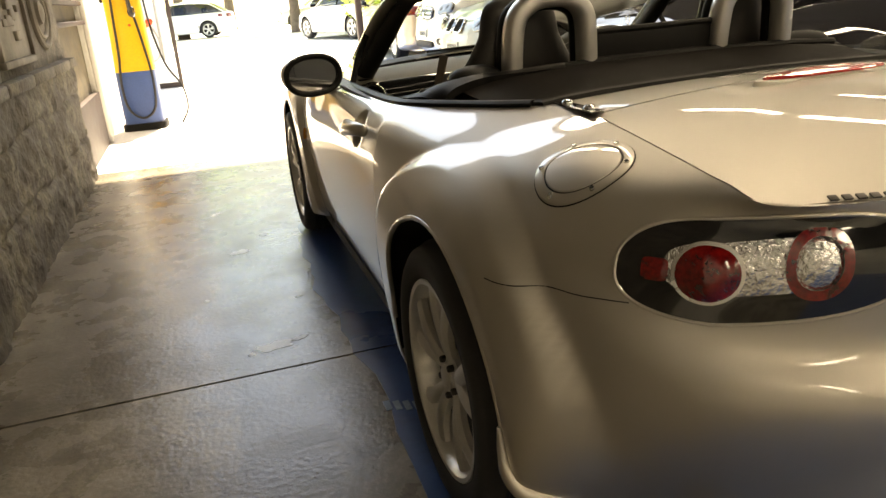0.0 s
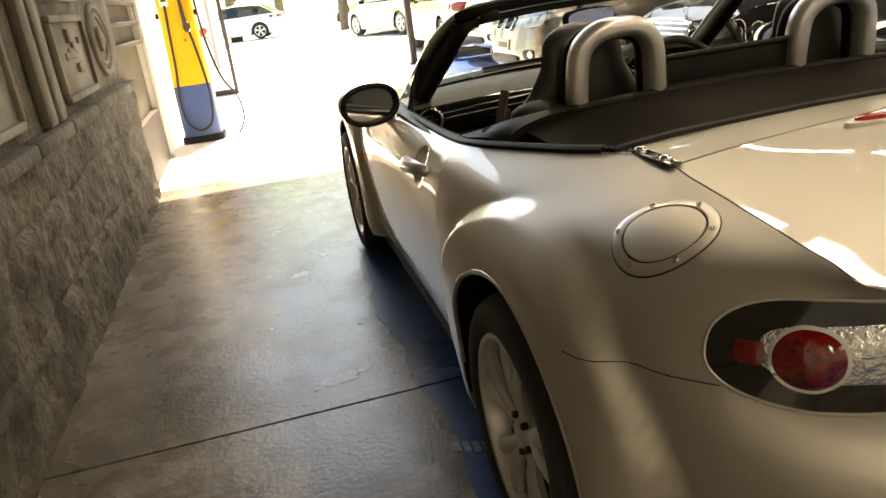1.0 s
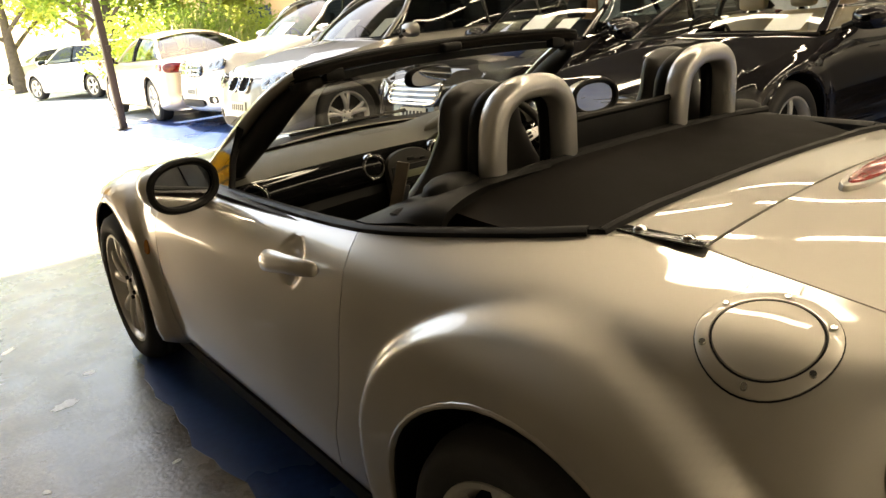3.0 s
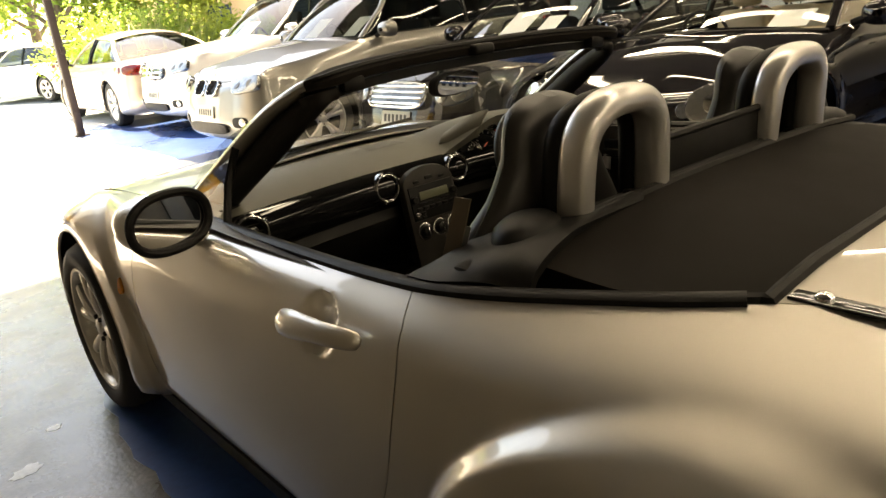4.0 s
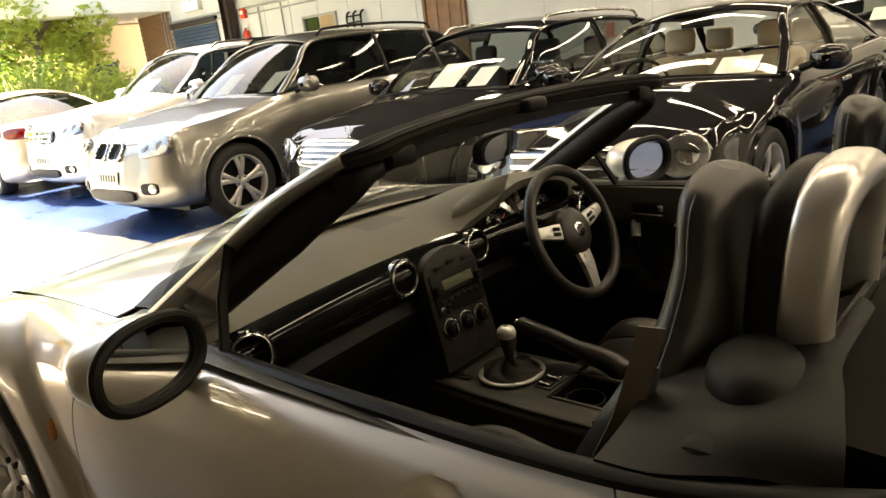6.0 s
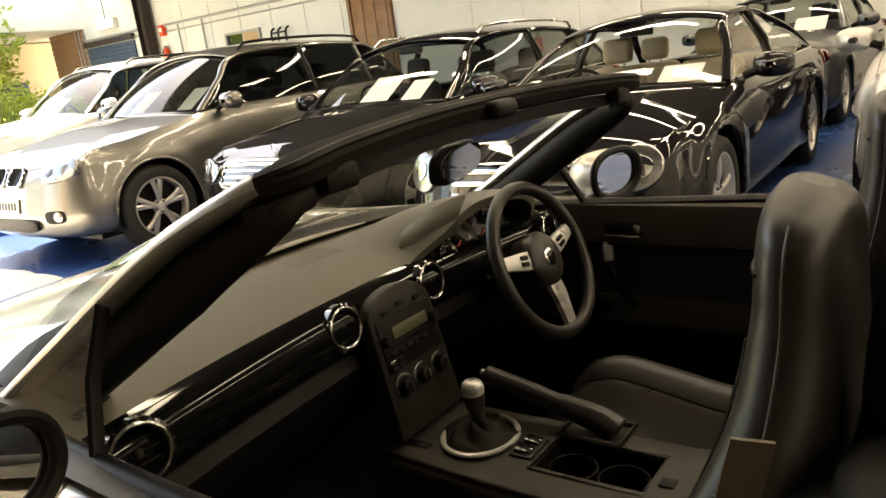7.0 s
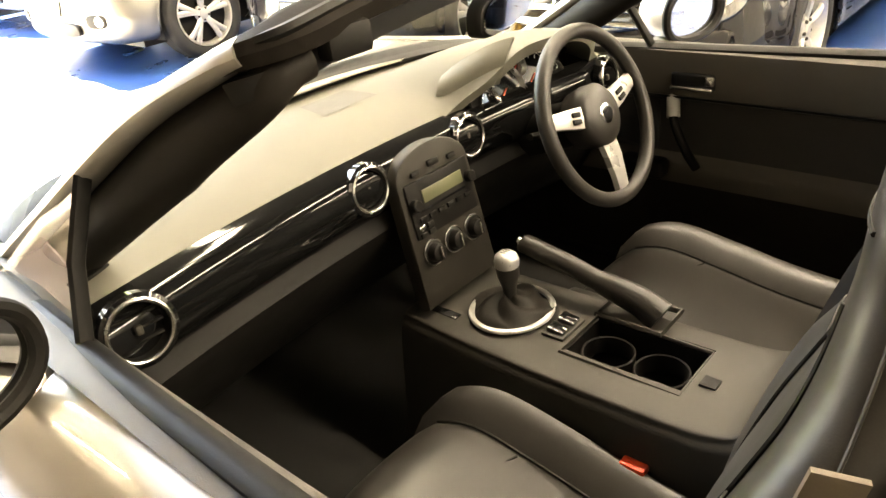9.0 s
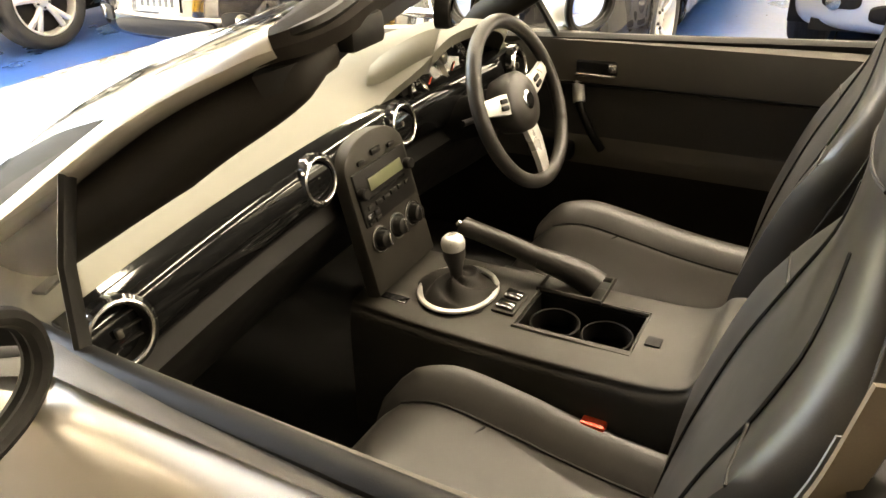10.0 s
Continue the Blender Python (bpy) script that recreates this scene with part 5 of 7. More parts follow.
part("cup_tray", cat(box((0.002, 0.98, 0.425), (0.124, 0.21, 0.01)), box((-0.060, 0.98, 0.462), (0.006, 0.21, 0.075)), box((0.064, 0.98, 0.462), (0.006, 0.21, 0.075)), box((0.002, 0.876, 0.462), (0.124, 0.006, 0.075)), box((0.002, 1.084, 0.462), (0.124, 0.006, 0.075))), black_plastic, console, "black cup holder tray")
part("cup_tray_rim", tube([(-0.062, 0.874, 0.503), (0.066, 0.874, 0.503), (0.066, 1.086, 0.503), (-0.062, 1.086, 0.503)], 0.004, 6, closed=True), dash_plastic, console)
for y in (0.932, 1.030):
    part("cup_ring", xf(lathe([(0.046, 0), (0.0465, 0.032), (0.044, 0.034), (0.042, 0.032), (0.0415, 0)], 32, False), Matrix.Translation((0.002, y, 0.452))), black_plastic, console, "round cup holder")
part("console_slot", box((-0.014, 0.846, 0.5085), (0.026, 0.026, 0.004), 0.001), carpet, console, "dark square slot")
part("switch_plate", xf(box((0, 0, 0), (0.075, 0.045, 0.006), 0.002), pose(0.0, 1.118, 0.505)), dash_plastic, console)
for x in (-0.018, 0.018):
    part("window_switch", xf(box((0, 0, 0), (0.026, 0.034, 0.012), 0.004), pose(x, 1.118, 0.510, 8, 0, 0)), gloss_black, console)
part("console_slit", box((-0.075, 1.335, 0.505), (0.018, 0.075, 0.004), 0.0015), gloss_black, console)
ringp = [(-0.004 + 0.079 * math.cos(a), 1.226 + 0.073 * math.sin(a), 0.510) for a in np.linspace(0, 2 * math.pi, 48, endpoint=False)]
part("shifter_ring", tube(ringp, 0.0060, 8, closed=True, flat=0.8), satin_silver, console, "chrome shifter ring")
rows = []
for t in np.linspace(0, 1, 14):
    r = 0.066 * (1 - t) ** 1.1 + 0.012
    rows.append([(-0.003 + r * (1 + 0.10 * math.sin(5 * a + 5 * t)) * math.cos(a), 1.228 + r * (1 + 0.10 * math.sin(5 * a + 5 * t)) * math.sin(a), 0.506 + 0.034 * t ** 0.7 + 0.005 * math.sin(4 * a + 9 * t)) for a in np.linspace(0, 2 * math.pi, 36, endpoint=False)])
part("shifter_gaiter", quads(np.array(rows), False, True), trim_black, console, "black leather gear gaiter")
lever = part("gear_lever", xf(lathe([(0.011, 0.0), (0.013, 0.022), (0.016, 0.034), (0.021, 0.050), (0.0215, 0.066), (0.020, 0.075)], 28), pose(-0.002, 1.229, 0.530, -3, 0, 0)), leather, console, "black gear lever")
part("gear_knob_cap", xf(lathe([(0.0205, 0.066), (0.0225, 0.070), (0.0230, 0.080), (0.0205, 0.089), (0.014, 0.0945), (0.001, 0.0965)], 28), pose(-0.002, 1.229, 0.530, -3, 0, 0)), satin_silver, lever, "silver gear knob cap")
for k in range(3):
    part("shift_mark", xf(box((-0.006 + 0.006 * k, 0, 0.0968), (0.0012, 0.012, 0.0008)), pose(-0.002, 1.229, 0.530, -3, 0, 0)), ink, lever)
# handbrake
hb = part("handbrake_sleeve", tube(spline([(0.104, 0.985, 0.512), (0.104, 1.02, 0.530), (0.100, 1.07, 0.545), (0.098, 1.10, 0.552)], 16), np.linspace(0.030, 0.021, 16), 14), leather, car, "black leather handbrake sleeve")
part("handbrake_grip", tube(spline([(0.098, 1.10, 0.552), (0.096, 1.17, 0.571), (0.092, 1.25, 0.590), (0.092, 1.262, 0.593)], 16), np.array([0.019] * 14 + [0.016, 0.010]), 14), leather, hb, "black handbrake grip")
part("handbrake_button", tube([(0.092, 1.26, 0.5925), (0.0915, 1.274, 0.596)], 0.008, 12), chrome, hb)
part("handbrake_frame", tube([(0.062, 0.965, 0.508), (0.145, 0.965, 0.508), (0.142, 1.09, 0.505), (0.066, 1.09, 0.505)], 0.006, 6, closed=True), dash_plastic, console)

# instruments and steering wheel
bin_m = pose(0.355, 1.452, 0.806, 90 - 22, 0, 0)
cl = part("instrument_panel", xf(slab(superellipse(0.165, 0.060, 40, 2.6), 0.01), bin_m), black_plastic, car, "black instrument panel")
part("binnacle_side", cat(xf(box((0, 0, 0), (0.36, 0.10, 0.12), 0.03), pose(0.365, 1.52, 0.745))), black_plastic, car)
for x, y, r in ((-0.052, 0.002, 0.048), (0.056, 0.006, 0.050), (-0.118, -0.012, 0.026), (0.006, 0.038, 0.020), (0.122, -0.012, 0.026)):
    gm = bin_m @ Matrix.Translation((x, y, 0.010))
    ga = part("gauge", xf(lathe([(r, 0.0), (r, 0.002), (0.001, 0.002)], 32), gm), gloss_black, cl, "round gauge")
    part("gauge_ring", xf(lathe([(r - 0.001, 0.001), (r + 0.003, 0.010), (r + 0.004, 0.012), (r + 0.0045, 0.008), (r + 0.003, 0)], 36, False), gm), satin_chrome, ga, "chrome gauge ring")
    for k in range(9):
        a = math.radians(-130 + 260 * k / 8 + 90)
        part("gauge_tick", xf(box((0, 0, 0), (0.0016, r * 0.16, 0.001)), gm @ Matrix.Translation((r * 0.8 * math.cos(a), r * 0.8 * math.sin(a), 0.0028)) @ pose(0, 0, 0, 0, 0, math.degrees(a) - 90)), paper, ga)
    part("gauge_needle", xf(box((0, r * 0.3, 0), (0.002, r * 0.7, 0.0015)), gm @ pose(0, 0, 0.004, 0, 0, 120)), red_plastic, ga)
# pointed pale wing that runs from the pad up into the hood
wing = []
for u in np.linspace(0, 1, 14):
    lo = np.array([0.150 + 0.085 * u, 1.500 - 0.095 * u, 0.836 + 0.012 * u])
    hi = np.array([0.205 + 0.075 * u, 1.520 - 0.125 * u, 0.862 + 0.066 * math.sin(1.35 * u)])
    wing.append([tuple(lo + (hi - lo) * v + np.array([-0.010, -0.006, 0.004]) * math.sin(math.pi * v)) for v in np.linspace(0, 1, 8)])
part("binnacle_fin", shell(quads(np.array(wing)), 0.006), pad_plastic, car, "pale grey binnacle side fin")

SW = pose(0.362, 1.255, 0.762, 90 - 22, 0, 0)
wheel_rim = [(0.174 * math.cos(a), 0.174 * math.sin(a), 0) for a in np.linspace(0, 2 * math.pi, 72, endpoint=False)]
rimw = part("steering_wheel", xf(tube(wheel_rim, 0.0155, 14, closed=True), SW), leather, car, "black leather three-spoke steering wheel")
part("wheel_hub", xf(lathe([(0.060, -0.05), (0.066, -0.02), (0.066, 0.002), (0.058, 0.012), (0.03, 0.018), (0.001, 0.019)], 36), SW), leather, rimw, "black airbag hub")
part("wheel_badge", xf(lathe([(0.021, 0.016), (0.021, 0.020), (0.018, 0.022), (0.001, 0.0225)], 28), SW), chrome, rimw, "chrome badge")
part("badge_field", xf(lathe([(0.0165, 0.0215), (0.0165, 0.0232), (0.001, 0.0236)], 24), SW @ Matrix.Diagonal((1, 0.8, 1, 1))), gloss_black, rimw)
for a0, wd in ((math.radians(12), 0.020), (math.radians(168), 0.020), (math.radians(270), 0.024)):
    d = np.array([math.cos(a0), math.sin(a0)])
    q = np.array([-d[1], d[0]])
    rows = []
    for t, w, z in ((0.055, wd * 1.15, 0.004), (0.09, wd * 1.05, 0.006), (0.13, wd * 0.85, 0.004), (0.168, wd * 0.75, 0.0)):
        c = d * t
        rows.append([(*(c + q * k), zz + z) for k, zz in ((-w, -0.012), (-w * 0.95, 0.0), (0, 0.003), (w * 0.95, 0.0), (w, -0.012), (0, -0.016))])
    sp = part("wheel_spoke", xf(quads(np.array(rows), False, True), SW), satin_silver, rimw, "silver wheel spoke")
    if a0 < 3.2:
        for k in (-0.007, 0.007):
            part("spoke_button", xf(box((0, k, 0.010), (0.026, 0.010, 0.005), 0.002), SW @ pose(d[0] * 0.088, d[1] * 0.088, 0, 0, 0, math.degrees(a0))), black_plastic, rimw)
part("column_shroud", xf(lathe([(0.045, -0.26), (0.05, -0.10), (0.045, -0.05)], 24), SW), black_plastic, car, "black steering column shroud")
for s in (-1, 1):
    part("column_stalk", xf(tube([(s * 0.04, 0.0, -0.07), (s * 0.16, 0.02, -0.055)], 0.007, 8), SW), black_plastic, car, "black column stalk")

# inner door panels
roll_plastic = mat("grained_door_plastic", (0.062, 0.055, 0.044), 0.5, 0, spec=0.3, var=0.1, scale=15, fine=700, bump=0.25, dist=0.001)
for s in (-1, 1):
    d = door_left if s < 0 else door_right
    g = []
    for y in np.linspace(0.50, 1.60, 30):
        k = 0.012 * ((y - 1.0) / 0.6) ** 2
        g.append([(s * (x + 0.0 - k), y, z) for x, z in ((0.735, 0.822), (0.700, 0.826), (0.676, 0.815), (0.668, 0.78), (0.672, 0.715), (0.690, 0.70), (0.694, 0.62), (0.688, 0.57), (0.672, 0.550), (0.666, 0.535), (0.668, 0.50), (0.684, 0.44), (0.686, 0.26))])
    g = np.array(g)
    for nm, a, b, mt, lab in (("door_lining", 0, 5, roll_plastic, "grained grey-brown upper door lining"), ("door_insert", 4, 8, leather, "black leather door insert"), ("door_ledge", 7, 11, roll_plastic, "grey-brown armrest ledge"), ("door_foot", 10, 13, trim_black, "black lower door lining")):
        vf = quads(g[:, a:b])
        part(nm, vf if s > 0 else flip(vf), mt, d, lab)
    part("lining_seam", tube([(s * 0.668, y, 0.712) for y in np.linspace(0.52, 1.55, 20)], 0.0022, 6), black_plastic, d)
    part("inner_handle_cup", box((s * 0.672, 1.192, 0.752), (0.018, 0.105, 0.042), 0.015, 3), black_plastic, d)
    part("inner_handle", cat(box((s * 0.660, 1.192, 0.737), (0.012, 0.10, 0.010), 0.004), box((s * 0.66, 1.150, 0.757), (0.010, 0.022, 0.022), 0.008)), satin_chrome, d, "silver inner door handle")
    part("door_pull", tube(spline([(s * 0.676, 1.235, 0.695), (s * 0.652, 1.225, 0.66), (s * 0.640, 1.19, 0.60), (s * 0.650, 1.165, 0.552)], 16), 0.011, 10), black_plastic, d, "black door pull")
    part("door_pull_cap", tube([(s * 0.682, 1.242, 0.708), (s * 0.668, 1.236, 0.695), (s * 0.654, 1.228, 0.668)], 0.0155, 10), satin_silver, d, "silver door pull cap")
    part("armrest_tray", box((s * 0.655, 1.30, 0.535), (0.05, 0.12, 0.05), 0.015, 3), black_plastic, d)

# seat belts, belt guides and buckle
satin_grey = mat("grey_belt_plastic", (0.17, 0.165, 0.15), 0.45, 0, var=0.06, scale=20, fine=400, bump=0.05)
guide_mat = mat("brown_grey_guide_plastic", (0.095, 0.074, 0.052), 0.5, 0, var=0.08, scale=16, fine=500, bump=0.1, dist=0.001)


def ribbon(path, w, across, thick=0.0025):
    p = np.asarray(path, float)
    a = np.asarray(across, float)
    a = np.broadcast_to(a / np.linalg.norm(a, axis=-1, keepdims=True), p.shape)
    return shell(quads(np.stack([p - a * w / 2, p + a * w / 2], 1)), thick)


for s in (-1, 1):
    pth = spline([(s * 0.566, 0.568, 0.945), (s * 0.585, 0.590, 0.850), (s * 0.594, 0.625, 0.770), (s * 0.598, 0.655, 0.69), (s * 0.604, 0.70, 0.54), (s * 0.610, 0.74, 0.36), (s * 0.61, 0.74, 0.26)], 40)
    strap = part("seat_belt", ribbon(pth[3:], 0.038, (-0.35 * s, -0.93, -0.10)), grey_belt, car, "grey seat belt webbing")
    tm = Matrix.Translation((s * 0.590, 0.645, 0.725)) @ pose(0, 0, 0, 0, 0, 90 * s) @ pose(0, 0, 0, 78, 0, 24 * s)
    tong = part("belt_tongue", xf(slab(superellipse(0.031, 0.026, 28, 4.0), 0.014, 0.004), tm), satin_grey, strap, "grey belt tongue")
    part("tongue_slot", xf(box((0, 0.008, 0.0145), (0.046, 0.008, 0.002), 0.0008), tm), black_plastic, tong)
    part("tongue_blade", xf(cat(box((-0.010, -0.044, 0.006), (0.007, 0.040, 0.003)), box((0.010, -0.044, 0.006), (0.007, 0.040, 0.003)), box((0, -0.062, 0.006), (0.027, 0.008, 0.003)), box((0, -0.030, 0.006), (0.027, 0.010, 0.003))), tm), chrome, tong, "bright steel belt blade")
    part("belt_guide", ribbon(pth[:17] + np.array((0.006 * s, 0, 0.004)), 0.030, (-0.35 * s, -0.93, -0.10), 0.005), guide_mat, car, "brown-grey belt guide strap")
    part("buckle_stalk", box((s * 0.150, 0.895, 0.36), (0.028, 0.045, 0.11), 0.008), black_plastic, car, "black belt buckle")
    part("buckle_button", box((s * 0.151, 0.900, 0.418), (0.024, 0.042, 0.014), 0.004), red_plastic, car, "red buckle button")
    part("side_locker", box((s * 0.615, 0.59, 0.66), (0.11, 0.15, 0.20), 0.03, 3), black_plastic, car, "black side trim behind the door")

# rear view mirror
rm = pose(-0.040, 1.190, 1.062, 4, 0, 17)
rv = part("rear_view_mirror", xf(slab(superellipse(0.112, 0.031, 36, 3.0), 0.022, 0.008), rm @ pose(0, 0, 0, 90, 0, 0)), black_plastic, car, "black rear view mirror")
part("rear_view_glass", xf(slab(superellipse(0.105, 0.026, 36, 3.0), 0.002), rm @ pose(0, -0.0225, 0, 90, 0, 0)), mirror_glass, rv, "mirror glass")
part("mirror_arm", tube(spline([(-0.072, 1.19, 1.075), (-0.05, 1.215, 1.105), (-0.02, 1.235, 1.128)], 8), 0.010, 8), black_plastic, rv)

# ---------------------------------------------------------------- the other cars
lamp_bowl = mat("headlamp_bowl", (0.30, 0.30, 0.285), 0.18, 0.85, var=0.25, scale=40, fine=90, bump=0.3, coat=1.0)
lamp_dark = mat("headlamp_shadow", (0.10, 0.10, 0.10), 0.2, 0.5, var=0.2, scale=30, coat=1.0)
plate_mat = mat("pale_plate", (0.62, 0.61, 0.52), 0.5, 0, var=0.04, bump=0)
seat_dark = mat("dark_seat_cloth", (0.03, 0.03, 0.032), 0.8, 0, var=0.2, scale=20)


class Flank:
    """A car's side surface, from its plan, top edge and sections."""

    def __init__(self, plan, edge, zs, ds):
        n = len(plan)
        p = np.array(plan, float)
        net = np.zeros((n, 9, 3))
        for i in range(n):
            t = p[min(i + 1, n - 1)] - p[max(i - 1, 0)]
            t = np.array([1.0, 0.0]) if i == 0 else np.array([-1.0, 0.0]) if i == n - 1 else t / np.linalg.norm(t)
            out = np.array([t[1], -t[0]])
            for j in range(8):
                net[i, j] = (*(p[i] - out * ds[i][j]), zs[i][j])
            net[i, 8] = edge[i]
        self.net, self.n, self.edge = net, n, np.array(edge, float)

    def grid(self, us, vs):
        return np.einsum("ui,ijc,vj->uvc", weights(self.n, us), self.net, weights(9, vs))

    def build(self, wheels, arch, bulge):
        self.us, self.vs = np.linspace(0, self.n - 1, 190), np.linspace(0, 8, 46)
        g = self.grid(self.us, self.vs)
        for wy, wz in wheels:
            r = np.hypot(g[..., 1] - wy, g[..., 2] - wz)
            s = np.clip((arch + 0.13 - r) / 0.09, 0, 1)
            side = g[..., 0] > 0.5
            g[..., 0] += np.where(side, bulge * s * s * (3 - 2 * s), 0)
            k = np.where(side & (np.abs(r - arch) < 0.014), arch / np.maximum(r, 1e-6), 1)
            g[..., 1] = wy + (g[..., 1] - wy) * k
            g[..., 2] = wz + (g[..., 2] - wz) * k
        self.g = g
        c = 0.25 * (g[:-1, :-1] + g[1:, :-1] + g[:-1, 1:] + g[1:, 1:])
        keep = np.ones(c.shape[:2], bool)
        for wy, wz in wheels:
            keep &= ~((np.hypot(c[..., 1] - wy, c[..., 2] - wz) < arch) & (c[..., 0] > 0.4))
        return keep, c

    def spot(self, where, a, z, lift=0.0):
        """A frame on the surface (z outward): on the front or rear at width a, or on the side at length a."""
        g = self.g
        mid = self.n // 2
        want = np.abs(g[..., 0] - abs(a)) if where != "side" else np.abs(g[..., 1] - a)
        d = want ** 2 + (g[..., 2] - z) ** 2
        u = self.us[:, None] * np.ones_like(d)
        if where == "front":
            d = d + np.where(u < self.n - 6.2, 9, 0)
        elif where == "rear":
            d = d + np.where(u > 5.2, 9, 0)
        else:
            d = d + np.where(g[..., 0] < 0.5, 9, 0)
        i, j = np.unravel_index(np.argmin(d), d.shape)
        i0, i1, j0, j1 = max(i - 2, 0), min(i + 2, g.shape[0] - 1), max(j - 1, 0), min(j + 1, g.shape[1] - 1)
        n = np.cross(g[i1, j] - g[i0, j], g[i, j1] - g[i, j0])
        if where == "front" and abs(a) < 0.02:
            n = np.array([0, abs(n[1]), n[2]])
        n = n / np.linalg.norm(n)
        if where == "front" and n[1] < 0 or where == "rear" and n[1] > 0 or where == "side" and n[0] < 0:
            n = -n
        p = Vector(g[i, j])
        p.x = abs(a) if where != "side" else p.x
        nv = Vector(n)
        x = Vector((0, 0, 1)).cross(nv).normalized()
        y = nv.cross(x)
        m = Matrix((x, y, nv)).transposed().to_4x4()
        m.translation = p + nv * lift
        if where != "side" and a < 0:
            fl = Matrix.Diagonal((-1, 1, 1, 1))
            m = fl @ m @ fl
        return m


def make_car(name, label, m, w=0.87, fo=0.80, wb=2.75, ro=1.0, R=0.32, zh=0.68, zc=0.93, zb=0.93, zt=0.98, roof=1.42, cowl=-0.55, wst=-1.25, rrt=-2.75, rgb=-3.4, wr=0.56,
             body=None, trim=None, glass_m=None, seats=None, lamps="pair", grille="slats", spokes=5, twin=True, bulge=0.012, rails="", paper_at=(), tall=False, tail="", sill_trim=None, group="cars parked in a row"):
    body = body or black_paint
    glass_m = glass_m or car_glass
    seats = seats or seat_dark
    root = thing(name, label, "car", group, m=m)
    yr, yf = -(wb + ro), fo
    plan = [(0, yr), (0.5 * w, yr + 0.015), (0.82 * w, yr + 0.08), (0.955 * w, yr + 0.25), (0.99 * w, yr + 0.6), (w, yr + 1.1), (w, -wb * 0.5), (w, -0.75), (0.998 * w, -0.25), (0.99 * w, 0.12), (0.965 * w, fo - 0.40),
            (0.89 * w, fo - 0.19), (0.68 * w, fo - 0.07), (0.34 * w, fo - 0.015), (0, fo)]
    n = len(plan)
    zb2 = zb + 0.03
    ze = lambda y: float(curve_at((yr, rgb, -wb * 0.5, cowl, -0.05, fo - 0.30, fo), (zt - 0.03, zb2, zb, zc, zh + 0.6 * (zc - zh), zh + 0.10, zh), [y])[0])
    edge, zs, ds = [], [], []
    for i, (x, y) in enumerate(plan):
        t = np.array(plan[min(i + 1, n - 1)]) - np.array(plan[max(i - 1, 0)])
        t = np.array([1.0, 0.0]) if i == 0 else np.array([-1.0, 0.0]) if i == n - 1 else t / np.linalg.norm(t)
        out = np.array([t[1], -t[0]])
        inset = 0.17 if i > 10 else 0.10 if i > 3 else 0.12
        e = np.array([x, y]) - out * inset
        z = ze(y)
        edge.append((max(0.0, e[0]), e[1], z))
        base = 0.24 if tall else 0.19
        q = np.array((0, 0.05, 0.14, 0.32, 0.52, 0.72, 0.87, 0.955))
        zs.append(base + (z - base) * q)
        if i > 9:
            ds.append((0.10, 0.045, 0.012, 0.0, 0.012, 0.035, 0.055, 0.09))
        elif i < 4:
            ds.append((0.10, 0.05, 0.01, 0.0, 0.02, 0.03, 0.04, 0.07))
        else:
            ds.append((0.08, 0.03, 0.012, 0.016, 0.004, 0.0, 0.02, 0.055))
    fl = Flank(plan, edge, zs, ds)
    wheels = ((0.0, R), (-wb, R))
    arch = R + 0.055
    keep, c = fl.build(wheels, arch, bulge)
    vf = quads(fl.g, keep=keep)
    part("body_side", shell(vf, 0.006), body, root)
    part("body_side", mirrored(shell(vf, 0.006)), body, root)
    if sill_trim:
        low = keep & (c[..., 2] < (0.42 if tall else 0.30))
        gg = fl.g.copy()
        gg[..., 0] += 0.004
        part("sill_trim", cat(quads(gg, keep=low), mirrored(quads(gg, keep=low))), sill_trim, root)
    # bonnet, boot
    ys = weights(n, fl.us) @ fl.edge
    ucowl = float(np.interp(cowl, ys[60:, 1], fl.us[60:])) if False else float(fl.us[np.argmin(np.abs(ys[:, 1] - cowl) + np.where(fl.us < 4, 9, 0))])
    urgb = float(fl.us[np.argmin(np.abs(ys[:, 1] - rgb) + np.where(fl.us > 8, 9, 0))])

    def deck(u0, u1, ya, za, k=30):
        us = np.linspace(u0, u1, k)
        e = weights(n, us) @ fl.edge
        yc, zc_ = np.interp(np.linspace(0, 1, k), np.linspace(0, 1, len(ya)), ya), np.interp(np.linspace(0, 1, k), np.linspace(0, 1, len(za)), za)
        s = np.linspace(-1, 1, 30)
        b = 1 - np.abs(s) ** 2.4
        return np.stack([s[None] * e[:, :1], e[:, 1:2] + (yc[:, None] - e[:, 1:2]) * b, e[:, 2:3] + (zc_[:, None] - e[:, 2:3]) * b], -1)

    part("bonnet", shell(quads(deck(n - 1.6, ucowl, (yf - 0.17, yf - 0.40, 0.0, cowl + 0.10), (zh + 0.015, zh + 0.12, zc - 0.01, zc + 0.045))), -0.006), body, root)
    part("boot_lid", shell(quads(deck(urgb, 1.6, (rgb - 0.06, yr + 0.45, yr + 0.13), (zb2 + 0.03, zt + 0.035, zt))), -0.006), body, root)
    # cabin
    A0, A1 = (w - 0.125, cowl, zc), (wr + 0.015, wst, roof - 0.085)
    mid_r = (wr + 0.03, 0.5 * (wst + rrt), roof - 0.05)
    C1, C0 = (wr + 0.005, rrt, roof - 0.10), (w - 0.14, rgb, zb2)
    mix = lambda a, b, k, up: tuple(np.array(a) * (1 - k) + np.array(b) * k + np.array((0.01, 0, up)))
    rail = spline([A0, mix(A0, A1, 0.5, 0.02), A1, mid_r, C1, mix(C1, C0, 0.5, 0.035), C0], 61)
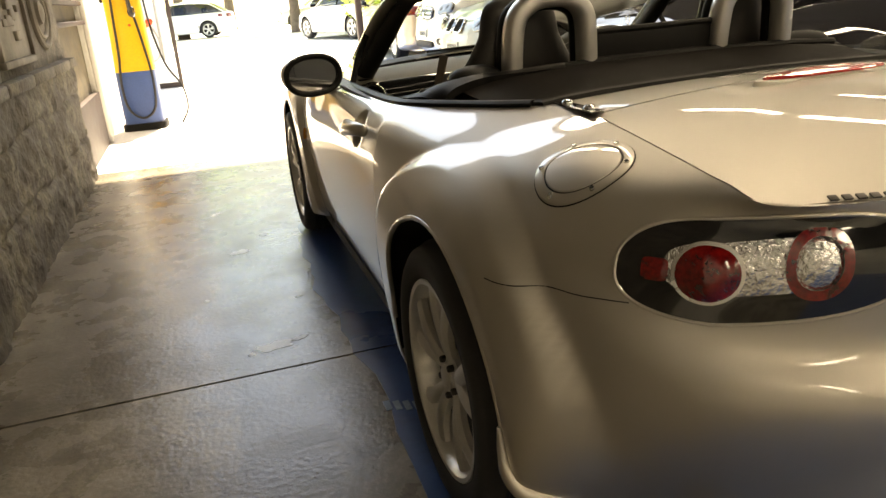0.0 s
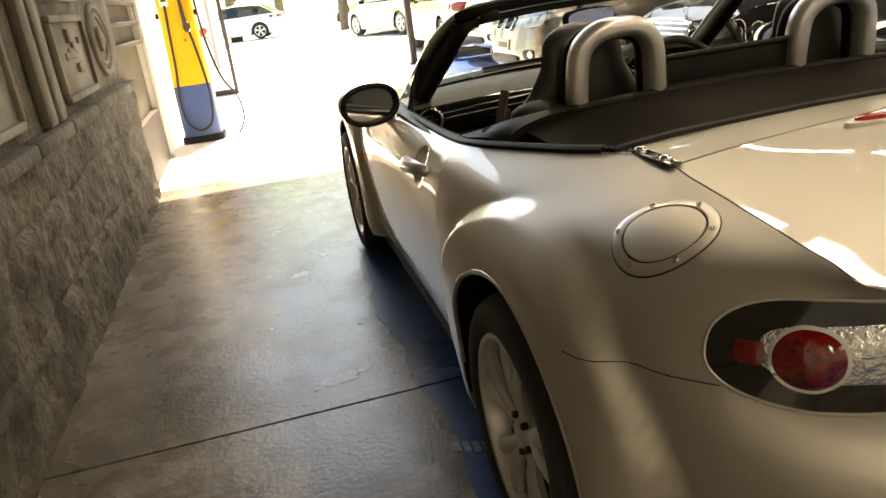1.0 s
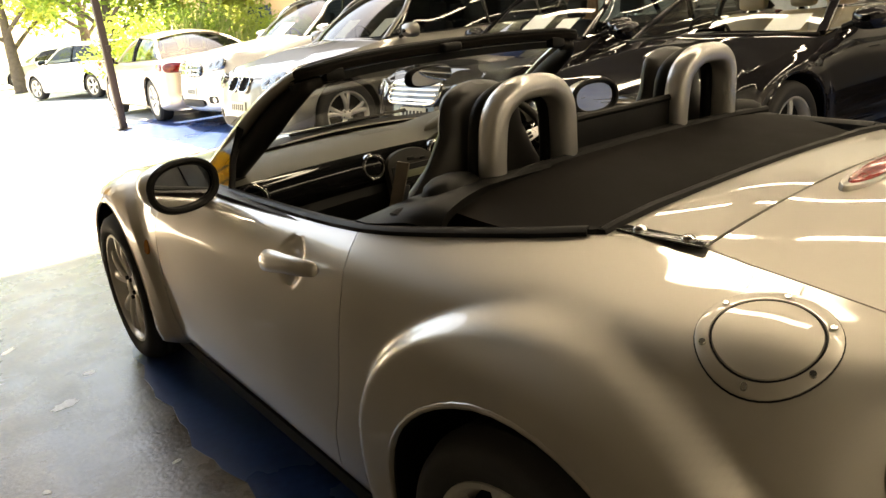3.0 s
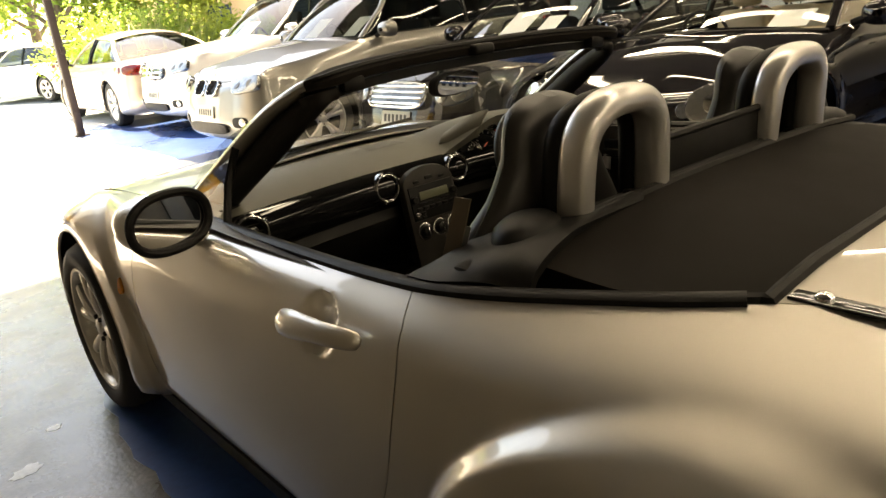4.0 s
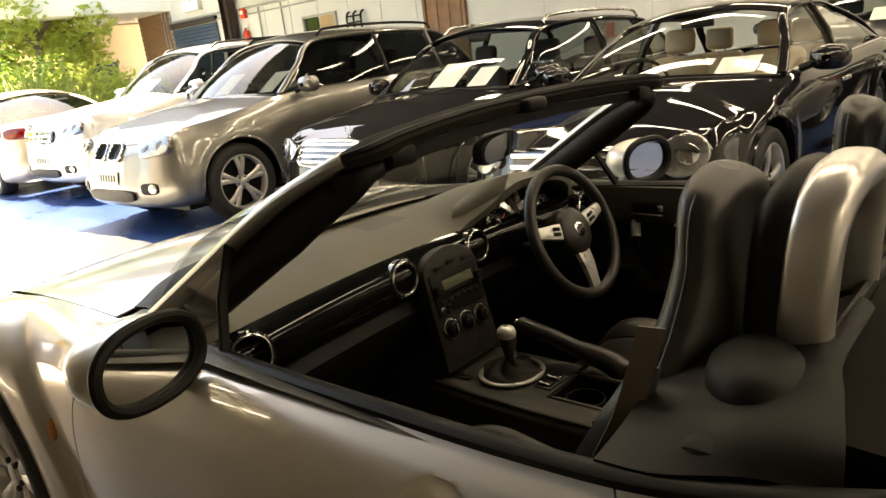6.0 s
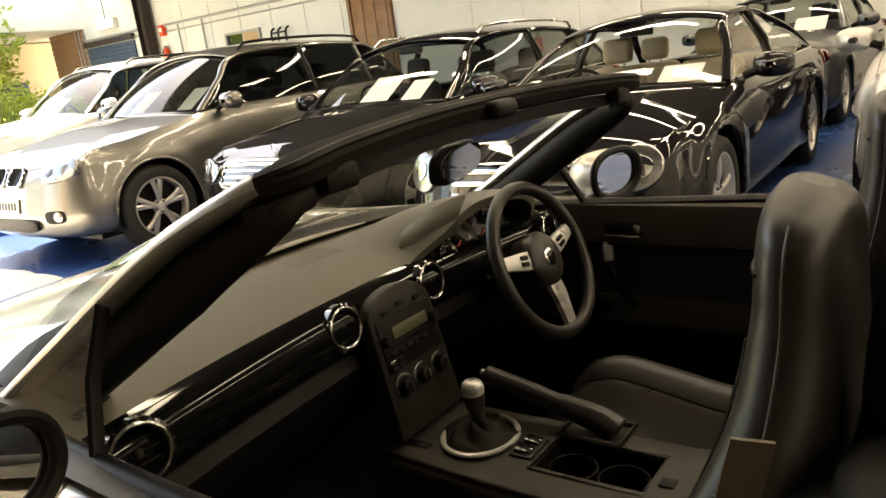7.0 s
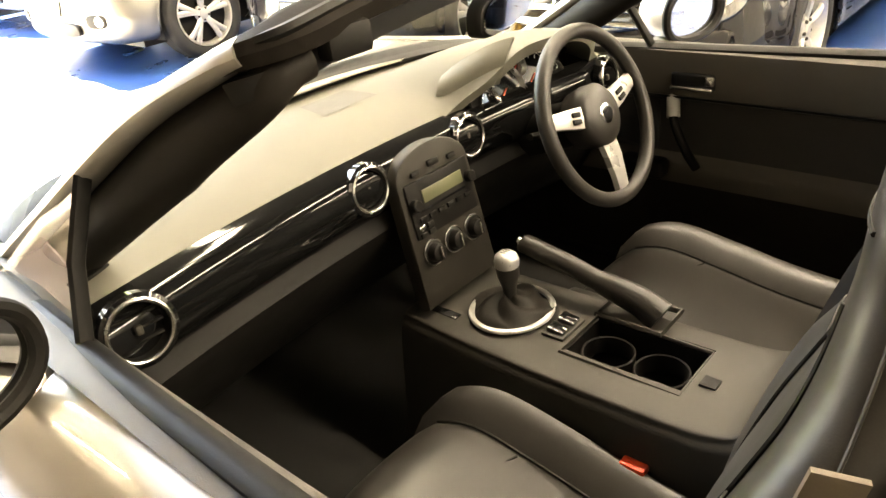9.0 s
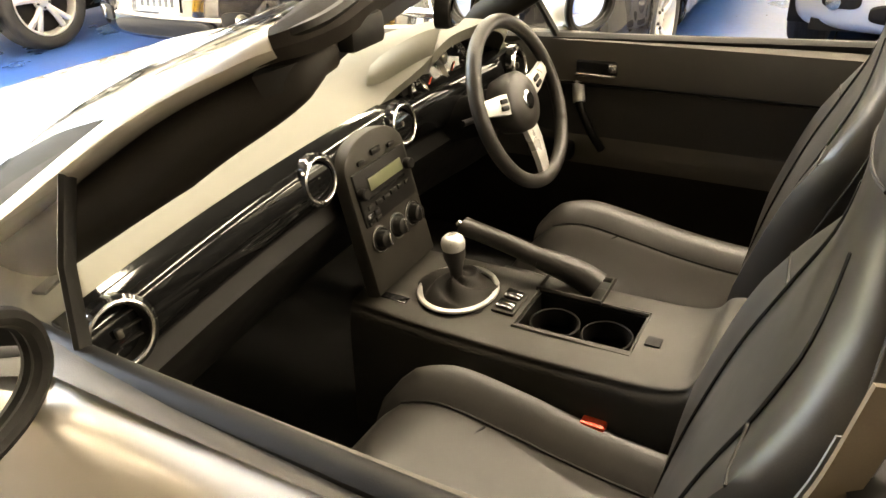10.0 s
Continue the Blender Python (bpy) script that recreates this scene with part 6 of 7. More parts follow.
    belt = np.array([(np.interp(y, ys[::-1][:, 1][::-1], ys[:, 0]) - 0.012, y, ze(y) + 0.004) for y in rail[:, 1]])
    order = np.argsort(ys[:, 1])
    belt[:, 0] = np.interp(rail[:, 1], ys[order, 1], ys[order, 0]) - 0.012
    tt = np.linspace(0, 1, 7)[None, :, None]
    sg = rail[:, None] * tt + belt[:, None] * (1 - tt) + np.array([0.025, 0, 0]) * (4 * tt * (1 - tt))
    for s in (1, -1):
        sgm = sg * np.array([s, 1, 1])
        side_pane = part("side_glass", outward(quads(sgm), (0, 0.5 * (cowl + rgb), zb)), glass_m, root, "tinted side glass")
        side_pane.visible_shadow = False
        part("roof_rail_panel", tube(rail * np.array([s, 1, 1]), 0.034, 10, flat=0.55), body, root)
        for bp in (0.5 * (wst + rrt) + 0.12, ):
            k = int(np.argmin(np.abs(rail[:, 1] - bp)))
            part("door_pillar", tube([belt[k] * np.array([s, 1, 1]), (rail[k] * 0.5 + belt[k] * 0.5 + np.array([0.03, 0, 0])) * np.array([s, 1, 1]), rail[k] * np.array([s, 1, 1])], 0.035, 8, flat=0.4), gloss_black, root, "black door pillar")
        if tall or rails:
            k = int(np.argmin(np.abs(rail[:, 1] - (rrt + 0.12))))
            part("rear_pillar", tube([belt[k] * np.array([s, 1, 1]), rail[k] * np.array([s, 1, 1])], 0.04, 8, flat=0.4), body, root)
        part("belt_strip", tube(belt * np.array([s, 1, 1]) + np.array([s * 0.012, 0, 0.002]), 0.010, 6), trim or black_plastic, root)
    ia, ic = 20, 40
    rows = []
    for k in range(ia - 2, ic + 3):
        x, y, z = rail[k]
        rows.append([(x * s, y, z + 0.012 + 0.065 * (1 - abs(s) ** 2.2)) for s in np.linspace(-1, 1, 25)])
    part("roof", shell(quads(np.array(rows)), 0.012), body, root)
    s = np.linspace(-1, 1, 25)
    a0 = np.stack([s * A0[0], cowl + 0.16 * (1 - s**2), zc + 0.03 * (1 - s**2)], -1)
    a1 = np.stack([s * (A1[0] - 0.01), A1[1] + 0.05 * (1 - s**2), A1[2] + 0.06 * (1 - np.abs(s) ** 2.2)], -1)
    ws = a0[None] * (1 - tt.reshape(-1, 1, 1)) + a1[None] * tt.reshape(-1, 1, 1) + np.array([0, 0.03, 0.03]) * (4 * tt * (1 - tt)).reshape(-1, 1, 1)
    wsob = part("windscreen", outward(quads(ws), (0, 0.5 * (cowl + rgb), zb)), clear_glass if glass_m is not dark_glass else car_glass, root, "windscreen glass")
    wsob.visible_shadow = False
    part("scuttle", tube(a0 + np.array([0, 0.03, -0.005]), 0.02, 8, flat=0.5), black_plastic, root)
    c1 = np.stack([s * (C1[0] - 0.01), C1[1] - 0.03 * (1 - s**2), C1[2] + 0.06 * (1 - np.abs(s) ** 2.2)], -1)
    c0 = np.stack([s * C0[0], rgb - 0.10 * (1 - s**2), zb2 + 0.03 * (1 - s**2)], -1)
    rg = c1[None] * (1 - tt.reshape(-1, 1, 1)) + c0[None] * tt.reshape(-1, 1, 1) + np.array([0, -0.03, 0.03]) * (4 * tt * (1 - tt)).reshape(-1, 1, 1)
    rear_pane = part("rear_glass", outward(quads(rg), (0, 0.5 * (cowl + rgb), zb)), glass_m, root, "rear window glass")
    rear_pane.visible_shadow = False
    if rails:
        for sd in (1, -1):
            rp = np.array([rail[k] * np.array([sd, 1, 1]) + np.array([-sd * 0.02, 0, 0.085]) for k in range(ia + 1, ic + 1)])
            rp[0, 2] -= 0.045
            rp[-1, 2] -= 0.045
            part("roof_rail", tube(rp, 0.014, 8), satin_chrome if rails == "chrome" else black_plastic, root, "roof rail")
    # inside
    tub_y = 0.5 * (cowl + rgb)
    part("cabin_tub", box((0, tub_y, 0.42), (2 * w - 0.34, cowl - rgb - 0.1, 0.30), 0.05), seat_dark, root)
    part("dashboard", box((0, cowl - 0.18, zc - 0.09), (2 * w - 0.36, 0.42, 0.16), 0.06, 3), seats if seats is beige_leather else black_plastic, root)
    for sx in (-0.36, 0.36):
        for yy, hh in ((wst - 0.35, 0.0), (wst - 1.2, -0.03)):
            if yy < rgb + 0.35:
                continue
            back = part("seat_back", xf(box((0, 0, 0), (0.46, 0.15, 0.62), 0.07, 3), pose(sx, yy, zb - 0.20 + hh, 12, 0, 0)), seats, root)
            part("head_restraint", xf(box((0, 0, 0), (0.24, 0.10, 0.19), 0.045, 3), pose(sx, yy - 0.07, zb + 0.22 + hh, 8, 0, 0)), seats, root)
            for px in (-0.05, 0.05):
                part("restraint_post", tube([(sx + px, yy - 0.05, zb + 0.06 + hh), (sx + px, yy - 0.065, zb + 0.16 + hh)], 0.007, 6), chrome, root)
    part("steering_wheel", xf(tube([(0.18 * math.cos(a), 0.18 * math.sin(a), 0) for a in np.linspace(0, 2 * math.pi, 28, endpoint=False)], 0.014, 6, closed=True), pose(0.36, cowl - 0.48, zb - 0.03, 68, 0, 0)), black_plastic, root)
    part("inner_mirror", box((0, wst + 0.12, roof - 0.10), (0.24, 0.03, 0.06), 0.014), black_plastic, root)
    for px, py, pw, ph, tilt in paper_at:
        lean = math.atan2(cowl - wst, roof - 0.085 - zc)
        k = 0.10 + 0.5 * ph / math.hypot(cowl - wst, roof - 0.085 - zc)
        spot = Vector((px, cowl + (wst - cowl) * k - 0.03, zc + (roof - 0.085 - zc) * k - 0.02))
        part("price_sheet", xf(box((0, 0, 0), (pw, 0.003, ph)), Matrix.Translation(spot) @ pose(0, 0, 0, math.degrees(lean), 0, 0)), paper, root, "white price sheet behind the windscreen", smooth=False)
    # wheels
    for wy, wz in wheels:
        for sd in (-1, 1):
            wheel(root, (sd * (w - 0.125), wy, R - 0.003), sd, R, R * 0.70, 0.225, spokes, twin, hub_r=0.055)
            a = np.linspace(-0.3, math.pi + 0.3, 24)
            gl = np.stack([np.stack([np.full(24, sd * x), wy + r * np.cos(a), wz + r * np.sin(a)], -1) for x, r in ((w - 0.02, arch + 0.005), (w - 0.32, arch + 0.02), (w - 0.32, 0.1))])
            part("wheel_arch_liner", quads(gl), black_plastic, root)
            lip = np.array([(sd * (fl.spot("side", wy + (arch + 0.012) * math.cos(q), wz + (arch + 0.012) * math.sin(q)).translation.x), wy + arch * math.cos(q), wz + arch * math.sin(q)) for q in np.linspace(-0.12, math.pi + 0.12, 22)])
            part("wheel_arch_lip", tube(lip, 0.013, 8), body, root)
    part("underbody", box((0, -wb / 2, 0.22), (2 * w - 0.3, wb + 1.0, 0.06)), black_plastic, root)
    # doors: gaps, handles, mirrors
    for yy, bend in ((-0.62, 0.05), (0.5 * (wst + rrt) + 0.10, 0.0), (rgb + 0.42, 0.18)):
        p = []
        for z in np.linspace(0.33, ze(yy) - 0.02, 14):
            o = fl.spot("side", yy - bend * (1 - ((z - 0.33) / 0.6)) ** 2 * 0.6, z, 0.001).translation
            p.append(o)
        for sd in (1, -1):
            part("door_gap", tube([(q.x * sd, q.y, q.z) for q in p], 0.0035, 5), black_plastic, root)
    for yy in (0.5 * (wst + rrt) + 0.32, rgb + 0.62):
        o = fl.spot("side", yy, zb - 0.13, 0.018)
        hv = xf(tube(spline([(-0.10, 0, -0.014), (-0.06, 0, 0.004), (0.06, 0, 0.006), (0.10, 0, -0.012)], 12), 0.015, 8, flat=0.6), o)
        part("door_handle", hv, trim or body, root)
        part("door_handle", mirrored(hv), trim or body, root)
    for sd in (1, -1):
        mm = Matrix.Translation((sd * (w + 0.09), cowl - 0.18, zc + 0.065))
        rows = [[(x * k, -0.05 + 0.12 * t, z * k) for x, z in superellipse(0.115, 0.075, 24, 2.8)] for t, k in ((0, 1.0), (0.3, 1.0), (0.6, 0.92), (0.85, 0.7), (1.0, 0.25))]
        mir = part("door_mirror", xf(quads(np.array(rows), False, True), mm), body, root, "door mirror")
        part("mirror_pane", xf(slab(superellipse(0.105, 0.065, 24, 2.8), 0.004), mm @ pose(0, -0.045, 0, 90, 0, 0)), mirror_glass, mir)
        part("mirror_foot", tube([(sd * (w - 0.07), cowl - 0.17, zc + 0.01), (sd * (w + 0.03), cowl - 0.17, zc + 0.045)], 0.025, 8), black_plastic, mir)

    # front
    def disc(where, a, z, ra, rb, material, parent, e=2.4, lift=0.0, th=0.02, bev=0.008, nm="lens", lab="", roll=0.0):
        mt = fl.spot(where, a, z, lift)
        return part(nm, xf(slab(superellipse(ra, rb, 36, e), th, bev), mt @ pose(0, 0, 0, 0, 0, roll)), material, parent, lab)

    for sd in (1, -1):
        if lamps == "pair":
            h = disc("front", sd * w * 0.70, zh - 0.03, 0.155, 0.085, lamp_dark, root, 2.6, -0.03, 0.045, 0.012, "headlamp", "twin round headlamps", roll=-14 * sd)
            for a, r in ((0.74, 0.075), (0.58, 0.062)):
                rr = disc("front", sd * w * a, zh - 0.03 - (0.0 if a > 0.7 else 0.01), r, r * 1.05, lamp_bowl, h, 2.0, 0.012, 0.012, 0.006, "lamp_reflector")
                disc("front", sd * w * a, zh - 0.03 - (0.0 if a > 0.7 else 0.01), r * 0.45, r * 0.45, chrome, h, 2.0, 0.022, 0.008, 0.004, "lamp_lens")
        elif lamps == "oval":
            h = disc("front", sd * w * 0.72, zh - 0.035, 0.135, 0.115, lamp_bowl, root, 2.1, -0.03, 0.055, 0.02, "headlamp", "clear oval headlamp", roll=-25 * sd)
            disc("front", sd * w * 0.74, zh - 0.03, 0.055, 0.055, chrome, h, 2.0, 0.022, 0.008, 0.004, "lamp_lens")
            disc("front", sd * w * 0.58, zh - 0.06, 0.045, 0.045, lamp_dark, h, 2.0, 0.02, 0.008, 0.004, "lamp_lens")
        elif lamps == "block":
            h = disc("front", sd * w * 0.72, zh - 0.02, 0.17, 0.085, lamp_bowl, root, 4.0, -0.03, 0.05, 0.012, "headlamp", "clear wraparound headlamp", roll=-8 * sd)
            for a in (0.80, 0.62):
                disc("front", sd * w * a, zh - 0.02, 0.048, 0.048, lamp_dark, h, 2.0, 0.016, 0.008, 0.004, "lamp_lens")
        elif lamps == "round":
            at = fl.spot("front", sd * w * 0.64, zh - 0.02).translation
            face = Matrix.Translation(at + Vector((0, -0.05, 0.0))) @ pose(0, 0, 0, -68, 0, -14 * sd)
            h = part("headlamp", xf(slab(superellipse(0.100, 0.115, 36, 2.0), 0.075, 0.02), face), chrome, root, "round chrome-rimmed headlamp")
            part("lamp_reflector", xf(slab(superellipse(0.088, 0.102, 36, 2.0), 0.080, 0.008), face), lamp_bowl, h)
            part("lamp_lens", xf(slab(superellipse(0.045, 0.045, 24, 2.0), 0.088, 0.004), face), lamp_dark, h)
        fz = 0.36 if not tall else 0.42
        f = disc("front", sd * w * 0.66, fz, 0.10, 0.05, black_plastic, root, 3.5, -0.012, 0.02, 0.004, "fog_recess")
        disc("front", sd * w * 0.70, fz, 0.042, 0.042, lamp_bowl, f, 2.0, 0.006, 0.012, 0.004, "fog_lamp", "round fog lamp")
    if grille == "slats":
        gz, gw, gh = zh - 0.05, 0.36, 0.105
        gr = disc("front", 0.001, gz, gw, gh, gloss_black, root, 4.0, -0.05, 0.07, 0.01, "grille", "chrome-slatted radiator grille")
        mt = fl.spot("front", 0.001, gz, 0.0)
        ring = [(x, y, 0.02) for x, y in superellipse(gw, gh, 48, 4.0)]
        part("grille_frame", xf(tube(ring, 0.014, 8, closed=True), mt), chrome, gr)
        for k in range(4):
            y = gh * (-0.66 + 0.44 * k)
            part("grille_slat", xf(box((0, y, 0.022), (2 * gw * (0.96 - 0.03 * (3 - k)), 0.020, 0.02), 0.006), mt), chrome, gr)
    elif grille == "kidney":
        for sd in (1, -1):
            gr = disc("front", sd * 0.135, zh - 0.045, 0.105, 0.085, gloss_black, root, 3.0, -0.02, 0.035, 0.008, "kidney_grille", "chrome-framed kidney grille")
            mt = fl.spot("front", sd * 0.135, zh - 0.045, 0.0)
            part("grille_frame", xf(tube([(x, y, 0.014) for x, y in superellipse(0.108, 0.088, 36, 3.0)], 0.012, 8, closed=True), mt), chrome, gr)
            for k in range(5):
                part("grille_slat", xf(box((-0.07 + 0.035 * k, 0, 0.016), (0.008, 0.15, 0.012), 0.003), mt), black_plastic, gr)
    elif grille == "star":
        gz, gw, gh = zh - 0.085, 0.40, 0.105
        gr = disc("front", 0.001, gz, gw, gh, gloss_black, root, 3.0, -0.05, 0.07, 0.01, "grille", "wide chrome-barred grille with a round emblem")
        mt = fl.spot("front", 0.001, gz, 0.0)
        for k in range(3):
            part("grille_slat", xf(box((0, gh * (-0.62 + 0.62 * k), 0.024), (2 * gw * 0.93, 0.030, 0.024), 0.009), mt), chrome, gr)
        part("emblem_ring", xf(tube([(0.092 * math.cos(a), 0.092 * math.sin(a), 0.05) for a in np.linspace(0, 2 * math.pi, 36, endpoint=False)], 0.010, 8, closed=True), mt), chrome, gr, "round chrome emblem ring")
        for k in range(3):
            a = math.pi / 2 + k * 2 * math.pi / 3
            part("emblem_bar", xf(tube([(0, 0, 0.05), (0.088 * math.cos(a), 0.088 * math.sin(a), 0.05)], [0.014, 0.004], 6), mt), chrome, gr)
    elif grille == "mouth":
        gz, gw, gh = zh - 0.165, 0.36, 0.10
        gr = disc("front", 0.001, gz, gw, gh, gloss_black, root, 3.2, -0.05, 0.065, 0.01, "grille", "chrome-slatted mouth grille")
        mt = fl.spot("front", 0.001, gz, 0.0)
        part("grille_frame", xf(tube([(x, y, 0.016) for x, y in superellipse(gw, gh, 48, 3.2)], 0.014, 8, closed=True), mt), chrome, gr)
        for k in range(3):
            part("grille_slat", xf(box((0, gh * (-0.5 + 0.5 * k), 0.02), (2 * gw * 0.95, 0.018, 0.016), 0.005), mt), chrome, gr)
    disc("front", 0.001, 0.30 if not tall else 0.36, 0.42, 0.055, black_plastic, root, 4.0, -0.02, 0.03, 0.006, "lower_intake", "black lower intake")
    if tail != "only":
        pm = fl.spot("front", 0.001, 0.45 if not tall else 0.52, 0.004)
        pl = part("front_plate", xf(box((0, 0, 0.006), (0.37, 0.115, 0.008), 0.003), pm), plate_mat, root, "pale registration plate")
        for k in range(6):
            part("plate_bar", xf(box((-0.13 + 0.052 * k, 0, 0.0115), (0.03, 0.06, 0.002)), pm), ink, pl, smooth=False)
    # rear
    for sd in (1, -1):
        disc("rear", sd * w * 0.80, zt - 0.14, 0.17, 0.075, red_lens, root, 3.0, -0.02, 0.04, 0.012, "tail_lamp", "red tail lamp")
        disc("rear", sd * w * 0.955, zt - 0.13, 0.09, 0.06, red_lens, root, 3.0, -0.02, 0.035, 0.012, "tail_lamp_side", "red tail lamp end")
    pm = fl.spot("rear", 0.001, zt - 0.20, 0.004)
    part("rear_plate", xf(box((0, 0, 0.006), (0.37, 0.115, 0.008), 0.003), pm), plate_mat, root, "pale registration plate")
    # chrome star mast or badge
    if grille == "slats":
        bt = Matrix.Translation((0, yf - 0.25, zh + 0.055))
        part("bonnet_emblem", xf(cat(tube([(0.030 * math.cos(a), 0, 0.045 + 0.030 * math.sin(a)) for a in np.linspace(0, 2 * math.pi, 24, endpoint=False)], 0.004, 6, closed=True), tube([(0, 0, -0.01), (0, 0, 0.02)], 0.006, 6)), bt), chrome, root, "chrome bonnet emblem")
    return root


def facing(x, y, deg):
    """The pose of a car whose front axle stands at x, y and whose nose points along deg."""
    return pose(x, y, 0, 0, 0, deg - 90)


make_car("suv", "grey-silver compact SUV with split kidney grilles and roof rails", facing(2.36, 6.80, 180), w=0.915, fo=0.80, wb=2.795, ro=0.97, R=0.345, zh=0.78, zc=1.04, zb=1.05, zt=1.10, roof=1.58,
         cowl=-0.60, wst=-1.25, rrt=-3.02, rgb=-3.50, wr=0.60, body=suv_silver, glass_m=dark_glass, lamps="block", grille="kidney", spokes=5, twin=True, rails="black", tall=True, paper_at=((0.35, -0.16, 0.24, 0.33, -38), (-0.45, -0.12, 0.22, 0.3, -38)))
make_car("suv", "pale silver large SUV with a three-bar chrome grille", facing(3.05, 9.98, 180), w=0.95, fo=0.86, wb=2.915, ro=1.0, R=0.37, zh=0.89, zc=1.12, zb=1.10, zt=1.16, roof=1.68,
         cowl=-0.62, wst=-1.30, rrt=-3.35, rgb=-3.75, wr=0.66, body=white_silver, glass_m=car_glass, lamps="block", grille="star", spokes=5, twin=False, rails="black", tall=True, paper_at=((0.3, -0.14, 0.4, 0.3, -38),))
make_car("estate_car", "black estate car with twin oval headlamps and chrome roof rails", facing(2.94, 4.46, 180), w=0.865, fo=0.80, wb=2.715, ro=1.05, R=0.32, zh=0.67, zc=0.92, zb=0.93, zt=1.00, roof=1.42,
         cowl=-0.55, wst=-1.25, rrt=-3.05, rgb=-3.55, wr=0.57, body=black_paint, trim=chrome, glass_m=car_glass, lamps="pair", grille="slats", spokes=5, twin=True, rails="chrome", paper_at=((0.1, -0.15, 0.30, 0.36, -40), (-0.3, -0.12, 0.2, 0.26, -40)))
make_car("coupe", "black coupe with beige leather seats and a wide chrome grille", facing(2.96, 2.44, 181), w=0.87, fo=0.82, wb=2.715, ro=1.08, R=0.325, zh=0.64, zc=0.885, zb=0.88, zt=0.93, roof=1.33,
         cowl=-0.52, wst=-1.22, rrt=-2.40, rgb=-3.20, wr=0.54, body=black_paint, trim=chrome, glass_m=clear_glass, seats=beige_leather, lamps="oval", grille="star", spokes=5, twin=False, paper_at=((-0.42, -0.20, 0.26, 0.20, -42),))
make_car("sedan", "dark grey sedan with a price sheet in the windscreen", facing(8.0, 2.60, 180), w=0.90, fo=0.84, wb=2.85, ro=1.1, R=0.33, zh=0.72, zc=0.97, zb=0.96, zt=1.03, roof=1.46,
         cowl=-0.55, wst=-1.25, rrt=-2.85, rgb=-3.45, wr=0.57, body=dark_paint, glass_m=car_glass, lamps="oval", grille="slats", spokes=7, twin=False, paper_at=((-0.40, -0.2, 0.34, 0.28, -42), (0.2, -0.2, 0.34, 0.28, -42)))
make_car("hatchback", "silver-white small hatchback with round headlamps and chrome grille", facing(3.98, 0.24, 180), w=0.845, fo=0.62, wb=2.467, ro=0.58, R=0.30, zh=0.72, zc=0.94, zb=0.96, zt=1.02, roof=1.41,
         cowl=-0.30, wst=-0.80, rrt=-2.45, rgb=-2.75, wr=0.60, body=white_silver, trim=chrome, glass_m=car_glass, lamps="round", grille="mouth", spokes=5, twin=True, sill_trim=black_plastic)
make_car("sedan", "black sedan parked behind the small hatchback", facing(8.2, 0.10, 180), w=0.90, fo=0.84, wb=2.80, ro=1.1, R=0.33, zh=0.72, zc=0.97, zb=0.96, zt=1.03, roof=1.45,
         cowl=-0.55, wst=-1.25, rrt=-2.85, rgb=-3.45, wr=0.57, body=black_paint, glass_m=car_glass, lamps="oval", grille="slats", spokes=5, twin=True)
make_car("coupe", "pale gold coupe parked outside with red tail lamps", facing(3.12, 14.65, 89), w=0.90, fo=0.82, wb=2.78, ro=0.98, R=0.34, zh=0.68, zc=0.93, zb=0.94, zt=0.98, roof=1.38,
         cowl=-0.55, wst=-1.25, rrt=-2.35, rgb=-3.15, wr=0.54, body=paint("pale_gold_paint", (0.46, 0.38, 0.29), 0.6, 0.35), glass_m=car_glass, grille="kidney", lamps="pair", spokes=7, twin=True, group="cars parked in the yard")
make_car("sedan", "white sedan parked in the sunlit yard", facing(3.1, 23.4, 110), w=0.88, wb=2.7, body=white_paint_car, glass_m=car_glass, grille="mouth", lamps="oval", group="cars parked in the yard")
make_car("sedan", "white sedan parked far across the yard", facing(-3.0, 33.0, 170), w=0.88, wb=2.7, body=white_paint_car, glass_m=dark_glass, grille="mouth", lamps="oval", group="cars parked in the yard")
make_car("sedan", "silver sedan parked far across the yard", facing(3.5, 35.0, 175), w=0.88, wb=2.7, body=white_silver, glass_m=dark_glass, grille="mouth", lamps="oval", group="cars parked in the yard")

# ---------------------------------------------------------------- the far side wall and what hangs on it
WX = 12.5
wall_right = thing("wall_right", "white panelled workshop wall with pipes", "wall", kind="structure")
part("wall_body", box((WX + 0.12, 7.75, 2.3), (0.2, 33.5, 4.6)), white_wall, wall_right, "white painted wall", smooth=False)
y = 2.0
while y < 20.2:
    y1 = min(y + 1.22, 20.3)
    if not (10.9 < (y + y1) / 2 < 13.2):
        part("wall_panel", box((WX + 0.012, (y + y1) / 2, 2.2), (0.02, y1 - y - 0.02, 4.3), 0.004, 1), white_wall, wall_right)
    y = y1

door_1 = thing("door_1", "varnished brown timber door, closed", "door", kind="structure")
part("door_leaf", box((WX - 0.012, 12.08, 1.48), (0.05, 1.10, 2.96), 0.006), wood_door, door_1, "brown timber door leaf")
for y in (11.47, 12.69):
    part("door_frame", box((WX - 0.025, y, 1.52), (0.09, 0.09, 3.04), 0.006), wood_door, door_1)
for k in range(3):
    part("door_board", box((WX - 0.045, 11.72 + 0.36 * k, 1.48), (0.02, 0.33, 2.86), 0.006), wood_door, door_1)
part("door_handle", tube([(WX - 0.06, 11.66, 1.02), (WX - 0.11, 11.66, 1.02), (WX - 0.11, 11.78, 1.02)], 0.011, 8), satin_chrome, door_1, "steel door handle")

